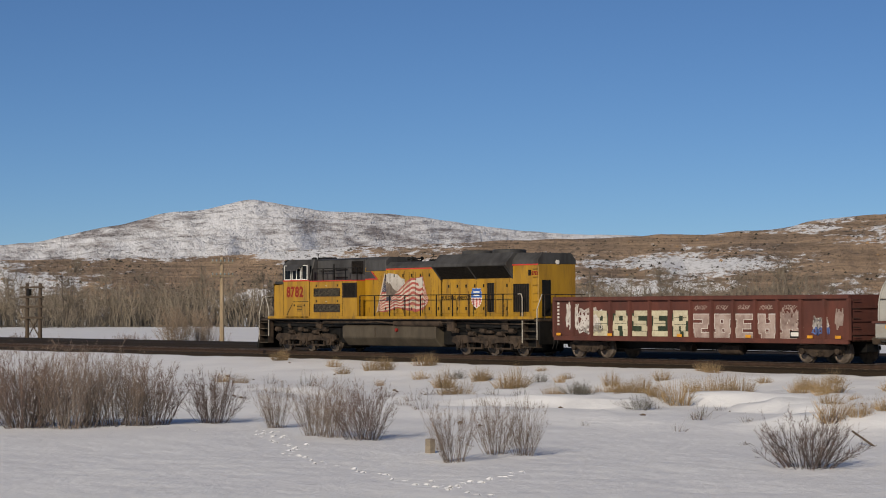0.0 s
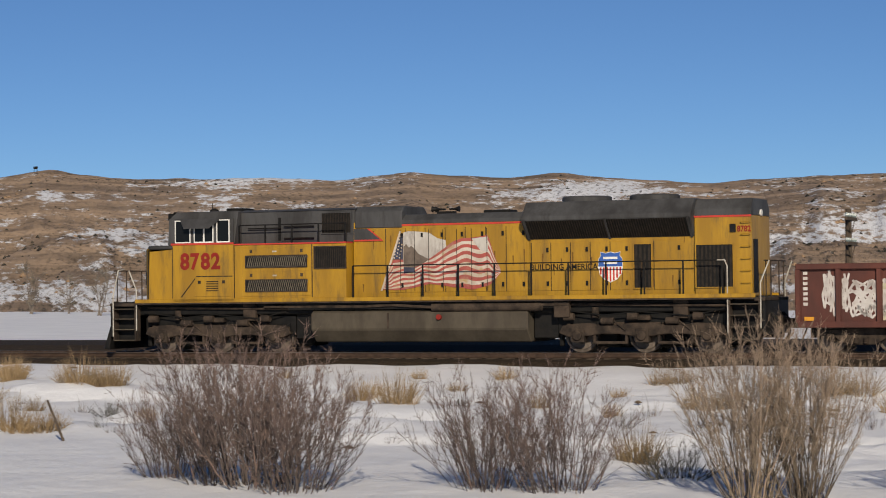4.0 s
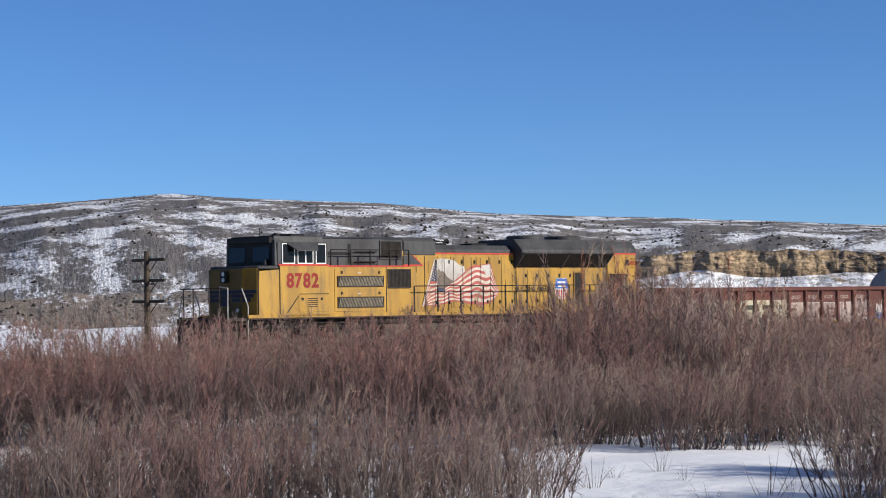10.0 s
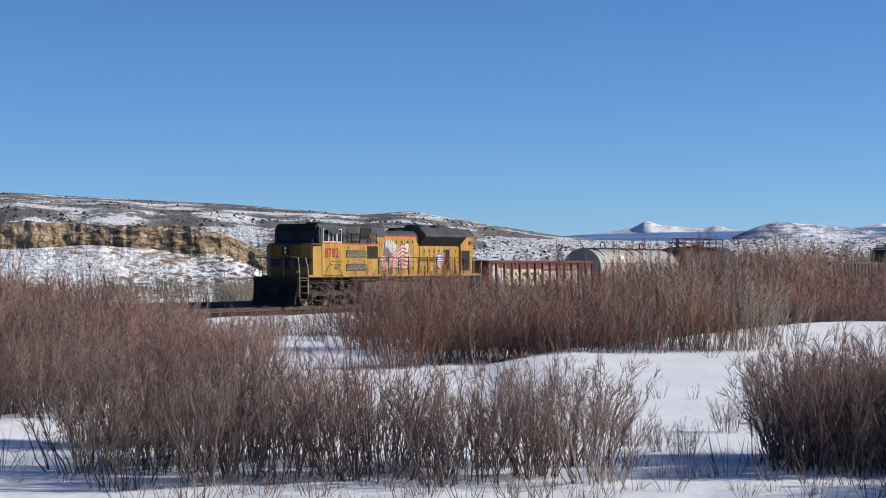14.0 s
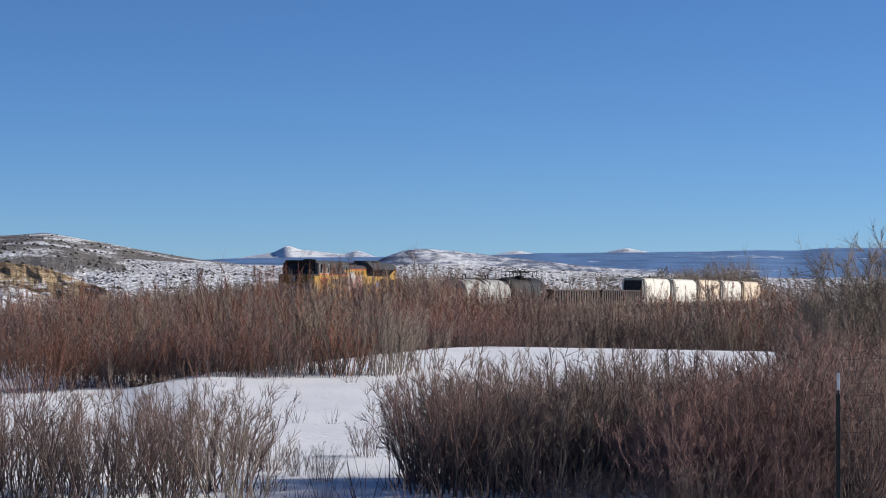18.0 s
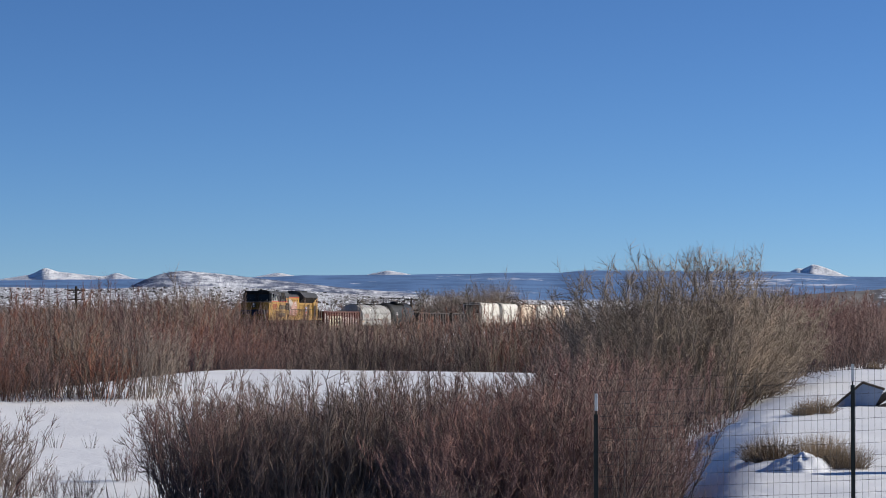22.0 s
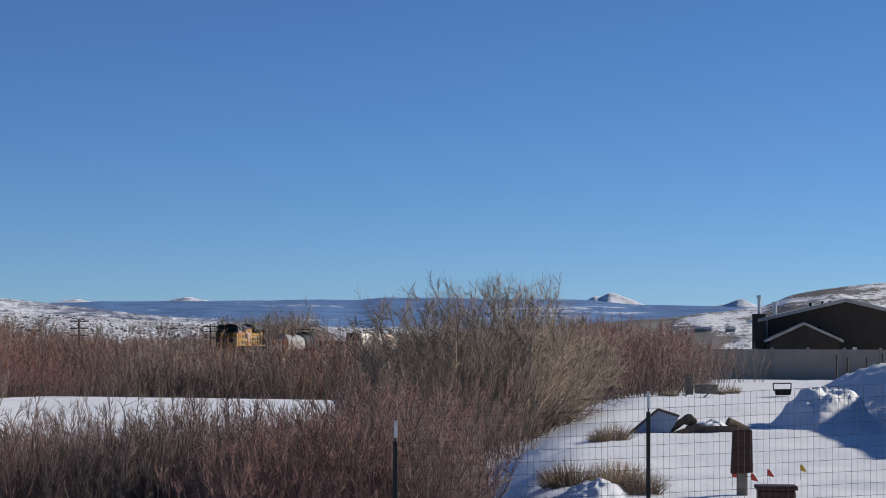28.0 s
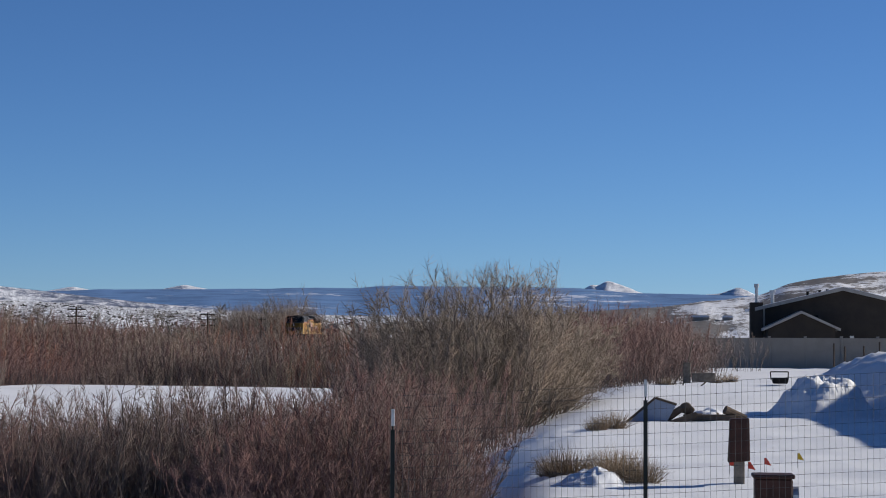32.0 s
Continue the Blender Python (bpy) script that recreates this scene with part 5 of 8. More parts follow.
M_GLASS = make_glass()


def truck_three_axle(parent, centre, axles, mirrored=False):
    """A locomotive truck: side frames, wheels, axle boxes, springs and brake gear."""
    truck = part("truck_bolster", box(B(), centre - 1.2, centre + 1.2, -1.0, 1.0, 0.62, 0.95), M_GRIME, parent, "grimy steel truck", 0.03)
    first, last = axles[0], axles[-1]
    for side in (-1, 1):
        y0, y1 = (side * 1.02, side * 1.2) if side > 0 else (side * 1.2, side * 1.02)
        o = [(first - 0.62, 0.62), (first - 0.5, 0.84), (first - 0.1, 0.9)]
        for p, q in zip(axles, axles[1:]):
            m = (p + q) / 2
            o += [(p + 0.35, 0.92), (m - 0.25, 0.86), (m + 0.25, 0.86), (q - 0.35, 0.92)]
        o += [(last + 0.1, 0.9), (last + 0.5, 0.84), (last + 0.62, 0.62), (last + 0.34, 0.50)]
        for p, q in zip(axles[::-1], axles[::-1][1:]):
            m = (p + q) / 2
            o += [(p - 0.32, 0.52), (m + 0.3, 0.58), (m - 0.3, 0.58), (q + 0.32, 0.52)]
        o += [(first - 0.34, 0.50)]
        part("side_frame", prism(B(), o, "y", y0, y1), M_GRIME, truck, "", 0.02)
    wheel0 = None
    for a in axles:
        for side in (-1, 1):
            bm = lathe(B(), [(-0.07, 0.48), (-0.06, 0.56), (-0.03, 0.545), (0.065, 0.53), (0.07, 0.46), (0.03, 0.42), (0.03, 0.2), (0.08, 0.17), (0.08, 0.02)], "y", (0, 0, 0), 28)
            w = part("wheel", bm, M_STEEL, parent, "", 0, True)
            w.matrix_basis = pose(a, side * 0.74, 0.54, 0, 0, 0 if side > 0 else 180)
            WHEELS.append(w)
            y = side * 1.24
            bm = box(B(), a - 0.21, a + 0.21, min(y, y - side * 0.24), max(y, y - side * 0.24), 0.33, 0.75)
            bm = lathe(bm, [(-0.04, 0.15), (0.03, 0.15), (0.05, 0.11)], "y", (a, y + side * 0.03, 0.54), 14)
            part("axle_box", bm, M_GRIME, truck, "", 0.015)
            for s in (-0.32, 0.32):
                part("spring", lathe(B(), [(0.62 + i * 0.035, 0.075 if i % 2 else 0.055) for i in range(9)], "z", (a + s, side * 1.1, 0.0), 10), M_GRIME, truck, "", 0, True)
        part("axle", rod(B(), (a, -0.7, 0.54), (a, 0.7, 0.54), 0.1, 0.1, 10), M_BLACK, parent)
        part("traction_motor", box(B(), a - 0.15, a + 1.15, -0.62, 0.62, 0.22, 1.0), M_BLACK, truck, "", 0.08)
    part("gear_case", box(B(), first - 0.5, last + 0.5, -0.5, 0.5, 0.16, 0.9), M_BLACK, truck, "", 0.05)
    part("truck_frame", box(B(), first - 0.7, last + 0.7, -0.98, -0.9, 0.6, 1.2), M_BLACK, truck)
    part("truck_frame", box(B(), first - 0.7, last + 0.7, 0.9, 0.98, 0.6, 1.2), M_BLACK, truck)
    for p, q in zip(axles, axles[1:]):
        m = (p + q) / 2
        for side in (-1, 1):
            bm = box(B(), m - 0.5, m + 0.5, side * 1.1 - 0.08, side * 1.1 + 0.08, 0.28, 0.36)
            bm = rod(bm, (m - 0.25, side * 1.25, 0.98), (m + 0.15, side * 1.25, 0.98), 0.11, 0.11, 10)
            bm = rod(bm, (m + 0.15, side * 1.25, 0.98), (m + 0.5, side * 1.22, 0.7), 0.03, 0.03, 6)
            bm = box(bm, m - 0.55, m - 0.47, side * 1.1 - 0.06, side * 1.1 + 0.06, 0.28, 0.75)
            bm = box(bm, m + 0.47, m + 0.55, side * 1.1 - 0.06, side * 1.1 + 0.06, 0.28, 0.75)
            part("brake_gear", bm, M_GRIME, truck, "", 0.01)
    for side in (-1, 1):
        part("truck_pad", box(B(), centre - 0.5, centre + 0.25, side * 1.1 - 0.12, side * 1.1 + 0.12, 1.0, 1.14), M_GRIME, truck, "", 0.015)
        part("duct", box(B(), centre + 1.0, centre + 1.45, side * 1.15 - 0.1, side * 1.15 + 0.1, 1.05, 1.62), M_GRIME, truck, "", 0.015)
        part("damper", rod(B(), (centre - 1.5, side * 1.12, 1.08), (centre - 1.5, side * 1.12, 1.4), 0.12, 0.12, 10), M_GRIME, truck, "", 0.015)
        for a in axles:
            part("brake_cylinder", rod(B(), (a - 0.42, side * 1.24, 1.12), (a - 0.1, side * 1.24, 1.12), 0.13, 0.11, 12), M_GRIME, truck)
            part("sand_pipe", rod(B(), (a + 0.62, side * 1.2, 0.95), (a + 0.5, side * 0.9, 0.12), 0.025, 0.025, 6), M_BLACK, truck)
            part("brake_shoe", box(B(), a - 0.72, a - 0.58, side * 0.78 - 0.1, side * 0.78 + 0.1, 0.2, 0.85), M_BLACK, truck, "", 0.03)
        part("air_pipe", rod(B(), (centre - 2.6, side * 1.22, 1.5), (centre + 2.7, side * 1.25, 1.43), 0.045), M_GRIME, truck)
        part("brake_hose", pipe(B(), [(centre - 2.7, side * 1.28, 1.35), (centre - 1.2, side * 1.3, 1.16), (centre, side * 1.3, 1.26), (centre + 1.6, side * 1.3, 1.12), (centre + 2.6, side * 1.28, 1.35)], 0.022), M_BLACK, truck)
    return truck


WHEELS = []


def railing(parent, x0, x1, y, z0, ztop, gap, material):
    n = max(1, round((x1 - x0) / gap))
    for i in range(n + 1):
        x = x0 + (x1 - x0) * i / n
        part("stanchion", box(B(), x - 0.022, x + 0.022, y - 0.022, y + 0.022, z0, ztop), material, parent)
    part("handrail", rod(B(), (x0, y, ztop), (x1, y, ztop), 0.02), material, parent)


def hood_doors(parent, x0, x1, n, y, z0, z1):
    w = (x1 - x0) / n
    for i in range(n):
        bm = box(B(), x0 + i * w + 0.012, x0 + (i + 1) * w - 0.012, y - 0.016, y + 0.01, z0, z1)
        d = part("hood_door", bm, M_YELLOW, parent, "", 0.006)
        for z in (z0 + 0.22, z1 - 0.22):
            part("latch", box(B(), x0 + (i + 1) * w - 0.14, x0 + (i + 1) * w - 0.07, y - 0.045, y - 0.014, z - 0.07, z + 0.07), M_BLACK, d)
        part("door_seam", box(B(), x0 + i * w - 0.013, x0 + i * w + 0.013, y - 0.006, y + 0.004, z0, z1), M_DARK_GRILLE, parent)


def grille(parent, name, x0, x1, y, z0, z1, bars, material, frame_material, slant=0.0, vertical=True):
    """A framed opening with a dark back and separate bars in front."""
    g = part(name, box(B(), x0, x1, y - 0.006, y + 0.02, z0, z1), M_BLACK, parent, "dark grille")
    t = 0.035
    for a in ((x0 - t, x1 + t, z1, z1 + t), (x0 - t, x1 + t, z0 - t, z0), (x0 - t, x0, z0, z1), (x1, x1 + t, z0, z1)):
        part("grille_frame", box(B(), a[0], a[1], y - 0.03, y + 0.02, a[2], a[3]), frame_material, g)
    bm = B()
    for i in range(bars):
        if vertical:
            x = x0 + (x1 - x0) * (i + 0.5) / bars
            w = (x1 - x0) / bars * 0.27
            v = [bm.verts.new(p) for p in ((x - w, y - 0.016, z0), (x + w, y - 0.024, z0), (x + w + slant, y - 0.024, z1), (x - w + slant, y - 0.016, z1))]
        else:
            z = z0 + (z1 - z0) * (i + 0.5) / bars
            w = (z1 - z0) / bars * 0.3
            v = [bm.verts.new(p) for p in ((x0, y - 0.02, z - w), (x1, y - 0.02, z - w), (x1, y - 0.012, z + w), (x0, y - 0.012, z + w))]
        bm.faces.new(v)
    tagged(part("bar_grid", bm, material, g), kind="stuff")
    return g


def steps(parent, x0, x1, side):
    """Corner steps with white-edged treads and pale grab rails."""
    s = part("step_well", box(B(), x0, x1, min(side * 1.16, side * 1.2), max(side * 1.16, side * 1.2), 0.42, 1.7), M_BLACK, parent)
    for i, z in enumerate((0.44, 0.80, 1.15, 1.48)):
        part("step", box(B(), x0, x1, min(side * 1.52, side * 1.18), max(side * 1.52, side * 1.18), z - 0.04, z), M_GRIME, s)
        part("step_edge", box(B(), x0 + 0.01, x1 - 0.01, min(side * 1.525, side * 1.54), max(side * 1.525, side * 1.54), z - 0.02, z - 0.006), M_SILVER, s)
    for x in (x0, x1):
        part("step_side", box(B(), x - 0.02, x + 0.02, min(side * 1.5, side * 1.18), max(side * 1.5, side * 1.18), 0.4, 1.72), M_GRIME, s)
    return s


def build_flag(parent, y):
    """The faded waving flag on the hood: pale clouds and dark peaks above wavy stripes, cut by the door seams."""
    # place along the hood, upper and lower edge of the striped cloth
    edge = np.array([(7.10, 2.18, 2.02), (7.46, 2.96, 2.00), (7.82, 2.96, 2.00), (8.21, 2.80, 2.07), (8.73, 3.00, 2.18), (9.25, 3.32, 2.12), (9.52, 3.50, 2.06), (9.81, 3.60, 2.05),
                     (10.16, 3.61, 1.98), (10.43, 3.64, 2.04), (10.72, 3.70, 2.10), (10.82, 3.35, 2.16), (10.95, 2.96, 2.28), (11.13, 2.62, 2.50)])

    def at(x, v, lift):
        hi, lo = np.interp(x, edge[:, 0], edge[:, 1]), np.interp(x, edge[:, 0], edge[:, 2])
        wave = 0.075 * math.sin(x * 3.9 + 0.6) + 0.035 * math.sin(x * 8.3)
        return (x, y - lift, hi + (lo - hi) * v + wave * v * (1 - v) * 4 * min(1.0, (hi - lo) / 0.8))

    xs = np.linspace(7.10, 11.13, 56)

    def strip(v0, v1, lift, x0=7.0, x1=11.2):
        bm = B()
        for a, b in zip(xs, xs[1:]):
            if x0 <= a and b <= x1:
                bm.faces.new([bm.verts.new(at(p, v, lift)) for p, v in ((a, v0), (a, v1), (b, v1), (b, v0))])
        return bm
    flag = part("flag_decal", strip(0.0, 1.0, 0.0), M_FLAG_WHITE, parent, "faded striped flag painted on the hood")
    for k in range(7):
        tagged(part("stripe", strip(2 * k / 13, (2 * k + 1) / 13, 0.003), M_FLAG_RED, flag), kind="stuff")

    def patch(name, outline, material, lift, label=""):
        part(name, prism(B(), outline, "y", y - lift - 0.0015, y - lift), material, flag, label)
    patch("cloud", [(7.82, 2.9), (7.82, 3.82), (8.0, 3.86), (8.35, 3.84), (8.72, 3.80), (9.0, 3.62), (9.28, 3.55), (9.30, 3.34), (8.95, 3.12), (8.73, 2.98), (8.2, 2.78)], M_FLAG_CLOUD, 0.004, "pale grey painted clouds")
    patch("cloud", [(10.16, 3.58), (10.70, 3.64), (10.72, 3.14), (10.45, 3.22)], M_FLAG_CLOUD, 0.005)
    patch("peak", [(7.83, 2.72), (7.83, 3.36), (7.92, 3.46), (8.02, 3.34), (8.10, 3.40), (8.24, 3.27), (8.34, 3.14), (8.58, 3.02), (8.72, 2.96), (8.46, 2.80), (8.2, 2.70)], M_FLAG_GREY, 0.007, "dark painted peak")
    patch("peak", [(7.83, 2.52), (7.83, 2.74), (8.2, 2.72), (8.2, 2.56)], M_FLAG_BLUE, 0.006)
    patch("canton", [(7.40, 2.98), (7.66, 3.74), (7.81, 3.78), (7.81, 2.96)], M_FLAG_BLUE, 0.004, "dark blue starred corner")
    bm = B()
    for i in range(3):
        for k in range(7):
            x, z, q = 7.50 + i * 0.095 + k * 0.022, 3.02 + k * 0.105 + 0.05 * (i % 2), 0.022
            if x < 7.79:
                bm.faces.new([bm.verts.new((x + a, y - 0.008, z + b)) for a, b in ((-q, -q), (q, -q), (q, q), (-q, q))])
    tagged(part("star_field", bm, M_FLAG_WHITE, flag), kind="stuff")
    part("flag_pole", prism(B(), [(7.02, 1.98), (7.09, 1.98), (7.76, 3.86), (7.70, 3.88)], "y", y - 0.006, y - 0.002), M_FLAG_WHITE, flag)
    for x in (7.72, 8.21, 8.70, 9.19, 9.66, 10.16, 10.68):
        part("door_gap", box(B(), x - 0.009, x + 0.009, y - 0.012, y - 0.0095, 1.95, 3.9), M_DARK_GRILLE, flag)


def build_shield(parent, x, y, z):
    w, h = 0.38, 0.47
    o = [(-w, h * 0.55), (-w * 0.8, h * 0.78), (-w * 0.85, h), (-w * 0.4, h * 0.92), (0, h), (w * 0.4, h * 0.92), (w * 0.85, h), (w * 0.8, h * 0.78), (w, h * 0.55),
         (w * 1.05, 0), (w * 0.9, -h * 0.5), (w * 0.5, -h * 0.82), (0, -h), (-w * 0.5, -h * 0.82), (-w * 0.9, -h * 0.5), (-w * 1.05, 0)]
    s = part("shield", prism(B(), [(x + a, z + b) for a, b in o], "y", y - 0.004, y), M_WHITE, parent, "blue white and red striped shield emblem")
    up = [(-w, h * 0.55), (-w * 0.8, h * 0.78), (-w * 0.85, h), (-w * 0.4, h * 0.92), (0, h), (w * 0.4, h * 0.92), (w * 0.85, h), (w * 0.8, h * 0.78), (w, h * 0.55), (w * 1.04, 0.02), (-w * 1.04, 0.02)]
    part("shield_field", prism(B(), [(x + a * 0.97, z + b * 0.97) for a, b in up], "y", y - 0.008, y - 0.004), M_SHIELD_BLUE, s)
    for k, (bw, bz) in enumerate(((0.6, 0.28), (0.56, 0.13))):
        part("emblem_bar", box(B(), x - bw * w, x + bw * w, y - 0.011, y - 0.008, z + bz - 0.035, z + bz + 0.035), M_WHITE, s)
    for k in range(7):
        a = (k - 3) * 0.105
        low = -h * 0.93 + abs(a) ** 1.7 * 1.5
        part("shield_stripe", box(B(), x + a - 0.026, x + a + 0.026, y - 0.008, y - 0.004, z + low, z - 0.005), M_RED, s)


def build_locomotive():
    loco = thing("locomotive", "weathered yellow and grey six-axle diesel freight locomotive", "locomotive")
    # frame and walkway
    part("frame", box(B(), -1.9, 19.2, -1.15, 1.15, 1.25, 1.62), M_BLACK, loco, "", 0.03)
    part("walkway", box(B(), -1.75, 19.35, -1.52, 1.52, 1.62, 1.68), M_GREY, loco)
    for side in (-1, 1):
        part("sill", box(B(), -1.75, 19.35, side * 1.53 - 0.02, side * 1.53 + 0.02, 1.655, 1.78), M_YELLOW, loco, "yellow side sill", 0.01)
        part("sill_flange", box(B(), -1.75, 19.3, side * 1.53 - 0.03, side * 1.53 + 0.03, 1.61, 1.655), M_GRIME, loco)
        part("cable_tray", box(B(), 3.9, 13.2, side * 1.28 - 0.1, side * 1.28 + 0.1, 1.40, 1.61), M_BLACK, loco)
    part("underbody", box(B(), -1.6, 18.9, -0.62, 0.62, 0.9, 1.3), M_BLACK, loco)
    # fuel tank
    tank = [(-1.42, 0.75), (-1.42, 1.28), (-1.15, 1.4), (1.15, 1.4), (1.42, 1.28), (1.42, 0.75), (1.05, 0.34), (-1.05, 0.34)]
    part("fuel_tank", prism(B(), tank, "x", 4.7, 12.15), M_TANK, loco, "dusty grey-brown fuel tank", 0.04)
    for side in (-1, 1):
        part("tank_pipe", pipe(B(), [(3.0, side * 1.35, 1.5), (6.5, side * 1.42, 1.48), (7.6, side * 1.42, 1.52), (9.0, side * 1.45, 1.44), (13.5, side * 1.4, 1.5)], 0.045), M_GRIME, loco)
        part("air_reservoir", lathe(B(), [(8.9, 0.05), (8.95, 0.14), (12.6, 0.14), (12.65, 0.05)], "x", (0, side * 1.36, 1.44), 12), M_GRIME, loco, "", 0, True)
        part("tank_strap", box(B(), 7.4, 7.46, side * 1.425 - 0.01, side * 1.425 + 0.01, 0.78, 1.28), M_GRIME, loco)
        part("filler", rod(B(), (9.2, side * 1.4, 1.12), (9.2, side * 1.5, 1.14), 0.09), M_RED_DARK, loco)
        part("battery_box", box(B(), 13.0, 13.5, side * 1.3 - 0.12, side * 1.3 + 0.12, 1.1, 1.6), M_GRIME, loco, "", 0.02)
    for x0, x1 in ((3.95, 4.68), (12.18, 13.0)):
        part("equipment_box", box(B(), x0, x1, -0.95, 0.95, 0.45, 1.3), M_BLACK, loco, "", 0.03)
    truck_three_axle(loco, 1.16, (-0.95, 1.16, 3.25))
    truck_three_axle(loco, 15.75, (13.7, 15.75, 17.8))
    # nose and cab
    nose = [(-1.26, -1.5), (-1.26, 1.5), (-0.3, 1.53), (-0.3, -1.53)]
    bm = prism(B(), nose, "z", 1.68, 3.42)
    for v in bm.verts:
        if v.co.z > 3 and v.co.x < -1:
            v.co.z -= 0.06
            v.co.x += 0.06
    part("nose", bm, M_YELLOW, loco, "yellow nose side", 0.01)
    front = part("nose_front", prism(B(), [(-1.62, -1.0), (-1.62, 1.0), (-1.3, 1.5), (-1.26, 1.5), (-1.26, -1.5), (-1.3, -1.5)], "z", 1.68, 3.46), M_NOSE, loco, "dirty nose front, its yellow darkened to olive for shade", 0.03)
    for s in (-1, 1):
        for k, (a, b) in enumerate(((0.28, 1.0), (0.34, 0.96), (0.42, 0.9))):
            z = 2.62 - k * 0.15
            part("wing", box(B(), -1.63, -1.615, min(s * a, s * b), max(s * a, s * b), z - 0.06, z + 0.06), M_WING, front, "dark blue wing emblem")
            part("wing_tip", prism(B(), [(-1.632, s * 1.0), (-1.32 - 0.06 * k, s * (1.485 - 0.09 * k)), (-1.33 - 0.06 * k, s * (1.495 - 0.09 * k)), (-1.642, s * 1.01)], "z", z - 0.06, z + 0.06), M_WING, front)
    part("wing_shield", box(B(), -1.635, -1.615, -0.26, 0.26, 2.1, 2.72), M_WING, front, "dark emblem shield")
    part("nose_top", prism(B(), [(-1.52, -1.05), (-1.52, 1.05), (-1.22, 1.46), (-0.3, 1.5), (-0.3, -1.5), (-1.22, -1.46)], "z", 3.43, 3.56), M_GREY, loco, "sooty grey nose top", 0.03)
    part("headlight_pod", box(B(), -1.72, -1.5, -0.2, 0.2, 2.95, 3.4), M_BLACK, loco, "", 0.03)
    for z in (3.06, 3.28):
        part("headlight", rod(B(), (-1.735, 0, z), (-1.7, 0, z), 0.08, 0.08, 14), M_WHITE, loco)
    part("nose_door", box(B(), -1.645, -1.61, 0.3, 0.85, 1.8, 2.05), M_NOSE, loco, "", 0.01)
    part("nose_vent", rod(B(), (-0.62, -1.1, 3.6), (-0.62, -1.1, 3.8), 0.1, 0.06, 10), M_GREY, loco)
    part("cab_lower", box(B(), -0.3, 1.98, -1.55, 1.55, 1.68, 3.55), M_YELLOW, loco, "yellow lower cab side", 0.012)
    cab = [(-0.50, 3.55), (-0.46, 4.42), (-0.34, 4.66), (1.98, 4.66), (1.98, 3.55)]
    bm = prism(B(), cab, "y", -1.5, 1.5)
    for v in bm.verts:
        if v.co.z > 4.5:
            v.co.y *= 0.80
    part("cab_upper", bm, M_GREY, loco, "grey upper cab and roof", 0.03)
    for side in (-1, 1):
        y = side * 1.535
        part("cab_stripe", box(B(), -0.35, 1.98, y - 0.02, y + 0.02, 3.555, 3.62), M_RED, loco)
        part("cab_side_plate", box(B(), -0.38, 1.97, min(side * 1.45, side * 1.525), max(side * 1.45, side * 1.525), 3.62, 4.42), M_GREY, loco, "", 0.02)
        for a, b in ((-0.16, 0.36), (0.55, 1.22), (1.40, 1.82)):
            w = part("cab_window", box(B(), a, b, y - 0.012, y + 0.012, 3.66, 4.34 if b - a < 0.6 else 4.2), M_GLASS, loco, "dark side window")
            top = 4.34 if b - a < 0.6 else 4.2
            t = 0.03
            for f in ((a - t, a, 3.62, top + t), (b, b + t, 3.62, top + t), (a, b, 3.62, 3.66), (a, b, top, top + t)):
                part("window_frame", box(B(), f[0], f[1], y - 0.03, y + 0.03, f[2], f[3]), M_WHITE, w)
            if 0.6 < b - a:
                part("window_bar", box(B(), 0.87, 0.92, y - 0.03, y + 0.02, 3.66, top), M_WHITE, w)
        v = [(0.0, 4.36), (0.3, 4.06), (1.25, 4.06), (1.5, 4.36)]
        bm = B()
        q = [bm.verts.new((p[0], y - side * 0.02 + side * (0.34 if p[1] < 4.2 else 0.02), p[1] + 0.02)) for p in v]
        q2 = [bm.verts.new(p.co + Vector((0, 0, 0.03))) for p in q]
        bm.faces.new(q)
        bm.faces.new(q2[::-1])
        for i in range(4):
            bm.faces.new((q[i], q2[i], q2[(i + 1) % 4], q[(i + 1) % 4]))
        part("sun_visor", bm, M_GREY, loco, "grey sheet sun visor over the window")
        part("cab_door_panel", box(B(), 0.55, 1.9, side * 1.557 - 0.008, side * 1.557 + 0.008, 1.86, 2.5), M_YELLOW, loco, "", 0.005)
        bm = prism(B(), [(0.0, 1.84), (0.05, 1.84), (0.62, 2.50), (1.95, 2.50), (1.95, 2.53), (0.6, 2.53)], "y", side * 1.553 - 0.006, side * 1.553 + 0.006)
        part("panel_seam", bm, M_DARK_GRILLE, loco)
        bm = B()
        for k in range(5):
            bm = box(bm, 0.98, 1.42, side * 1.568 - 0.006, side * 1.568 + 0.006, 2.03 + k * 0.075, 2.06 + k * 0.075)
        part("louvre", bm, M_DARK_GRILLE, loco)
        part("cab_seam", box(B(), -0.31, -0.285, side * 1.545 - 0.006, side * 1.545 + 0.006, 1.8, 3.5), M_DARK_GRILLE, loco)
        part("nose_seam", box(B(), -1.26, -1.235, side * 1.505 - 0.012, side * 1.505 + 0.012, 1.8, 3.42), M_DARK_GRILLE, loco)
        for x in (0.72, 1.62):
            part("panel_latch", box(B(), x - 0.05, x + 0.05, side * 1.57 - 0.008, side * 1.57 + 0.008, 2.28, 2.38), M_DARK_GRILLE, loco)
    for k, digit in enumerate("8782"):
        lettering("digit", digit, 0.72, M_RED_DARK, loco, (0.385 * k, -1.556, 2.77), 0.345, 0.028)
    part("cab_front", prism(B(), [(-0.51, 3.57), (-0.47, 4.41), (-0.35, 4.65), (-0.37, 4.67), (-0.50, 4.42), (-0.55, 3.56)], "y", -1.3, 1.3), M_BLACK, loco, "black plate over the cab front")
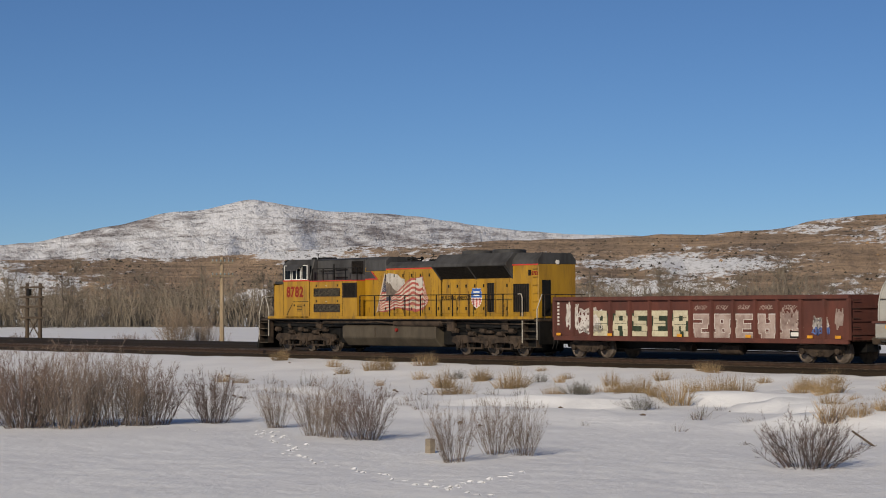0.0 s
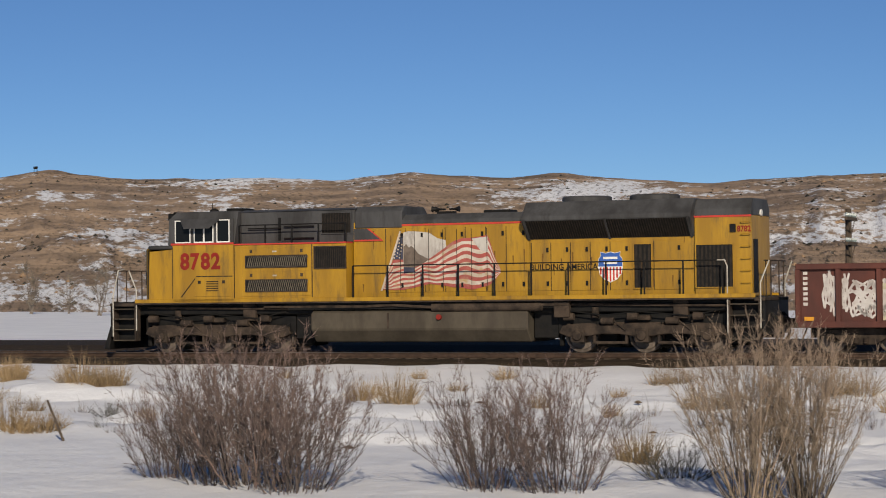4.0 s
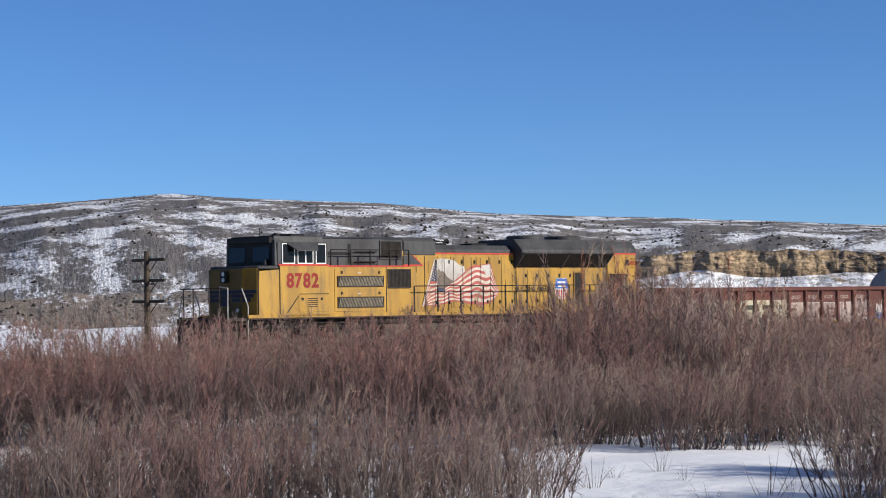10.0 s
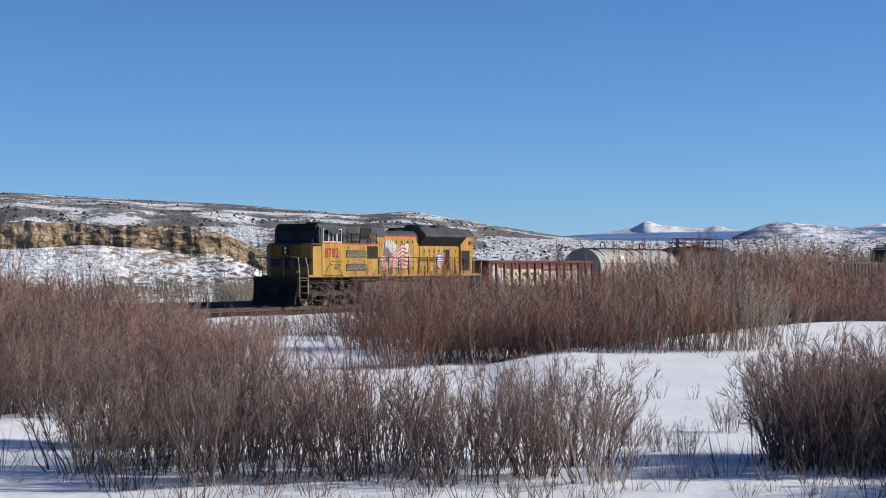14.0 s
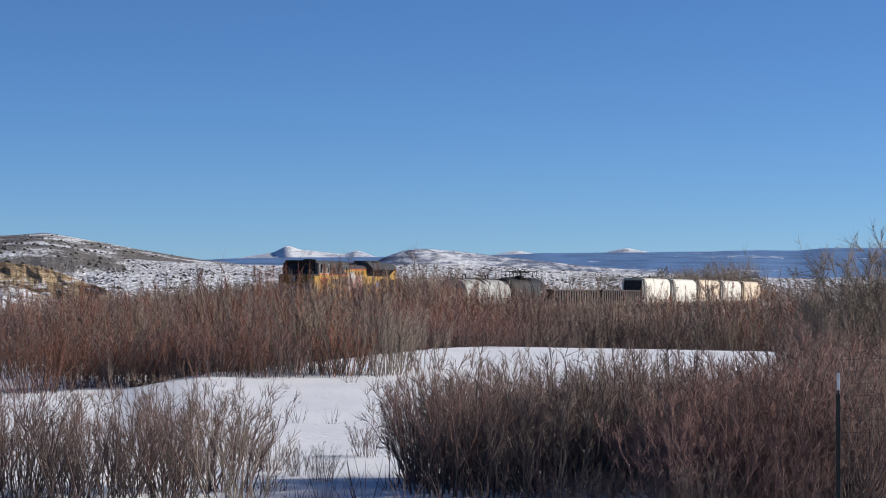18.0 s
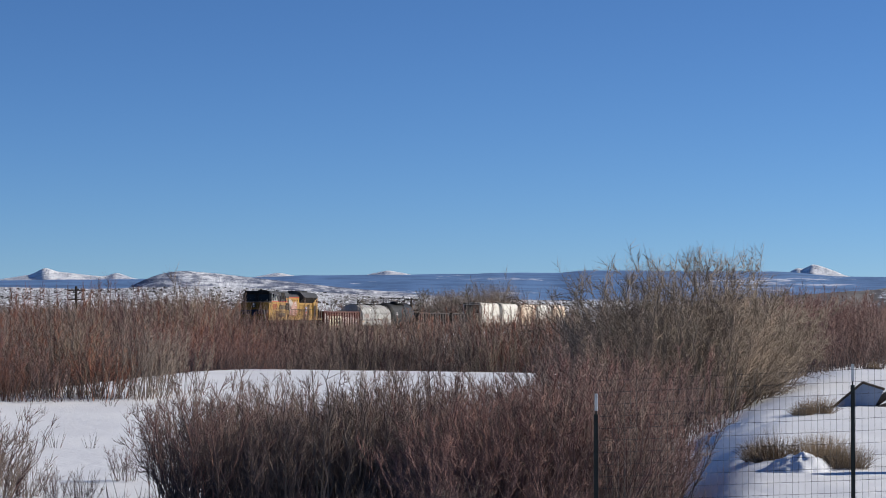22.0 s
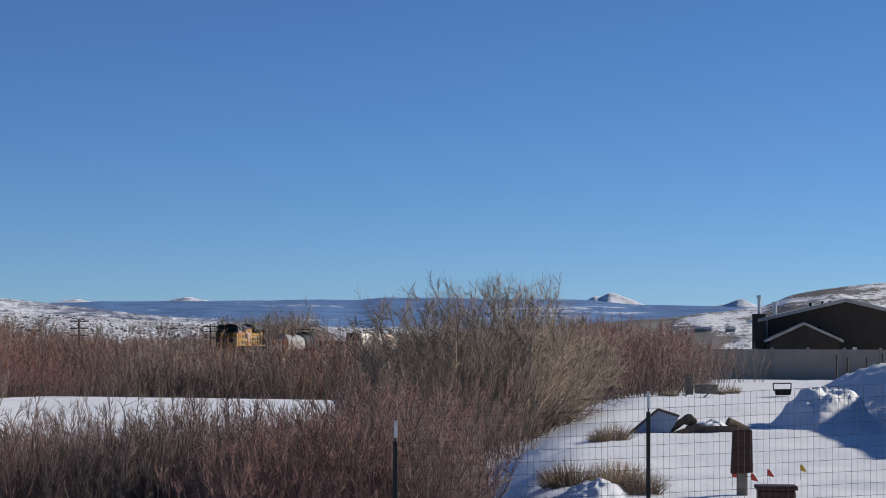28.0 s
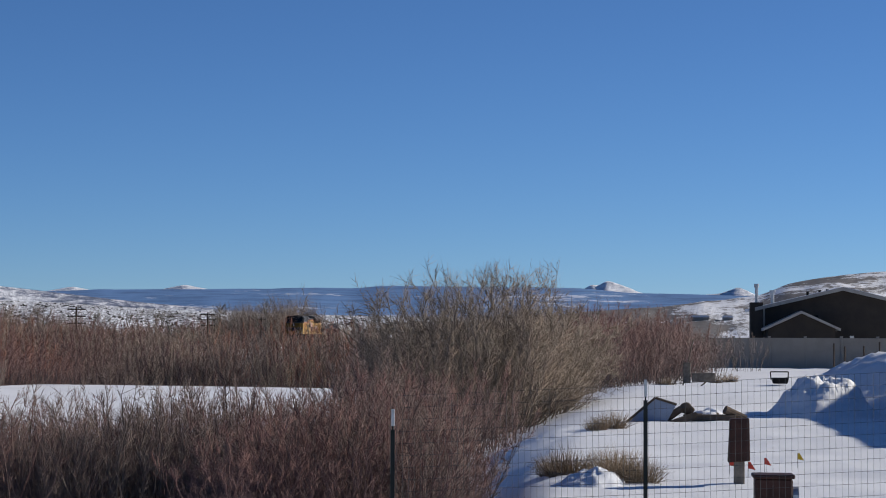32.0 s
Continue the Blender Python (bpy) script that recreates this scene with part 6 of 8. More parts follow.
    for s in (-1, 1):
        part("windshield", prism(B(), [(-0.53, 3.72), (-0.50, 4.26), (-0.52, 4.26), (-0.555, 3.72)], "y", min(s * 0.25, s * 1.22), max(s * 0.25, s * 1.22)), M_GLASS, loco)
        part("nose_light", rod(B(), (-1.64, s * 0.75, 1.95), (-1.6, s * 0.75, 1.95), 0.07, 0.07, 12), M_WHITE, loco)
    part("number_board", box(B(), -0.60, -0.42, -1.3, 1.3, 4.38, 4.62), M_BLACK, loco, "", 0.02)
    part("roof_antenna", box(B(), 1.1, 1.75, -0.4, 0.4, 4.66, 4.78), M_BLACK, loco, "", 0.03)
    part("roof_dome", lathe(B(), [(4.66, 0.16), (4.74, 0.15), (4.8, 0.05)], "z", (0.55, -0.2, 0), 12), M_BLACK, loco)
    part("roof_whip", rod(B(), (0.2, 0.3, 4.66), (0.2, 0.3, 5.0), 0.012), M_BLACK, loco)
    # electrical cabinet behind the cab
    part("inverter_cabinet", box(B(), 1.98, 6.02, -1.5, 1.5, 1.68, 3.52), M_YELLOW, loco, "yellow cabinet with filter vents", 0.01)
    part("cabinet_deck", box(B(), 1.98, 6.02, -1.53, 1.53, 3.52, 3.565), M_RED, loco)
    part("upper_cabinet", box(B(), 1.98, 6.1, -1.0, 1.0, 3.56, 4.60), M_GREY, loco, "grey upper cabinet", 0.02)
    part("upper_cabinet_roof", prism(B(), [(-1.02, 4.6), (-0.7, 4.68), (0.7, 4.68), (1.02, 4.6)], "x", 1.98, 6.1), M_GREY, loco)
    for side in (-1,):
        y = side * 1.5
        for z0, z1 in ((2.02, 2.36), (2.80, 3.14)):
            part("vent_panel", box(B(), 2.28, 4.78, y - 0.018, y + 0.01, z0 - 0.17, z1 + 0.30), M_YELLOW, loco, "", 0.006)
            grille(loco, "filter_vent", 2.44, 4.62, y - 0.02, z0, z1, 30, M_SILVER, M_GRIME, 0.09)
            for x in (2.62, 4.45):
                part("panel_latch", box(B(), x - 0.04, x + 0.04, y - 0.045, y - 0.018, z1 + 0.12, z1 + 0.22), M_GRIME, loco)
            part("notice", box(B(), 3.4, 3.55, y - 0.024, y - 0.019, z1 + 0.13, z1 + 0.18), M_DUSTY, loco)
        grille(loco, "blower_grille", 4.92, 6.0, y - 0.008, 2.74, 3.40, 16, M_DARK_GRILLE, M_GRIME)
        grille(loco, "upper_grille", 4.95, 5.98, -1.01, 3.86, 4.5, 18, M_DARK_GRILLE, M_GREY)
        part("cabinet_seam", box(B(), 1.965, 2.0, y - 0.012, y + 0.004, 1.8, 3.52), M_BLACK, loco)
        part("cabinet_seam", box(B(), 4.80, 4.83, y - 0.012, y + 0.004, 1.8, 3.5), M_GRIME, loco)
        part("upper_door", box(B(), 3.5, 4.8, -1.018, -0.99, 3.62, 4.4), M_GREY, loco, "", 0.01)
        part("upper_opening", box(B(), 3.36, 3.46, -1.016, -0.99, 3.66, 4.4), M_BLACK, loco)
    railing(loco, 2.15, 6.0, -1.46, 3.56, 4.16, 0.96, M_BLACK)
    for x0, x1, z in ((2.3, 3.5, 4.06), (3.62, 4.7, 4.1), (3.62, 4.7, 3.72)):
        part("grab_rail", rod(B(), (x0, -1.1, z), (x1, -1.1, z), 0.022), M_BLACK, loco)
    # long hood
    hy = 1.0
    part("hood", box(B(), 6.05, 12.2, -hy, hy, 1.68, 4.18), M_YELLOW, loco, "yellow engine hood", 0.02)
    part("hood_roof", prism(B(), [(-hy - 0.01, 4.08), (-hy - 0.01, 4.2), (-0.75, 4.40), (0.75, 4.40), (hy + 0.01, 4.2), (hy + 0.01, 4.08)], "x", 7.75, 12.0), M_GREY, loco, "grey hood roof", 0.02)
    part("hood_stripe", box(B(), 7.75, 12.0, -hy - 0.016, -hy - 0.002, 4.03, 4.085), M_RED, loco)
    part("blower_box", prism(B(), [(-1.03, 3.98), (-1.03, 4.5), (-0.8, 4.68), (0.8, 4.68), (1.03, 4.5), (1.03, 3.98)], "x", 6.12, 7.78), M_GREY, loco, "grey dynamic brake box", 0.03)
    part("stripe_end", prism(B(), [(6.1, 3.62), (7.05, 3.62), (6.55, 3.97), (6.1, 3.97)], "y", -1.036, -1.0), M_GREY, loco)
    part("stripe_tip", prism(B(), [(6.1, 3.57), (7.12, 3.57), (6.62, 3.97), (6.56, 3.97), (7.02, 3.62), (6.1, 3.62)], "y", -1.04, -1.0), M_RED, loco)
    hood_doors(loco, 7.2, 12.0, 7, -hy, 1.92, 3.95)
    build_flag(loco, -hy - 0.03)
    horn = part("air_horn", box(B(), 8.6, 9.2, -0.1, 0.1, 4.42, 4.5), M_BLACK, loco, "cluster of black air horns")
    for k, (dx, dy) in enumerate(((-0.4, -0.14), (0.4, 0.0), (-0.42, 0.14))):
        part("horn_bell", lathe(B(), [(0, 0.03), (0.2, 0.04), (0.34, 0.1)] if dx > 0 else [(-0.34, 0.1), (-0.2, 0.04), (0, 0.03)], "x", (8.9 + (0.1 if dx > 0 else -0.1), dy, 4.57), 12), M_BLACK, horn)
    part("exhaust_outlet", box(B(), 10.3, 11.2, -0.35, 0.35, 4.38, 4.50), M_BLACK, loco, "", 0.03)
    # radiator section
    part("radiator_hood", box(B(), 12.05, 17.45, -hy, hy, 1.68, 3.6), M_YELLOW, loco, "", 0.02)
    rad = [(-1.0, 3.5), (-1.52, 4.08), (-1.52, 4.2), (-1.05, 4.66), (1.05, 4.66), (1.52, 4.2), (1.52, 4.08), (1.0, 3.5)]
    part("radiator", prism(B(), rad, "x", 12.0, 17.4), M_GREY, loco, "flared grey radiator housing", 0.02)
    bm = B()
    for i in range(64):
        x = 12.22 + i * 0.0782
        for (ya, za), (yb, zb) in (((-1.035, 3.52), (-1.53, 4.06)),):
            v = [bm.verts.new(p) for p in ((x, ya - 0.012, za), (x + 0.045, ya - 0.03, za), (x + 0.045, yb - 0.03, zb), (x, yb - 0.012, zb))]
            bm.faces.new(v)
    back = B()
    v = [back.verts.new(p) for p in ((12.15, -1.03, 3.52), (17.28, -1.03, 3.52), (17.28, -1.525, 4.06), (12.15, -1.525, 4.06))]
    back.faces.new(v)
    intake = part("radiator_intake", back, M_BLACK, loco, "long black radiator grille")
    tagged(part("louvre_panel", bm, M_DARK_GRILLE, intake), kind="stuff")
    for x in (12.1, 14.72, 17.3):
        part("intake_frame", prism(B(), [(-1.0, 3.48), (-1.56, 4.1), (-1.6, 4.1), (-1.04, 3.48)], "x", x - 0.03, x + 0.03), M_GREY, intake)
    for x in (13.65, 15.85):
        fan = part("radiator_fan", lathe(B(), [(4.64, 0.78), (4.80, 0.78), (4.84, 0.72), (4.80, 0.66)], "z", (x, 0, 0), 28), M_GREY, loco, "round roof fan", 0, True)
        part("fan_grid", box(B(), x - 0.6, x + 0.6, -0.02, 0.02, 4.8, 4.83), M_BLACK, fan)
    hood_doors(loco, 12.15, 15.35, 5, -hy, 1.92, 3.40)
    hood_doors(loco, 16.1, 17.0, 1, -hy, 1.92, 3.40)
    grille(loco, "screen_door", 15.48, 16.02, -hy - 0.01, 1.98, 3.30, 4, M_DARK_GRILLE, M_YELLOW)
    build_shield(loco, 14.72, -hy - 0.022, 2.62)
    lettering("slogan", "BUILDING AMERICA", 0.26, M_BLACK, loco, (12.12, -hy - 0.022, 2.56), 2.2, 0.004)
    for k in range(26):
        x = 6.4 + 10.9 * ((k * 0.618) % 1.0)
        z = 1.95 + 1.5 * ((k * 0.377) % 1.0)
        h = 0.25 + 0.5 * ((k * 0.283) % 1.0)
        part("rust_run", prism(B(), [(x - 0.022, z + h), (x + 0.022, z + h), (x + 0.008, z), (x - 0.008, z)], "y", -hy - 0.0195, -hy - 0.017), M_RUST_RUN, loco)
    # rear hood
    part("rear_hood", box(B(), 17.4, 19.15, -1.12, 1.12, 1.68, 4.12), M_YELLOW, loco, "yellow rear hood", 0.03)
    part("rear_roof", prism(B(), [(-1.14, 4.1), (-1.14, 4.3), (-0.85, 4.62), (0.85, 4.62), (1.14, 4.3), (1.14, 4.1)], "x", 17.4, 19.15), M_GREY, loco, "", 0.02)
    part("rear_stripe", box(B(), 17.4, 19.15, -1.136, -1.12, 4.06, 4.12), M_RED, loco)
    grille(loco, "air_intake", 17.46, 18.58, -1.125, 1.98, 3.24, 9, M_DARK_GRILLE, M_YELLOW)
    lettering("rear_number", "8782", 0.24, M_RED_DARK, loco, (18.72, -1.13, 3.62), 0.42, 0.006)
    part("class_light", box(B(), 18.5, 18.68, -1.15, -1.11, 3.6, 3.85), M_BLACK, loco)
    for i in range(6):
        z = 2.1 + i * 0.36
        part("grab_iron", pipe(B(), [(18.85, -1.13, z), (18.85, -1.2, z), (19.12, -1.2, z), (19.12, -1.13, z)], 0.014), M_YELLOW, loco)
    part("rear_door", box(B(), 19.14, 19.17, -0.9, -0.4, 1.8, 3.4), M_BLACK, loco)
    part("rear_headlight", rod(B(), (19.15, 0, 4.2), (19.2, 0, 4.2), 0.1, 0.1, 14), M_WHITE, loco)
    # walkway rails, steps, ends
    railing(loco, 6.25, 18.35, -1.47, 1.68, 2.78, 1.21, M_BLACK)
    railing(loco, 6.25, 18.35, 1.47, 1.68, 2.78, 1.21, M_GRIME)
    for side in (-1, 1):
        for x0, x1 in ((-2.6, -1.78), (18.55, 19.45)):
            steps(loco, x0, x1, side)
        y = side * 1.5
        for pts in ([(-2.62, y, 0.55), (-2.62, y, 1.9), (-2.5, y * 0.9, 2.75), (-2.55, y * 0.6, 2.8)], [(-1.72, y, 0.75), (-1.72, y, 2.1), (-2.0, y, 2.75)],
                    [(18.5, y, 0.6), (18.5, y, 2.6), (18.42, y, 2.78), (18.2, y, 2.78)], [(19.5, y, 0.75), (19.5, y, 2.1), (19.75, y * 0.95, 2.75)]):
            part("grab_rail", pipe(B(), pts, 0.023), M_DUSTY, loco, "pale grab rail beside the steps")
    for x0, x1, s in ((-2.75, -1.7, -1), (19.3, 19.62, 1)):
        part("end_platform", box(B(), x0, x1, -1.5, 1.5, 1.55, 1.66), M_GRIME, loco, "", 0.02)
        xe = x0 if s < 0 else x1
        part("end_plate", box(B(), min(xe, xe - s * 0.08), max(xe, xe - s * 0.08), -1.45, 1.45, 0.55, 1.55), M_BLACK, loco)
        part("draft_gear", box(B(), min(xe, xe + s * 0.25), max(xe, xe + s * 0.25), -0.25, 0.25, 0.7, 1.1), M_GRIME, loco, "", 0.03)
        part("coupler", box(B(), min(xe + s * 0.2, xe + s * 0.62), max(xe + s * 0.2, xe + s * 0.62), -0.14, 0.14, 0.72, 1.02), M_GRIME, loco, "", 0.05)
        for yy in (-1.1, -0.5, 0.5, 1.1):
            part("end_post", rod(B(), (xe - s * 0.05, yy, 1.66), (xe - s * 0.05, yy, 2.75), 0.02), M_GRIME, loco)
        part("end_rail", rod(B(), (xe - s * 0.05, -1.3, 2.75), (xe - s * 0.05, 1.3, 2.75), 0.02), M_GRIME, loco)
        for yy in (-0.8, -0.6, 0.6, 0.8):
            part("air_hose", pipe(B(), [(xe, yy, 1.2), (xe + s * 0.18, yy, 1.0), (xe + s * 0.22, yy, 0.6), (xe + s * 0.12, yy, 0.35)], 0.025), M_BLACK, loco)
    part("plow", prism(B(), [(-2.85, 0.12), (-3.05, 0.14), (-2.8, 0.9), (-2.72, 0.9)], "y", -1.4, 1.4), M_BLACK, loco, "black snow plough", 0.02)
    return loco


LOCO = build_locomotive()


# ---- freight cars ----
M_OXIDE = plain("brown_red_car_paint", (0.115, 0.040, 0.030), (0.075, 0.030, 0.025), 0.9, 0.75, 0, 0.1, (0.05, 0.03, 0.025), 0.5, (1, 1, 0.4))
M_CREAM = plain("cream_spray_paint", (0.50, 0.46, 0.33), (0.38, 0.34, 0.24), 2.5, 0.6, 0, 0.05, (0.18, 0.13, 0.09), 0.5)
M_SPRAY_WHITE = plain("white_spray_paint", (0.56, 0.53, 0.50), (0.42, 0.37, 0.34), 3.0, 0.6)
M_SPRAY_PINK = plain("pink_grey_spray_paint", (0.36, 0.29, 0.26), (0.22, 0.155, 0.135), 2.0, 0.6)
M_SPRAY_BLUE = plain("blue_spray_paint", (0.10, 0.16, 0.38), (0.08, 0.11, 0.25), 3.0, 0.6)
M_DARK_GREEN = plain("dark_green_spray_paint", (0.035, 0.05, 0.03), (0.02, 0.03, 0.02), 3.0, 0.6)
M_ORANGE = plain("orange_reflector_patch", (0.62, 0.28, 0.02), (0.5, 0.22, 0.02), 4, 0.4)
M_COIL = plain("dusty_pale_grey_hood", (0.36, 0.355, 0.33), (0.26, 0.255, 0.235), 0.7, 0.55, 0.0, 0.05, (0.19, 0.155, 0.125), 0.5, (0.4, 1, 1))
M_CAR_BLACK = plain("faded_black_tank_paint", (0.026, 0.026, 0.026), (0.016, 0.016, 0.016), 0.8, 0.6, 0, 0.05, (0.09, 0.085, 0.08), 0.5)
M_HOPPER = plain("dusty_off_white_paint", (0.62, 0.60, 0.54), (0.50, 0.47, 0.41), 0.6, 0.55, 0, 0.05, (0.33, 0.26, 0.19), 0.5, (1, 1, 0.35))
M_HOPPER_TAN = plain("rust_stained_cream_paint", (0.62, 0.52, 0.40), (0.50, 0.39, 0.28), 0.6, 0.55, 0, 0.05, (0.34, 0.2, 0.11), 0.6, (1, 1, 0.35))
M_RIB_GREY = plain("sooty_dark_car_paint", (0.06, 0.05, 0.045), (0.035, 0.03, 0.028), 1.2, 0.7, 0, 0.1, (0.1, 0.06, 0.045), 0.5)


def bogie(parent, centre):
    """A two-axle freight truck with a cast side frame on each side."""
    bol = part("bolster", box(B(), centre - 0.2, centre + 0.2, -1.05, 1.05, 0.42, 0.72), M_GRIME, parent, "grimy cast-steel truck", 0.02)
    o = [(-1.22, 0.50), (-1.2, 0.68), (-0.7, 0.70), (-0.38, 0.74), (0.38, 0.74), (0.7, 0.70), (1.2, 0.68), (1.22, 0.50), (0.86, 0.52), (0.42, 0.24), (-0.42, 0.24), (-0.86, 0.52)]
    for side in (-1, 1):
        part("side_frame", prism(B(), [(centre + a, b) for a, b in o], "y", side * 0.99 - 0.07, side * 0.99 + 0.07), M_GRIME, bol, "", 0.02)
        for s in (-0.14, 0.14):
            part("spring", lathe(B(), [(0.28 + i * 0.03, 0.085 if i % 2 else 0.065) for i in range(7)], "z", (centre + s, side * 1.07, 0), 10), M_GRIME, bol, "", 0, True)
        for a in (-0.89, 0.89):
            bm = lathe(B(), [(-0.07, 0.42), (-0.055, 0.485), (-0.03, 0.465), (0.065, 0.45), (0.07, 0.39), (0.03, 0.35), (0.03, 0.15), (0.07, 0.13), (0.07, 0.02)], "y", (0, 0, 0), 24)
            w = part("wheel", bm, M_STEEL, parent, "", 0, True)
            w.matrix_basis = pose(centre + a, side * 0.74, 0.458, 0, 0, 0 if side > 0 else 180)
            part("bearing", lathe(B(), [(-0.06, 0.13), (0.08, 0.13), (0.1, 0.08)] if side > 0 else [(-0.1, 0.08), (-0.08, 0.13), (0.06, 0.13)], "y", (centre + a, side * 1.05, 0.46), 12), M_GRIME, bol)
    for a in (-0.89, 0.89):
        part("axle", rod(B(), (centre + a, -0.7, 0.458), (centre + a, 0.7, 0.458), 0.085, 0.085, 10), M_BLACK, parent)
    return bol


def underframe(car, length, z, draft=True):
    part("centre_sill", box(B(), 0.1, length - 0.1, -0.3, 0.3, z - 0.42, z - 0.02), M_BLACK, car)
    for x, s in ((0.0, -1), (length, 1)):
        part("coupler", box(B(), min(x, x + s * 0.6), max(x, x + s * 0.6), -0.14, 0.14, 0.72, 1.02), M_GRIME, car, "", 0.04)
        part("air_hose", pipe(B(), [(x, 0.5, 0.9), (x + s * 0.2, 0.5, 0.7), (x + s * 0.3, 0.4, 0.4)], 0.025), M_BLACK, car)
    part("brake_cylinder", rod(B(), (length * 0.42, -0.6, z - 0.35), (length * 0.42 + 0.7, -0.6, z - 0.35), 0.16, 0.16, 12), M_GRIME, car)
    part("brake_reservoir", lathe(B(), [(length * 0.56, 0.05), (length * 0.56 + 0.05, 0.22), (length * 0.56 + 1.2, 0.22), (length * 0.56 + 1.25, 0.05)], "x", (0, -0.7, z - 0.38), 14), M_GRIME, car, "", 0, True)
    part("brake_rod", rod(B(), (2.6, -0.5, z - 0.45), (length - 2.6, -0.5, z - 0.45), 0.025), M_GRIME, car)


# rows from top to bottom: stretches of four cells
GLYPHS = ((((0, 3.6),), ((0.3, 1.6), (2.4, 3.6)), ((0, 3.4),), ((0.3, 1.6), (2.4, 3.8)), ((0, 3.8),)),
          (((0.6, 3.4),), ((0.2, 1.5), (2.5, 3.8)), ((0.1, 3.9),), ((0, 1.4), (2.6, 4)), ((0, 1.5), (2.5, 4))),
          (((0.4, 4),), ((0.1, 1.7),), ((0.3, 3.6),), ((2.2, 3.9),), ((0, 3.7),)),
          (((0, 4),), ((0.2, 1.6),), ((0.1, 3.2),), ((0.2, 1.6),), ((0, 4),)),
          (((0, 3.6),), ((0.2, 1.6), (2.5, 3.9)), ((0.1, 3.5),), ((0.2, 1.6), (2.1, 3.2)), ((0, 1.7), (2.6, 4))))


def scrawl(parent, name, x, z, w, h, y, material, seed, loops=7, t=0.045):
    """Illegible looping strokes of spray paint."""
    g = random.Random(seed)
    bm = B()
    pts = []
    n = loops * 4
    for i in range(n + 1):
        u = i / n
        pts.append((x + w * u + 0.12 * w * math.sin(i * 2.1 + seed), z + h * (0.5 + 0.48 * math.sin(i * 1.75 + seed) * g.uniform(0.5, 1.0))))
    for (xa, za), (xb, zb) in zip(pts, pts[1:]):
        d = Vector((xb - xa, zb - za)).normalized() * t
        bm.faces.new([bm.verts.new(p) for p in ((xa - d.y * 0.5, y, za + d.x * 0.5), (xa + d.y * 0.5, y, za - d.x * 0.5), (xb + d.y * 0.5, y, zb - d.x * 0.5), (xb - d.y * 0.5, y, zb + d.x * 0.5))])
    return tagged(part(name, bm, material, parent), kind="stuff")


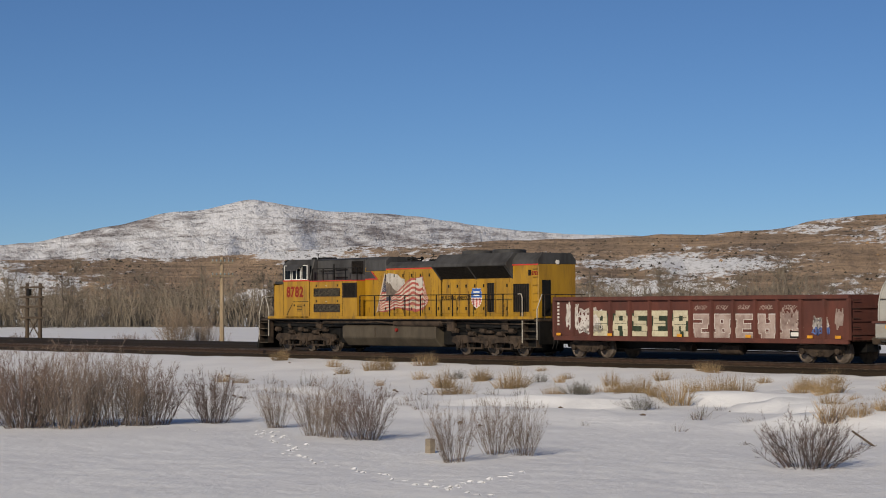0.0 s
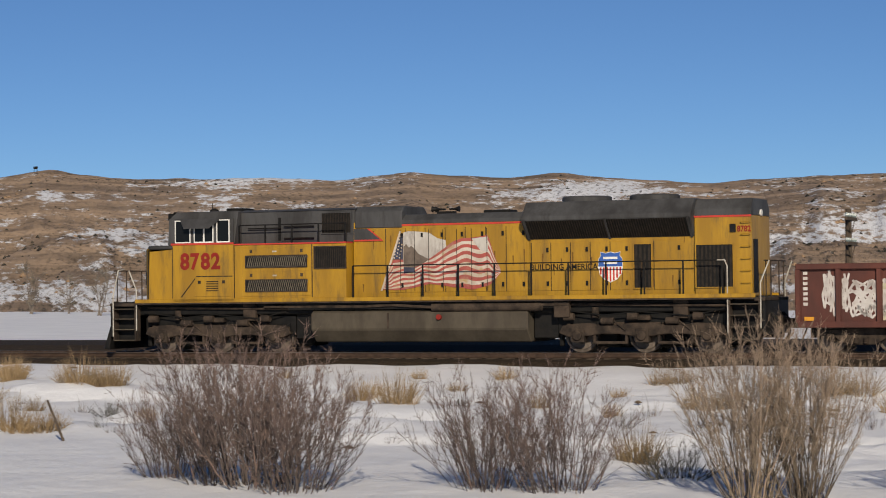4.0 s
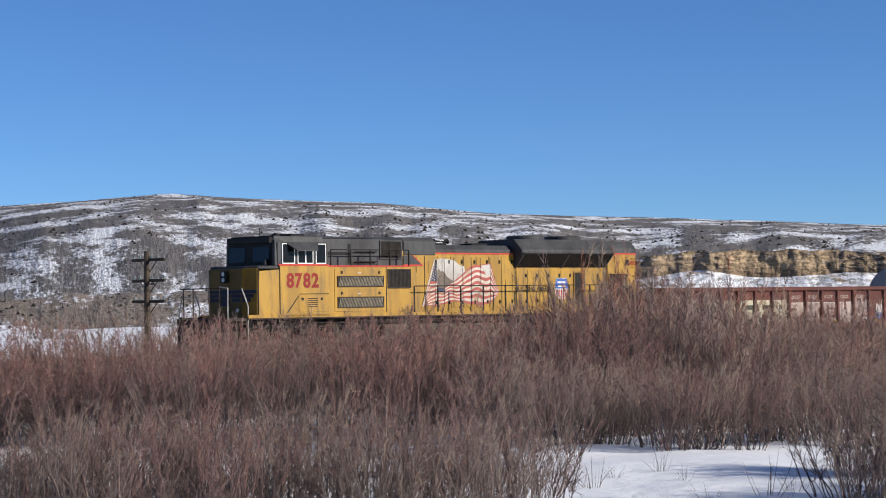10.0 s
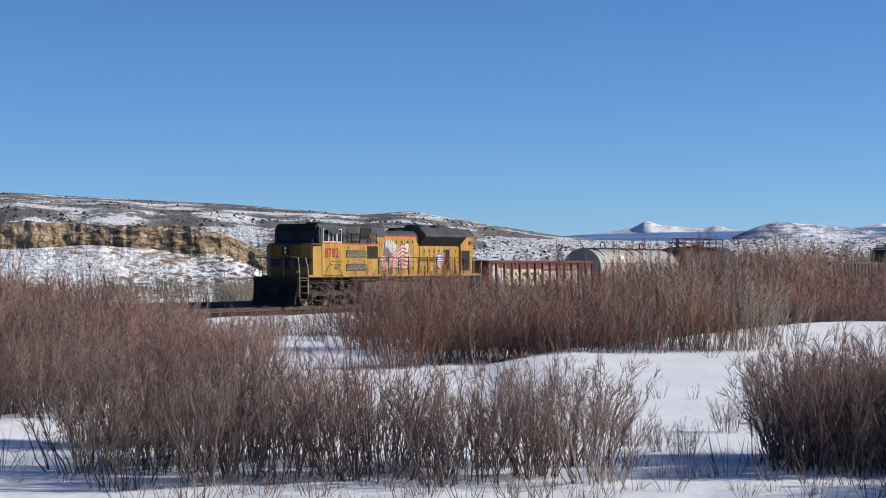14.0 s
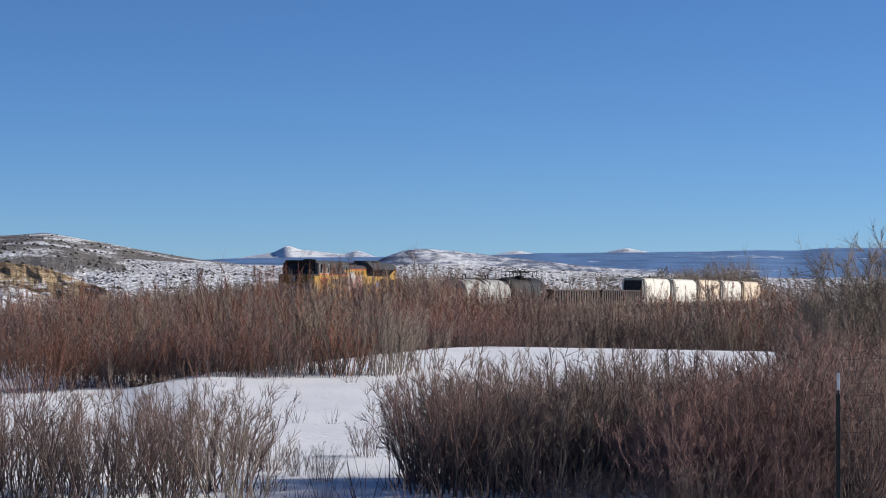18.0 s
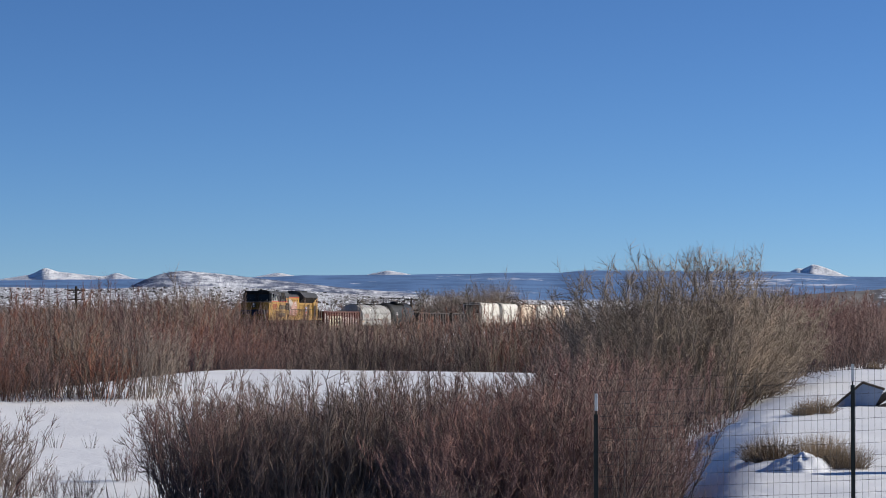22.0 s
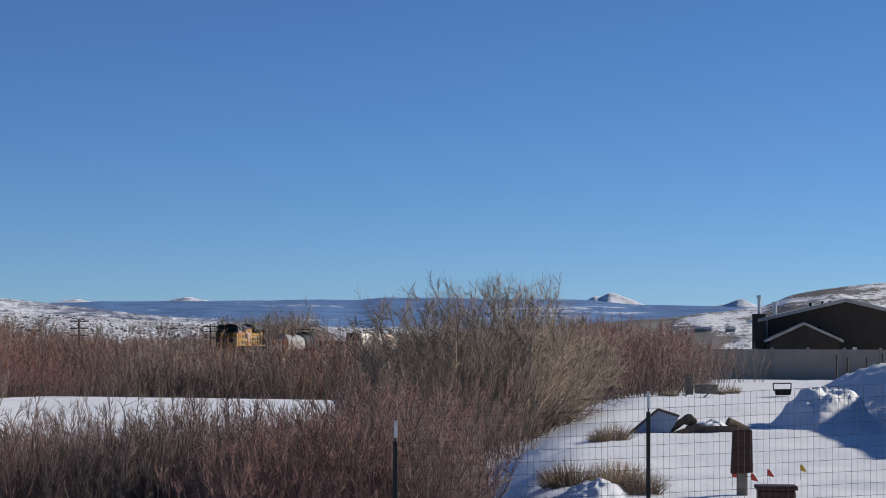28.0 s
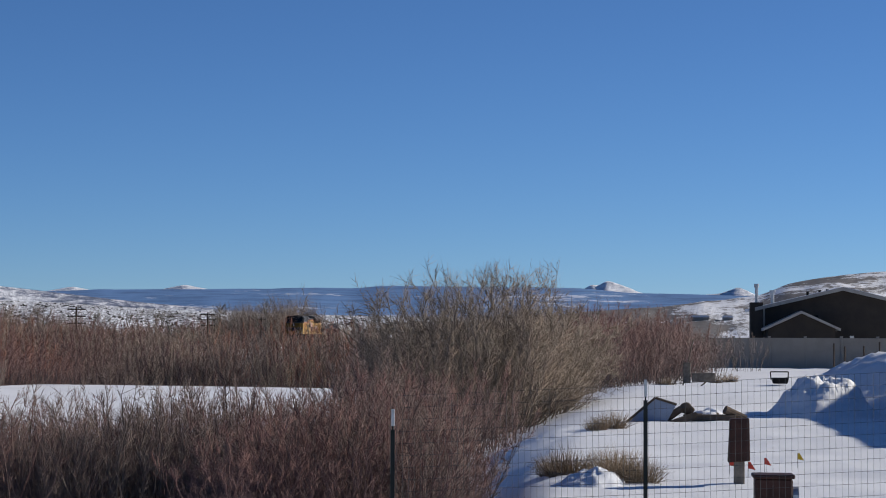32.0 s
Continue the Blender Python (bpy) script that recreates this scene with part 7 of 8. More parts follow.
def build_gondola(name, label, length, floor, top, ribs, material, painted):
    car = thing(name, label, "freight car")
    t = 0.06
    for side in (-1, 1):
        y0, y1 = sorted((side * 1.40, side * (1.40 - t)))
        w = part("side_wall", box(B(), 0, length, y0, y1, floor, top), material, car)
        part("top_chord", box(B(), -0.05, length + 0.05, min(side * 1.34, side * 1.53), max(side * 1.34, side * 1.53), top - 0.17, top), material, w, "", 0.02)
        part("bottom_sill", box(B(), 0, length, min(side * 1.36, side * 1.50), max(side * 1.36, side * 1.50), floor - 0.1, floor + 0.09), material, w, "", 0.015)
        for i in range(ribs + 1):
            x = length * i / ribs
            o = [(x - 0.10, side * 1.40), (x - 0.06, side * 1.51), (x + 0.06, side * 1.51), (x + 0.10, side * 1.40)]
            part("rib", prism(B(), o, "z", floor + 0.05, top - 0.15), material, w, "", 0)
    for x in (0.0, length - t):
        part("end_wall", box(B(), x, x + t, -1.38, 1.38, floor, top), material, car)
        for k in range(3):
            part("end_rib", box(B(), x - 0.05 if x < 1 else x + t, x if x < 1 else x + t + 0.05, -1.35, 1.35, floor + 0.25 + k * 0.5, floor + 0.37 + k * 0.5), material, car)
        for k in range(5):
            xe = x - 0.1 if x < 1 else x + t + 0.1
            part("ladder_rung", rod(B(), (xe, -1.3, floor + 0.2 + k * 0.34), (xe, -0.9, floor + 0.2 + k * 0.34), 0.015), M_GRIME, car)
    part("floor", box(B(), 0, length, -1.38, 1.38, floor, floor + 0.05), M_GRIME, car)
    underframe(car, length, floor)
    bogie(car, 1.75)
    bogie(car, length - 1.75)
    if painted:
        pitch = length / ribs
        y = -1.404
        g = random.Random(5)
        for i in range(ribs):
            x0, x1 = pitch * i + 0.13, pitch * (i + 1) - 0.13
            if 2 <= i <= 6:
                m, hi = M_CREAM, floor + 1.18
            elif 7 <= i <= 11:
                m, hi = M_SPRAY_PINK, floor + 1.02
            else:
                continue
            if i <= 6:
                part("graffiti_block", box(B(), x0 - 0.02, x1 + 0.02, y - 0.003, y + 0.002, floor + 0.12, hi - 0.12), M_DARK_GREEN, car, "dark green spray-painted block")
                rows = GLYPHS[i - 2]
                bm = B()
                cw, ch = (x1 - x0) / 4, (hi - floor - 0.12) / len(rows)
                for r, row in enumerate(rows):
                    z1 = hi - r * ch
                    for c0, c1 in row:
                        jog = 0.04 * math.sin(i * 2.3 + r * 1.7)
                        box(bm, x0 + c0 * cw + jog, x0 + c1 * cw + jog, y - 0.008, y - 0.003, z1 - ch * 1.02, z1)
                part("graffiti_letter", bm, M_CREAM, car, "blocky cream spray-painted shape")
            else:
                rows = GLYPHS[(i * 3 + 1) % 5][::-1]
                shade, face = B(), B()
                cw, ch = (x1 - x0) / 4, (hi - floor - 0.1) / len(rows)
                for r, row in enumerate(rows):
                    z1 = hi - r * ch
                    for c0, c1 in row:
                        jog = 0.05 * math.sin(i * 1.9 + r * 2.1)
                        box(shade, x0 + c0 * cw + jog - 0.035, x0 + c1 * cw + jog + 0.035, y - 0.004, y + 0.001, z1 - ch * 1.02 - 0.03, z1 + 0.03)
                        box(face, x0 + c0 * cw + jog, x0 + c1 * cw + jog, y - 0.009, y - 0.004, z1 - ch * 1.02, z1)
                part("graffiti_edge", shade, M_SPRAY_WHITE, car)
                part("graffiti_letter", face, m, car, "faded pinkish spray-painted shape")
            for k in range(3):
                z = floor + 0.34 + k * 0.27 + g.uniform(-0.03, 0.03)
                part("graffiti_line", box(B(), x0 + 0.1, x1 - 0.1, y - 0.011, y - 0.006, z, z + 0.018), M_SPRAY_PINK if i > 6 else M_DARK_GREEN, car)
            if i in (7, 8, 9, 10, 11):
                scrawl(car, "graffiti_tag", x0 + 0.1, hi + 0.15, (x1 - x0) * 0.7, 0.26, y - 0.004, M_SPRAY_PINK, i + 30, 5, 0.022)
        for k, (x, z, w, h, m, n) in enumerate(((0.75, 0.15, 0.75, 1.5, M_SPRAY_WHITE, 9), (1.55, 0.75, 1.35, 0.6, M_SPRAY_WHITE, 10), (1.6, 0.12, 1.3, 0.65, M_SPRAY_WHITE, 10), (1.7, 0.4, 1.1, 0.7, M_SPRAY_WHITE, 9),
                                                (length - 3.6, 0.3, 1.2, 1.0, M_SPRAY_PINK, 9), (length - 1.75, 0.12, 0.75, 0.8, M_SPRAY_BLUE, 9), (length - 1.75, 0.4, 0.7, 0.6, M_SPRAY_WHITE, 8), (length - 0.65, 0.4, 0.35, 0.9, M_SPRAY_PINK, 6))):
            scrawl(car, "graffiti_tag", x, floor + z, w, h, y - 0.004 - 0.002 * k, m, k + 50, n + 3, 0.06)
        for x in (0.2, 3.45, 7.6, 11.4, 14.6, length - 0.6):
            part("reflector", box(B(), x, x + 0.28, y - 0.115, y - 0.108, floor + 0.11, floor + 0.22), M_ORANGE, car)
        for k, x in enumerate((0.15,)):
            for j in range(7):
                part("car_mark", box(B(), x, x + 0.13, y - 0.008, y - 0.003, floor + 0.55 + j * 0.15, floor + 0.64 + j * 0.15), M_SPRAY_WHITE, car)
        part("notice_plate", box(B(), length - 2.95, length - 2.45, y - 0.02, y - 0.012, floor + 0.12, floor + 0.38), M_BLACK, car)
        part("notice_print", box(B(), length - 2.9, length - 2.5, y - 0.024, y - 0.02, floor + 0.18, floor + 0.33), M_WHITE, car)
    return car


def half_round(r_w, z0, z1, n=20):
    """Outline of a domed hood: upright foot and an arched top."""
    o = [(-r_w, z0)]
    for k in range(n + 1):
        a = math.pi - k * math.pi / n
        o.append((r_w * math.cos(a), z0 + 0.35 + (z1 - z0 - 0.35) * math.sin(a) ** 0.9))
    o.append((r_w, z0))
    return o


def build_coil_car(length):
    car = thing("coil_car", "coil steel car with two domed pale grey hoods", "freight car")
    part("cradle", prism(B(), [(-1.5, 1.0), (-1.5, 1.58), (1.5, 1.58), (1.5, 1.0), (1.1, 0.85), (-1.1, 0.85)], "x", 0.2, length - 0.2), M_COIL, car, "pale grey cradle body", 0.03)
    part("cradle_rim", box(B(), 0.1, length - 0.1, -1.56, 1.56, 1.54, 1.62), M_OXIDE, car)
    part("end_deck", box(B(), 0, length, -1.45, 1.45, 0.92, 1.0), M_GRIME, car)
    mid = length / 2
    for x0, x1 in ((0.35, mid - 0.03), (mid + 0.03, length - 0.35)):
        hood = part("hood", prism(B(), half_round(1.5, 1.63, 3.5), "x", x0, x1), M_COIL, car, "domed pale grey steel hood", 0, True)
        for x in (x0 + 0.02, x1 - 0.08):
            part("hood_band", prism(B(), half_round(1.53, 1.63, 3.54), "x", x, x + 0.06), M_COIL, hood, "", 0, True)
        part("lifting_eye", pipe(B(), [((x0 + x1) / 2 - 0.45, 0, 3.5), ((x0 + x1) / 2 - 0.42, 0, 3.9), ((x0 + x1) / 2, 0, 4.05), ((x0 + x1) / 2 + 0.42, 0, 3.9), ((x0 + x1) / 2 + 0.45, 0, 3.5)], 0.04), M_BLACK, hood)
        for k in range(5):
            x = x0 + 0.7 + k * (x1 - x0 - 1.4) / 4
            part("hood_seam", prism(B(), half_round(1.51, 1.63, 3.51), "x", x - 0.012, x + 0.012), M_GRIME, hood, "", 0, True)
        part("ridge_beam", box(B(), x0 + 0.2, x1 - 0.2, -0.12, 0.12, 3.48, 3.58), M_BLACK, hood)
        for x in (x0 + 0.9, x1 - 0.9):
            for side in (-1, 1):
                part("hook_arm", pipe(B(), [(x, side * 0.2, 3.55), (x + 0.35, side * 0.75, 3.38), (x + 0.4, side * 1.2, 2.98)], 0.03), M_BLACK, hood)
                part("hook_arm", pipe(B(), [(x + 0.8, side * 0.2, 3.55), (x + 0.45, side * 0.75, 3.38), (x + 0.4, side * 1.2, 2.98)], 0.03), M_BLACK, hood)
        part("seam", box(B(), x0 + 0.1, x1 - 0.1, -1.518, -1.49, 2.42, 2.45), M_GRIME, hood)
    part("paint_patch", box(B(), 4.3, 4.9, -1.40, -1.37, 2.75, 2.95), M_WHITE, car)
    for k in range(5):
        part("graffiti_mark", box(B(), 1.3 + k * 0.46, 1.68 + k * 0.46, -1.524, -1.52, 1.85, 2.35), M_SPRAY_PINK, car)
    part("reflector", box(B(), 0.7, 1.1, -1.515, -1.505, 1.35, 1.47), M_ORANGE, car)
    for k in range(6):
        part("car_mark", box(B(), 1.9 + k * 0.22, 2.03 + k * 0.22, -1.508, -1.503, 1.2, 1.38), M_BLACK, car)
    underframe(car, length, 1.0)
    bogie(car, 1.9)
    bogie(car, length - 1.9)
    return car


def build_tank_car(length):
    car = thing("tank_car", "black tank car with a railed roof platform", "freight car")
    r, zc = 1.42, 2.3
    rings = [(0.35, 0.3), (0.42, 0.8), (0.6, 1.15), (0.85, 1.35), (1.1, r), (length - 1.1, r), (length - 0.85, 1.35), (length - 0.6, 1.15), (length - 0.42, 0.8), (length - 0.35, 0.3)]
    shell = part("tank", lathe(B(), rings, "x", (0, 0, zc), 40), M_CAR_BLACK, car, "faded black cylindrical tank", 0, True)
    for x in (1.1, length * 0.32, length * 0.68, length - 1.1):
        part("seam", lathe(B(), [(x - 0.03, r + 0.002), (x - 0.02, r + 0.012), (x + 0.02, r + 0.012), (x + 0.03, r + 0.002)], "x", (0, 0, zc), 40), M_CAR_BLACK, shell, "", 0, True)
    mid = length / 2
    part("manway", lathe(B(), [(3.66, 0.5), (3.95, 0.5), (4.0, 0.45)], "z", (mid, 0, 0), 18), M_CAR_BLACK, shell, "", 0, True)
    part("platform", box(B(), mid - 3.0, mid + 3.0, -1.1, 1.1, 3.72, 3.78), M_BLACK, car)
    for side in (-1.08, 1.08):
        for i in range(5):
            x = mid - 2.95 + i * 1.475
            part("post", rod(B(), (x, side, 3.76), (x, side, 4.45), 0.03), M_BLACK, car)
        for z in (4.1, 4.45):
            part("guard_rail", rod(B(), (mid - 2.95, side, z), (mid + 2.95, side, z), 0.03), M_BLACK, car)
    for x in (mid - 2.95, mid + 2.95):
        part("guard_rail", rod(B(), (x, -1.08, 4.45), (x, 1.08, 4.45), 0.03), M_BLACK, car)
    part("ladder", pipe(B(), [(mid - 0.3, -1.5, 1.2), (mid - 0.3, -1.5, 2.6), (mid - 0.3, -1.1, 3.75)], 0.025), M_BLACK, car)
    part("ladder", pipe(B(), [(mid + 0.3, -1.5, 1.2), (mid + 0.3, -1.5, 2.6), (mid + 0.3, -1.1, 3.75)], 0.025), M_BLACK, car)
    for x in (0.5, length - 0.5):
        part("stub_sill", box(B(), x - 0.5, x + 0.5, -0.4, 0.4, 0.72, 1.05), M_BLACK, car, "", 0.02)
        part("end_deck", box(B(), x - 0.5, x + 0.5, -1.4, 1.4, 1.02, 1.08), M_BLACK, car)
    for x in (1.9, length - 1.9):
        part("saddle", prism(B(), [(-1.2, 1.35), (-0.5, 0.75), (0.5, 0.75), (1.2, 1.35)], "x", x - 0.25, x + 0.25), M_BLACK, car)
    for k, (x, w) in enumerate(((2.3, 0.9), (2.35, 0.6), (length - 3.6, 0.7))):
        part("car_mark", box(B(), x, x + w, -1.425, -1.418, 2.2 + 0.22 * (k % 2), 2.32 + 0.22 * (k % 2)), M_SPRAY_WHITE, car)
    underframe(car, length, 1.2)
    bogie(car, 1.9)
    bogie(car, length - 1.9)
    return car


def build_hopper(length, paint, label):
    car = thing("covered_hopper", label, "freight car", "covered hoppers")
    o = [(-1.36, 1.25), (-1.52, 1.9), (-1.58, 2.7), (-1.52, 3.5), (-1.3, 4.05), (-0.9, 4.2), (0.9, 4.2), (1.3, 4.05), (1.52, 3.5), (1.58, 2.7), (1.52, 1.9), (1.36, 1.25)]
    part("body", prism(B(), o, "x", 1.1, length - 1.1), paint, car, "", 0.03, True)
    for x0, x1 in ((0.25, 1.1), (length - 1.1, length - 0.25)):
        flip = x0 > 2
        q = [(x0, 2.2), (x0, 2.3), (x1, 4.1), (x1, 1.3)] if not flip else [(x1, 2.2), (x1, 2.3), (x0, 4.1), (x0, 1.3)]
        part("slope_sheet", prism(B(), q, "y", -1.3, 1.3), M_RIB_GREY, car, "dark sloping end sheet")
        xe = x0 if not flip else x1
        for side in (-1.3, 1.3):
            part("corner_post", box(B(), xe - 0.06, xe + 0.06, side - 0.06, side + 0.06, 1.05, 4.0), paint, car)
            part("diagonal_brace", rod(B(), (xe, side, 1.2), (x1 if not flip else x0, side, 3.4), 0.05), paint, car)
        part("end_rail", box(B(), xe - 0.05, xe + 0.05, -1.3, 1.3, 3.9, 4.0), paint, car)
    for side in (-1, 1):
        part("side_sill", box(B(), 0.1, length - 0.1, side * 1.4 - 0.06, side * 1.4 + 0.06, 1.05, 1.3), paint, car, "", 0.01)
    part("running_board", box(B(), 0.3, length - 0.3, -0.55, 0.55, 4.3, 4.34), M_STEEL, car)
    for k in range(4):
        x = 2.4 + k * (length - 4.8) / 3
        part("roof_hatch", box(B(), x - 0.9, x + 0.9, -0.3, 0.3, 4.2, 4.3), paint, car, "", 0.03)
    n = 3
    for k in range(n):
        c = 1.6 + (length - 3.2) * (k + 0.5) / n
        bm = B()
        lo = [bm.verts.new(p) for p in ((c - 0.35, -0.9, 0.5), (c + 0.35, -0.9, 0.5), (c + 0.35, 0.9, 0.5), (c - 0.35, 0.9, 0.5))]
        hi = [bm.verts.new(p) for p in ((c - 2.2, -1.35, 1.3), (c + 2.2, -1.35, 1.3), (c + 2.2, 1.35, 1.3), (c - 2.2, 1.35, 1.3))]
        bm.faces.new(lo)
        bm.faces.new(hi)
        for i in range(4):
            bm.faces.new((lo[i], lo[(i + 1) % 4], hi[(i + 1) % 4], hi[i]))
        part("bay", bm, paint, car)
    part("ladder", pipe(B(), [(1.3, -1.62, 1.3), (1.3, -1.64, 3.4), (1.3, -1.3, 4.1)], 0.03), M_STEEL, car)
    for k in range(3):
        part("car_mark", box(B(), 2.2, 3.6 - 0.3 * k, -1.60, -1.575, 2.95 - k * 0.25, 3.08 - k * 0.25), M_RIB_GREY, car)
    underframe(car, length, 1.2)
    bogie(car, 1.9)
    bogie(car, length - 1.9)
    return car


TRAIN = [(LOCO, 0.0)]
TRAIN.append((build_gondola("gondola_car", "brown-red open gondola car covered in faded graffiti", 16.6, 0.85, 2.62, 14, M_OXIDE, True), 20.6))
TRAIN.append((build_coil_car(15.7), 38.3))
TRAIN.append((build_tank_car(14.0), 54.9))
mill = build_gondola("mill_gondola", "long sooty dark gondola car with upright ribs", 20.6, 0.85, 2.55, 18, M_RIB_GREY, False)
TRAIN.append((mill, 70.6))
TRAIN.append((copy_thing(mill, pose(0, 0, 0)), 93.0))
hop = build_hopper(17.6, M_HOPPER, "dusty off-white covered hopper car with curved sides")
tan = build_hopper(17.6, M_HOPPER_TAN, "rust-stained cream covered hopper car with curved sides")
TRAIN += [(hop, 115.3), (copy_thing(hop, pose(0, 0, 0)), 133.7), (tan, 152.1), (copy_thing(hop, pose(0, 0, 0)), 170.5), (copy_thing(tan, pose(0, 0, 0)), 188.9)]


# ---- poles along the railway ----
M_POLE = plain("weathered_pole_wood", (0.36, 0.28, 0.19), (0.24, 0.18, 0.12), 4, 0.85, 0, 0.4, None, 0, (4, 4, 0.3))
M_POLE_DARK = plain("dark_pole_wood", (0.10, 0.075, 0.055), (0.06, 0.045, 0.035), 4, 0.85, 0, 0.4, None, 0, (4, 4, 0.3))
M_INSULATOR = plain("glass_insulator", (0.25, 0.3, 0.3), (0.15, 0.2, 0.2), 8, 0.2)


def utility_pole(x, y, height, arms, wood, label, width=2.3):
    p = thing("utility_pole", label, "utility pole", "poles along the railway", "", (x, y, float(ground_z(x, y)) - 0.1), 90)
    part("post", rod(B(), (0, 0, 0), (0, 0, height), 0.16, 0.11, 10), wood, p)
    for k in range(arms):
        z = height - 0.35 - k * 0.85
        arm = part("crossarm", box(B(), -width / 2, width / 2, -0.14, -0.04, z - 0.06, z + 0.06), wood, p, "", 0.01)
        for i in range(6):
            s = -width / 2 + 0.1 + i * (width - 0.2) / 5
            part("insulator", lathe(B(), [(z + 0.06, 0.02), (z + 0.12, 0.045), (z + 0.2, 0.03)], "z", (s, -0.09, 0), 8), M_INSULATOR, arm)
        for s in (-1, 1):
            part("brace", rod(B(), (s * 0.6, -0.09, z - 0.05), (0, -0.09, z - 0.55), 0.02, 0.02, 6), wood, arm)
    return p


for x, h, arms, wood in ((-113, 6.3, 2, M_POLE), (-54, 6.7, 3, M_POLE), (-15, 5.4, 2, M_POLE_DARK), (18.0, 6.0, 2, M_POLE), (49, 5.3, 3, M_POLE_DARK), (117, 5.5, 3, M_POLE_DARK), (184, 5.7, 2, M_POLE_DARK),
                         (252, 5.8, 3, M_POLE_DARK), (325, 5.8, 3, M_POLE_DARK), (368, 5.4, 2, M_POLE_DARK), (412, 5.9, 3, M_POLE_DARK)):
    utility_pole(x, float(track_y(x)) + 9.5, h, arms, wood, "old wooden line pole with crossarms" if wood is M_POLE_DARK else "pale weathered wooden line pole", 2.3 if arms > 2 else 1.7)
utility_pole(-112, float(track_y(-112)) + 24, 6.5, 3, M_POLE_DARK, "old wooden line pole with crossarms", 3.2)


def build_h_frame():
    """Two braced poles that carry the line's end."""
    h = thing("line_end_frame", "dark braced two-pole wooden line frame", "utility pole", "", "", (-137.5, float(track_y(-137)) + 9.0, -0.8))
    for s in (-1.0, 1.0):
        part("post", rod(B(), (s, 0, 0), (s, 0, 4.9), 0.16, 0.13, 10), M_POLE_DARK, h)
    for z in (2.4, 3.2, 3.9, 4.6):
        part("crossarm", box(B(), -1.7, 1.7, -0.2, -0.08, z - 0.07, z + 0.07), M_POLE_DARK, h)
    for a, b in (((-1.0, 1.0), (0.9, 2.6)), ((1.0, -1.0), (0.9, 2.6))):
        part("brace", rod(B(), (a[0], 0, b[0]), (a[1], 0, b[1]), 0.05, 0.05, 6), M_POLE_DARK, h)
    part("line_box", box(B(), -0.4, 0.0, -0.4, -0.15, 4.0, 4.5), M_BLACK, h, "", 0.03)


build_h_frame()
beacon = thing("hilltop_sign", "small dark panel on posts on the hilltop", "sign", "", "", (*polar(-33.73, 640), 37.3))
part("panel", box(B(), -0.75, 0.75, -0.05, 0.05, 1.9, 2.7), M_BLACK, beacon)
for s in (-0.5, 0.5):
    part("post", rod(B(), (s, 0, -2.5), (s, 0, 2.0), 0.06), M_BLACK, beacon)

def parked_trailer():
    """A low stock trailer parked in the field beyond the railway."""
    x, y = polar(63.8, 212)
    t = thing("trailer", "pale blue trailer parked in the snow beyond the railway", "trailer", "", "", (x, y, float(ground_z(x, y)) + 0.05), -64)
    part("body", box(B(), -2.3, 2.3, -1.0, 1.0, 0.75, 1.55), M_TRAILER, t, "", 0.05)
    part("cover", prism(B(), [(-1.0, 1.55), (1.0, 1.55), (0.8, 1.8), (-0.8, 1.8)], "x", -2.2, 2.2), M_TRAILER, t, "", 0.04)
    part("chassis", box(B(), -2.5, 2.9, -0.5, 0.5, 0.5, 0.72), M_BLACK, t)
    for a in (-0.9, 0.1):
        for s in (-1, 1):
            part("wheel", lathe(B(), [(-0.1, 0.3), (-0.08, 0.36), (0.08, 0.36), (0.1, 0.3)], "y", (a, s * 0.85, 0.36), 16), M_BLACK, t)
    part("hitch", rod(B(), (2.8, 0, 0.6), (3.7, 0, 0.5), 0.06), M_BLACK, t)


M_TRAILER = plain("pale_blue_trailer_paint", (0.30, 0.36, 0.46), (0.2, 0.25, 0.33), 1.0, 0.5)
parked_trailer()

# ---- odds and ends before the railway ----
M_DRIFTWOOD = plain("grey_old_wood", (0.26, 0.22, 0.17), (0.15, 0.125, 0.1), 6, 0.9, 0, 0.5)
stump = thing("stump", "weathered grey wooden stump in the snow", "stump", "", "", (-36.6, 28.6, float(ground_z(-36.6, 28.6)) - 0.1))
part("wood", prism(B(), [(-0.09, -0.08), (0.09, -0.09), (0.1, 0.08), (-0.08, 0.09)], "z", 0, 0.42), M_DRIFTWOOD, stump, "", 0.02)
for x, y, l, lean, turn in ((-24.6, 37.9, 0.95, 24, 40), (-31.5, 37.8, 0.9, 68, 10), (-7.1, 41.6, 1.0, -8, 0)):
    st = thing("fence_stake", "thin dark leaning stake in the snow", "stake", "old fence stakes", "", (x, y, float(ground_z(x, y)) - 0.15), turn)
    part("stake", rod(B(), (0, 0, 0), (-l * math.sin(radians(lean)), 0, l * math.cos(radians(lean)) + 0.15), 0.03, 0.025, 6), M_POLE_DARK, st)


# ---- yard ----
M_TPOST = plain("dark_green_post_paint", (0.025, 0.03, 0.028), (0.015, 0.018, 0.016), 6, 0.5)
M_ALU = plain("bare_metal", (0.55, 0.56, 0.56), (0.42, 0.43, 0.43), 6, 0.4, 0.8)
M_WIRE = plain("galvanised_wire", (0.10, 0.10, 0.10), (0.07, 0.07, 0.07), 20, 0.5, 0.6, 0)
M_VINYL = plain("tan_vinyl", (0.33, 0.29, 0.235), (0.28, 0.245, 0.20), 0.8, 0.5, 0, 0.03)
M_SIDING = plain("dark_brown_siding", (0.055, 0.045, 0.036), (0.042, 0.035, 0.029), 1.0, 0.7, 0, 0.1)
M_TRIM = plain("pale_trim", (0.42, 0.40, 0.36), (0.34, 0.32, 0.29), 1.5, 0.6)
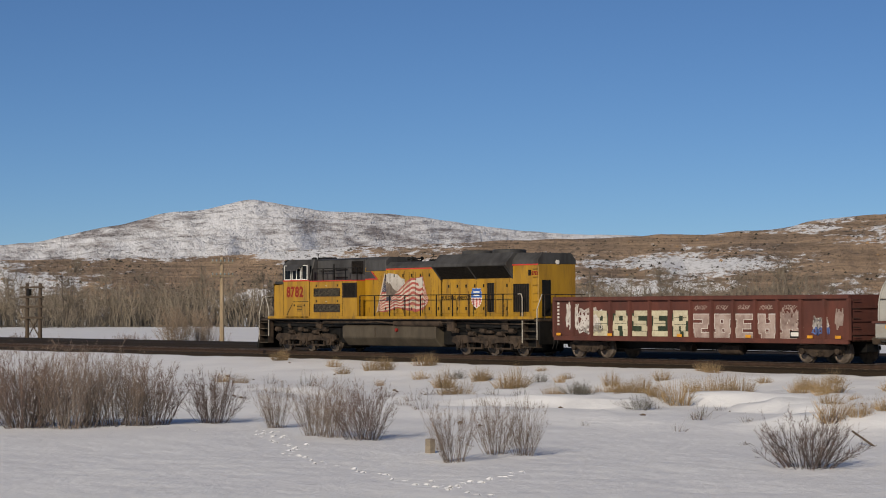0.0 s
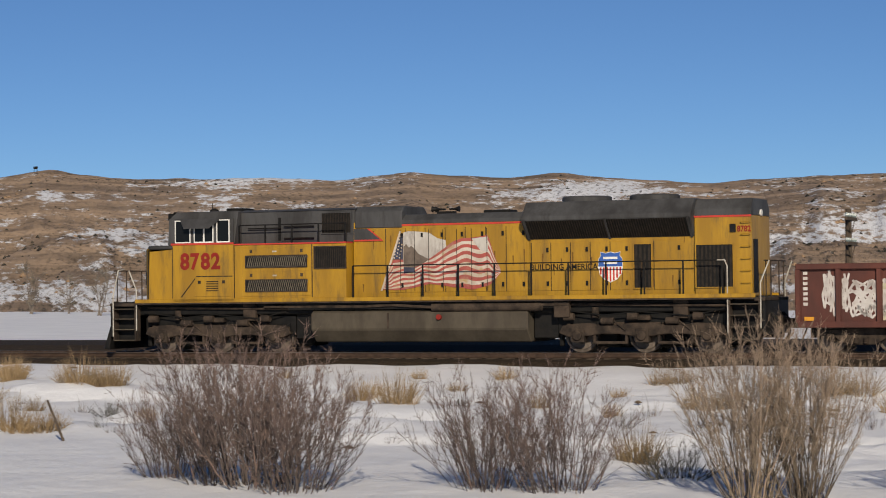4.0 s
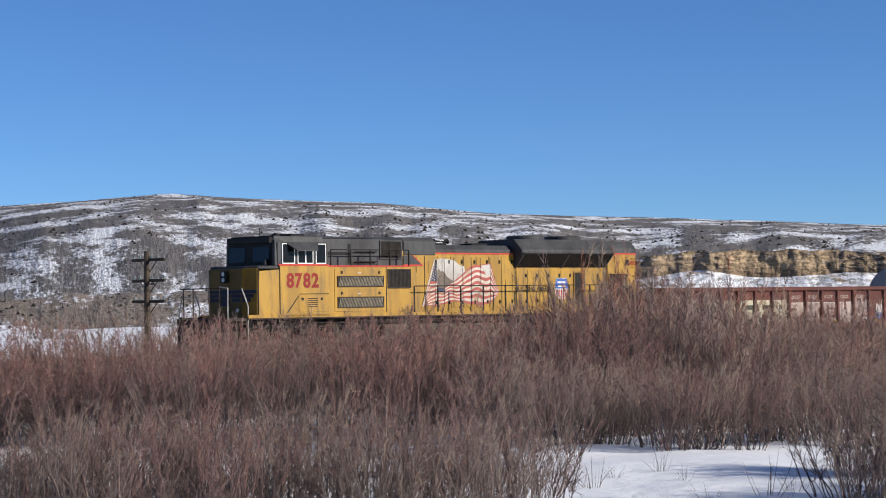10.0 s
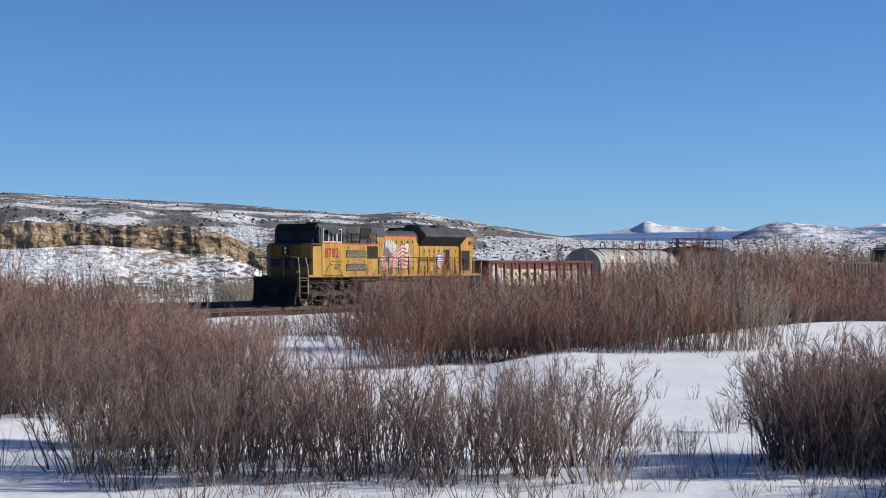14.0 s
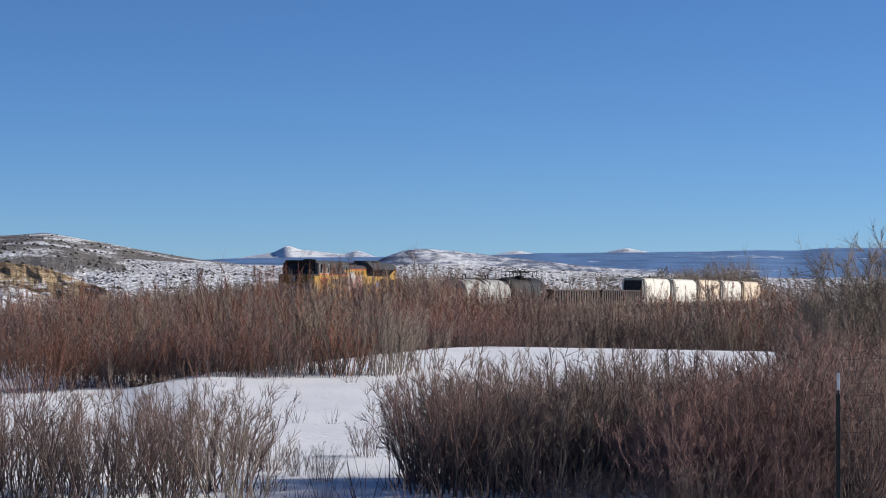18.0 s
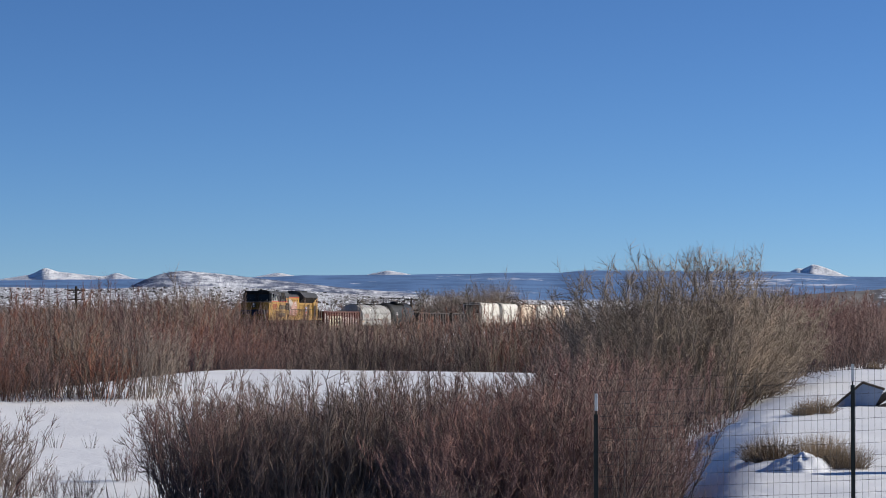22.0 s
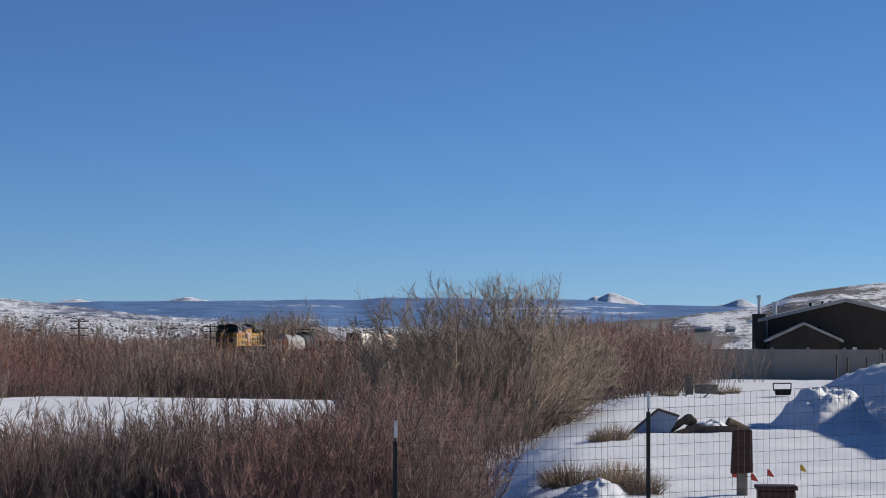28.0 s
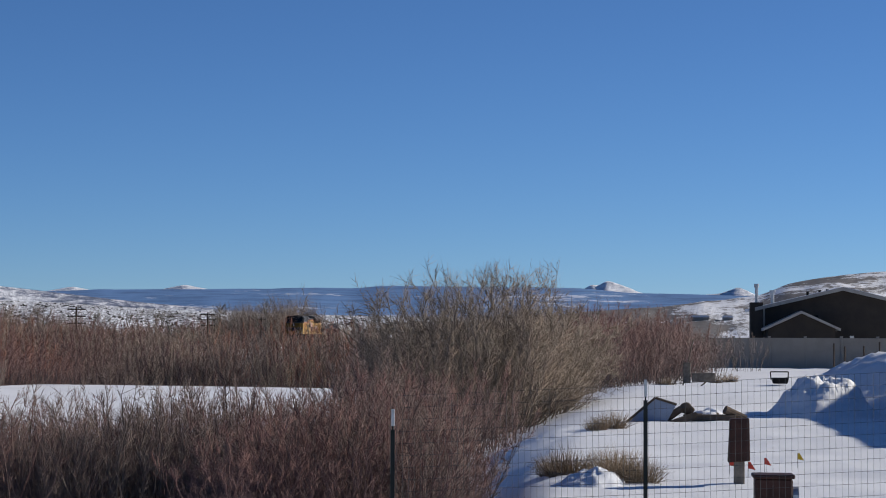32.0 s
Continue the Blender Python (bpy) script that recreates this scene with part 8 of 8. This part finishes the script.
M_ROOF_SNOW = plain("snow_on_roof", (0.75, 0.76, 0.79), (0.66, 0.67, 0.71), 1.0, 0.7, 0, 0.3)
M_BROWN_BOX = plain("rusty_brown_sheet", (0.075, 0.035, 0.026), (0.045, 0.024, 0.019), 5, 0.6, 0, 0.15)
M_FLAG_PIN = plain("red_marker_plastic", (0.6, 0.05, 0.02), (0.5, 0.04, 0.02), 5, 0.4)
M_FLAG_PIN_Y = plain("yellow_marker_plastic", (0.65, 0.42, 0.02), (0.55, 0.35, 0.02), 5, 0.4)
M_TARP = plain("blue_grey_sheet", (0.16, 0.20, 0.28), (0.11, 0.14, 0.20), 2, 0.5)
# blue of the sheet's shaded face is put into its base colour
M_SHEET = plain("shade_blue_sheet", (0.27, 0.33, 0.44), (0.21, 0.26, 0.35), 2, 0.6)
M_OLD_LOG = plain("brown_old_log", (0.17, 0.125, 0.09), (0.09, 0.067, 0.05), 4, 0.9, 0, 0.6, (0.05, 0.038, 0.03), 0.5)


def wire_fence():
    posts = ((17.4, 1.97, 1.39), (17.5, -0.12, 1.645))
    for x, y, top in posts:
        p = thing("fence_post", "dark steel fence post with a bare metal tip", "fence post", "yard fence posts", "", (x, y, float(ground_z(x, y)) - 0.3))
        h = top - p.matrix_basis.translation.z
        part("post", box(B(), -0.018, 0.018, -0.006, 0.006, 0, h - 0.14), M_TPOST, p)
        part("rib", box(B(), -0.02, -0.012, -0.017, 0.017, 0, h - 0.17), M_TPOST, p)
        part("tip", box(B(), -0.014, 0.012, -0.012, 0.012, h - 0.14, h), M_ALU, p)
    fence = thing("wire_fence", "welded wire mesh fence across the yard", "fence", "", "", (17.45, 0, 0))
    bm, bm2 = B(), B()

    def top_at(y):
        return 1.60 + (0.12 * (y + 0.12) / -2.0 if y < -0.12 else -0.10 * (y + 0.12) / 2.0)
    y = 2.0
    while y > -3.4:
        t = top_at(y)
        rod(bm, (0.03, y, t - 1.2), (0.03, y, t), 0.0013, 0.0013, 3)
        y -= 0.051
    for k in range(13):
        for ya, yb in ((2.0, -0.12), (-0.12, -3.4)):
            rod(bm2, (0.034, ya, top_at(ya) - k * 0.1), (0.034, yb, top_at(yb) - k * 0.1), 0.0016, 0.0016, 3)
    tagged(part("upright_wire", bm, M_WIRE, fence), kind="stuff")
    tagged(part("line_wire", bm2, M_WIRE, fence), kind="stuff")


wire_fence()


def vinyl_fence():
    f = thing("privacy_fence", "tan vinyl privacy fence panels", "fence", "", "", (131.0, 0, -0.25))
    y = -4.1
    for k in range(9):
        part("fence_post", box(B(), -0.07, 0.07, y - 0.07, y + 0.07, 0, 2.06), M_VINYL, f, "", 0.01)
        part("post_cap", prism(B(), [(-0.09, 2.06), (0.09, 2.06), (0.0, 2.13)], "y", y - 0.09, y + 0.09), M_VINYL, f)
        if k < 8:
            part("panel", box(B(), -0.02, 0.02, y - 2.13, y - 0.07, 0.08, 1.98), M_VINYL, f)
            part("top_rail", box(B(), -0.04, 0.04, y - 2.13, y - 0.07, 1.9, 2.02), M_VINYL, f)
        y -= 2.2


vinyl_fence()


def build_house():
    h = thing("house", "dark brown house with a low snow-edged gable roof", "house", "", "", (141.5, -14.0, -0.2))
    gable = [(-5.2, 0), (-5.2, 3.95), (0, 5.15), (5.2, 3.95), (5.2, 0)]
    part("wall", prism(B(), gable, "x", 0, 12), M_SIDING, h, "dark brown siding")
    for s in (-1, 1):
        slab = [(s * 5.75, 3.78), (s * 5.75, 3.98), (0, 5.36), (0, 5.14)]
        part("roof", prism(B(), slab, "x", -0.5, 12.5), M_ROOF_SNOW, h, "snow-covered roof slope")
        part("fascia", prism(B(), [(s * 5.78, 3.74), (s * 5.78, 3.96), (0, 5.33), (0, 5.10)], "x", -0.56, -0.5), M_TRIM, h)
    part("corner_trim", box(B(), -0.05, 0.06, 5.1, 5.25, 0, 3.95), M_TRIM, h)
    part("chimney_chase", box(B(), -0.5, 0.6, 5.25, 6.1, 0, 4.3), M_SIDING, h, "dark chimney chase", 0.02)
    part("flue", rod(B(), (0.1, 5.65, 4.3), (0.1, 5.65, 5.3), 0.11, 0.11, 12), M_ALU, h, "bright metal flue")
    part("flue_cap", rod(B(), (0.1, 5.65, 5.3), (0.1, 5.65, 5.55), 0.17, 0.17, 12), M_ALU, h)
    part("roof_vent", rod(B(), (1.6, 4.5, 4.1), (1.6, 4.5, 5.0), 0.12, 0.12, 12), M_ALU, h)
    part("vent_cap", rod(B(), (1.6, 4.5, 5.0), (1.6, 4.5, 5.15), 0.2, 0.2, 12), M_ALU, h)
    for y in (1.4, 2.2, 0.9):
        part("roof_pipe", rod(B(), (1.0, y, 4.6), (1.0, y, 5.3 - 0.1 * y), 0.09), M_BLACK, h)
    part("window", box(B(), -0.03, 0.02, 1.6, 2.2, 3.2, 3.45), M_GLASS, h)
    part("wall_lamp", box(B(), -3.35, -3.2, -0.4, -0.15, 1.7, 2.1), M_WHITE, h)
    porch = [(0.75, 0), (0.75, 2.55), (2.95, 3.55), (5.1, 2.55), (5.1, 0)]
    part("porch", prism(B(), porch, "x", -3.2, 0), M_SIDING, h, "small gabled dark brown porch")
    for ys in ((0.45, 2.95), (5.4, 2.95)):
        part("porch_roof", prism(B(), [(ys[0], 2.42), (ys[0], 2.58), (ys[1], 3.72), (ys[1], 3.55)], "x", -3.5, 0), M_TRIM, h)


build_house()
# the neighbour's house beside the viewpoint, whose shadow lies across the yard
nb = thing("neighbour_house", "plain brown house beside the yard", "house", "", "", (50.0, -14.6, 0.0))
part("wall", box(B(), -7, 7, -3.5, 3.5, -0.2, 3.4), M_SIDING, nb)
part("roof", prism(B(), [(-4.0, 3.3), (4.0, 3.3), (0, 5.6)], "x", -7.5, 7.5), M_ROOF_SNOW, nb)
part("wing", box(B(), -21.5, -11, -1.5, 3.5, -0.2, 2.6), M_SIDING, nb)
part("wing_roof", prism(B(), [(-2.0, 2.5), (4.0, 2.5), (1, 4.3)], "x", -22, -10.5), M_ROOF_SNOW, nb)


def mound(x, y, rx, ry, h, seed, rough=0.5, grain=2.2):
    n, k = 64, 26
    a = np.linspace(0, 2 * np.pi, n, endpoint=False)
    pts = []
    for i in range(k):
        u = i / (k - 1)
        rr = 1.0 - u + 1e-3
        px, py = x + rx * rr * np.cos(a), y + ry * rr * np.sin(a)
        lump = rough * (fbm(px * grain, py * grain, 5, seed) - 0.5)
        pts.append(np.stack([px, py, ground_z(px, py) - 0.12 + h * (0.5 - 0.5 * np.cos(np.pi * min(1.0, 1.2 * u))) * (1 + lump)], -1))
    me = mesh_from("snow_mound", np.concatenate(pts), grid_faces(k, n, True), M_SNOW)
    return tagged(new("snow_mound", me), "ploughed snow heap with dirty lumps", "snow heap", "snow heaps", "structure")


mound(53, -4.75, 4.0, 1.75, 0.95, 1, 0.9, 3.4)
mound(48.8, -1.75, 1.0, 0.8, 0.34, 4, 1.2)
mound(60, -8.2, 10.0, 4.4, 1.6, 3, 0.3)
mound(28.0, 0.50, 1.2, 0.72, 0.30, 5, 0.8, 4.4)
mound(31.5, 1.3, 3.5, 1.3, 0.14, 6, 0.4)
mound(44.0, 2.1, 6.0, 1.9, 0.2, 7, 0.5)
mound(100, -12.0, 12, 4.0, 1.1, 2)


def yard_things():
    z = 0.05
    # utility pedestal and meter box
    ped = thing("utility_pedestal", "rusty brown sheet-metal cover on a wooden post", "pedestal", "", "", (28.0, -1.42, float(ground_z(28, -1.42)) - 0.1))
    part("post", box(B(), -0.05, 0.05, -0.07, 0.07, 0, 0.85), M_DRIFTWOOD, ped, "", 0.01)
    part("cover", prism(B(), [(-0.14, 0.40), (0.15, 0.38), (0.12, 0.95), (-0.13, 0.96)], "x", -0.1, 0.1), M_BROWN_BOX, ped, "", 0.01)
    box_ = thing("meter_box", "brown metal meter box with a round glass dial", "meter box", "", "", (20.6, -1.36, float(ground_z(20.6, -1.36)) - 0.05))
    part("cabinet", box(B(), -0.15, 0.15, -0.19, 0.17, 0, 0.56), M_BROWN_BOX, box_, "", 0.015)
    part("lid", box(B(), -0.18, 0.18, -0.21, 0.19, 0.56, 0.60), M_BROWN_BOX, box_, "", 0.01)
    part("dial", rod(B(), (-0.02, -0.19, 0.38), (-0.02, -0.25, 0.38), 0.1, 0.1, 18), M_ALU, box_, "round meter dial")
    cap = thing("valve_cap", "green plastic valve cap in the snow", "valve cap", "", "", (19.6, -0.86, float(ground_z(19.6, -0.86)) - 0.02))
    part("cap", lathe(B(), [(0, 0.1), (0.25, 0.1), (0.29, 0.06)], "z", (0, 0, 0), 16), M_TARP, cap)
    for x, y, m in ((29.1, -1.6, M_FLAG_PIN), (30.4, -1.9, M_FLAG_PIN), (30.3, -1.4, M_FLAG_PIN), (32.1, -2.5, M_FLAG_PIN_Y)):
        f = thing("marker_flag", "small plastic utility marker flag on a wire", "marker flag", "marker flags", "", (x, y, float(ground_z(x, y))))
        part("wire", rod(B(), (0, 0, -0.05), (0, 0, 0.22), 0.003, 0.003, 4), M_WIRE, f)
        part("pennant", prism(B(), [(0.0, 0.13), (-0.1, 0.11), (-0.03, 0.22), (0.0, 0.22)], "x", -0.002, 0.002), m, f)
    # heap of old wood, a sheet and a boulder
    hx, hz = 48.0, float(ground_z(48, -1.2)) - 0.06
    o = thing("leaning_sheet", "sheet leaning in the snow, shade blue in its colour, with a dark edge", "sheet", "", "", (hx, 0, hz))
    part("sheet", prism(B(), [(0.14, 0.0), (-0.55, 0.58), (-1.02, 0.44), (-0.78, 0.0)], "x", -0.03, 0.03), M_SHEET, o)
    part("edge", pipe(B(), [(-0.05, 0.16, 0.0), (-0.05, -0.55, 0.6), (-0.05, -1.03, 0.45)], 0.03), M_POLE_DARK, o)
    for k, (a, b, r, dx) in enumerate((((-0.62, 0.02), (-1.28, 0.42), 0.10, 0.1), ((-0.9, 0.02), (-1.5, 0.22), 0.09, -0.1), ((-1.2, 0.14), (-2.0, 0.2), 0.08, 0.3), ((-2.12, 0.34), (-2.6, 0.12), 0.10, 0.2))):
        o = thing("log", "weathered brown log lying on the heap", "log", "logs on the heap", "", (hx + dx, 0, hz))
        bm = rod(B(), (0, *a), (0.25, *b), r, r * 0.8, 10)
        for v in bm.verts:
            v.co += Vector((noise.noise(v.co * 7), noise.noise(v.co * 5 + Vector((3, 0, 0))), noise.noise(v.co * 6))) * 0.03
        part("log", bm, M_OLD_LOG, o, "", 0.01)
    o = thing("plank", "thick old plank half under snow", "plank", "", "", (hx + 0.2, -1.85, hz + 0.02), 4)
    part("plank", box(B(), -0.1, 0.12, -0.52, 0.5, 0.06, 0.2), M_OLD_LOG, o, "", 0.02)
    o = thing("boulder", "brown boulder on a heap of old wood", "boulder", "", "", (hx + 0.3, -1.28, hz + 0.36))
    bm = B()
    bmesh.ops.create_icosphere(bm, subdivisions=3, radius=0.17)
    for v in bm.verts:
        v.co *= 0.8 + 0.5 * noise.noise(v.co * 4.3)
        v.co.y *= 1.25
    part("boulder", bm, M_OLD_LOG, o, "", 0, True)
    cart = thing("yard_cart", "small cart with a black bent-tube handle", "cart", "", "", (83.0, -5.8, float(ground_z(83, -5.8))))
    part("tub", prism(B(), [(-0.28, 0.05), (0.28, 0.05), (0.33, 0.28), (-0.33, 0.28)], "x", -0.25, 0.25), M_BLACK, cart, "", 0.03)
    part("handle", pipe(B(), [(0.3, -0.33, 0.2), (0.4, -0.35, 0.5), (0.4, 0.35, 0.5), (0.3, 0.33, 0.2)], 0.024), M_BLACK, cart)
    stand = thing("sawhorse", "grey weathered wooden stand with a box", "stand", "", "", (82.0, -2.3, float(ground_z(82, -2.3))))
    part("shelf", box(B(), -0.2, 0.2, -0.95, -0.05, 0.15, 0.5), M_DRIFTWOOD, stand, "", 0.02)
    part("upright", box(B(), -0.1, 0.1, 0.0, 0.3, 0.1, 0.9), M_DRIFTWOOD, stand, "", 0.02)
    for a, b in (((0.7, 0.5), (0.1, 0.15)), ((0.3, 1.5), (-0.1, 0.9)), ((-0.4, 0.1), (-0.9, 1.3))):
        part("stick", rod(B(), (0, a[0], 0.0), (0, b[0], a[1] + 0.3), 0.03, 0.02, 6), M_DRIFTWOOD, stand)
    for i, (y, h) in enumerate(((-11.2, 1.5), (-11.6, 1.35), (-12.4, 1.4), (-13.7, 1.6), (-14.0, 1.3), (-15.3, 1.6), (-16.5, 1.9))):
        p = thing("stake", "dark upright stake in the snow", "stake", "stakes by the fence", "", (118 - 2 * (i % 3), y, -0.3))
        part("stake", rod(B(), (0, 0, 0), (0, 0, h + 0.3), 0.05, 0.05, 6), M_POLE_DARK, p)
    # far farm buildings
    for az, r, w, name, label in ((91.85, 900, 7.5, "barn", "far pale metal barn"), (92.6, 900, 4.0, "shed", "far grey shed by the fence")):
        x, y = polar(az, r)
        b = thing(name, label, "farm building", "far farm buildings", "", (x, y, 7.4))
        part("wall", box(B(), -4, 4, -w / 2, w / 2, -1.2, 1.5), M_VINYL, b)
        part("roof", prism(B(), [(-w / 2 - 0.3, 1.4), (w / 2 + 0.3, 1.4), (w / 2 - 0.2, 2.2), (-w / 2 + 0.2, 2.2)], "x", -4.3, 4.3), M_ROOF_SNOW, b)


yard_things()


# seconds and place of the locomotive's cab along the railway
RUN = ((0, -89.39), (2, -62.11), (4, -34.82), (6, -7.5), (8, 19.97), (10, 47.55), (12, 75.08), (13.5, 95.7), (15, 116.3), (16, 129.9), (18, 156.7), (20, 183.3), (22, 210.3),
       (24, 237.8), (26, 265.6), (28, 294.0), (30, 321.9), (31, 335.6), (32, 349.2))


def motions():
    for thing, ahead in TRAIN:
        rows = []
        for t, s in RUN:
            x = s + ahead
            y, y2 = float(track_y(x)), float(track_y(x + 1))
            rows.append((t, pose(x, y, 0, 0, 0, math.degrees(math.atan2(y2 - y, 1)))))
        walk(thing, rows)
    # the locomotive's wheels roll under it
    times = [k / 30 for k in range(961)]
    gone = np.interp(times, [r[0] for r in RUN], [r[1] for r in RUN])
    for wheel in WHEELS:
        rest = wheel.matrix_basis.copy()
        way = 1 if rest.col[1][1] > 0 else -1
        walk(wheel, [(t, rest @ pose(0, 0, 0, 0, way * math.degrees(d / 0.54), 0)) for t, d in zip(times, gone - gone[0])])


motions()
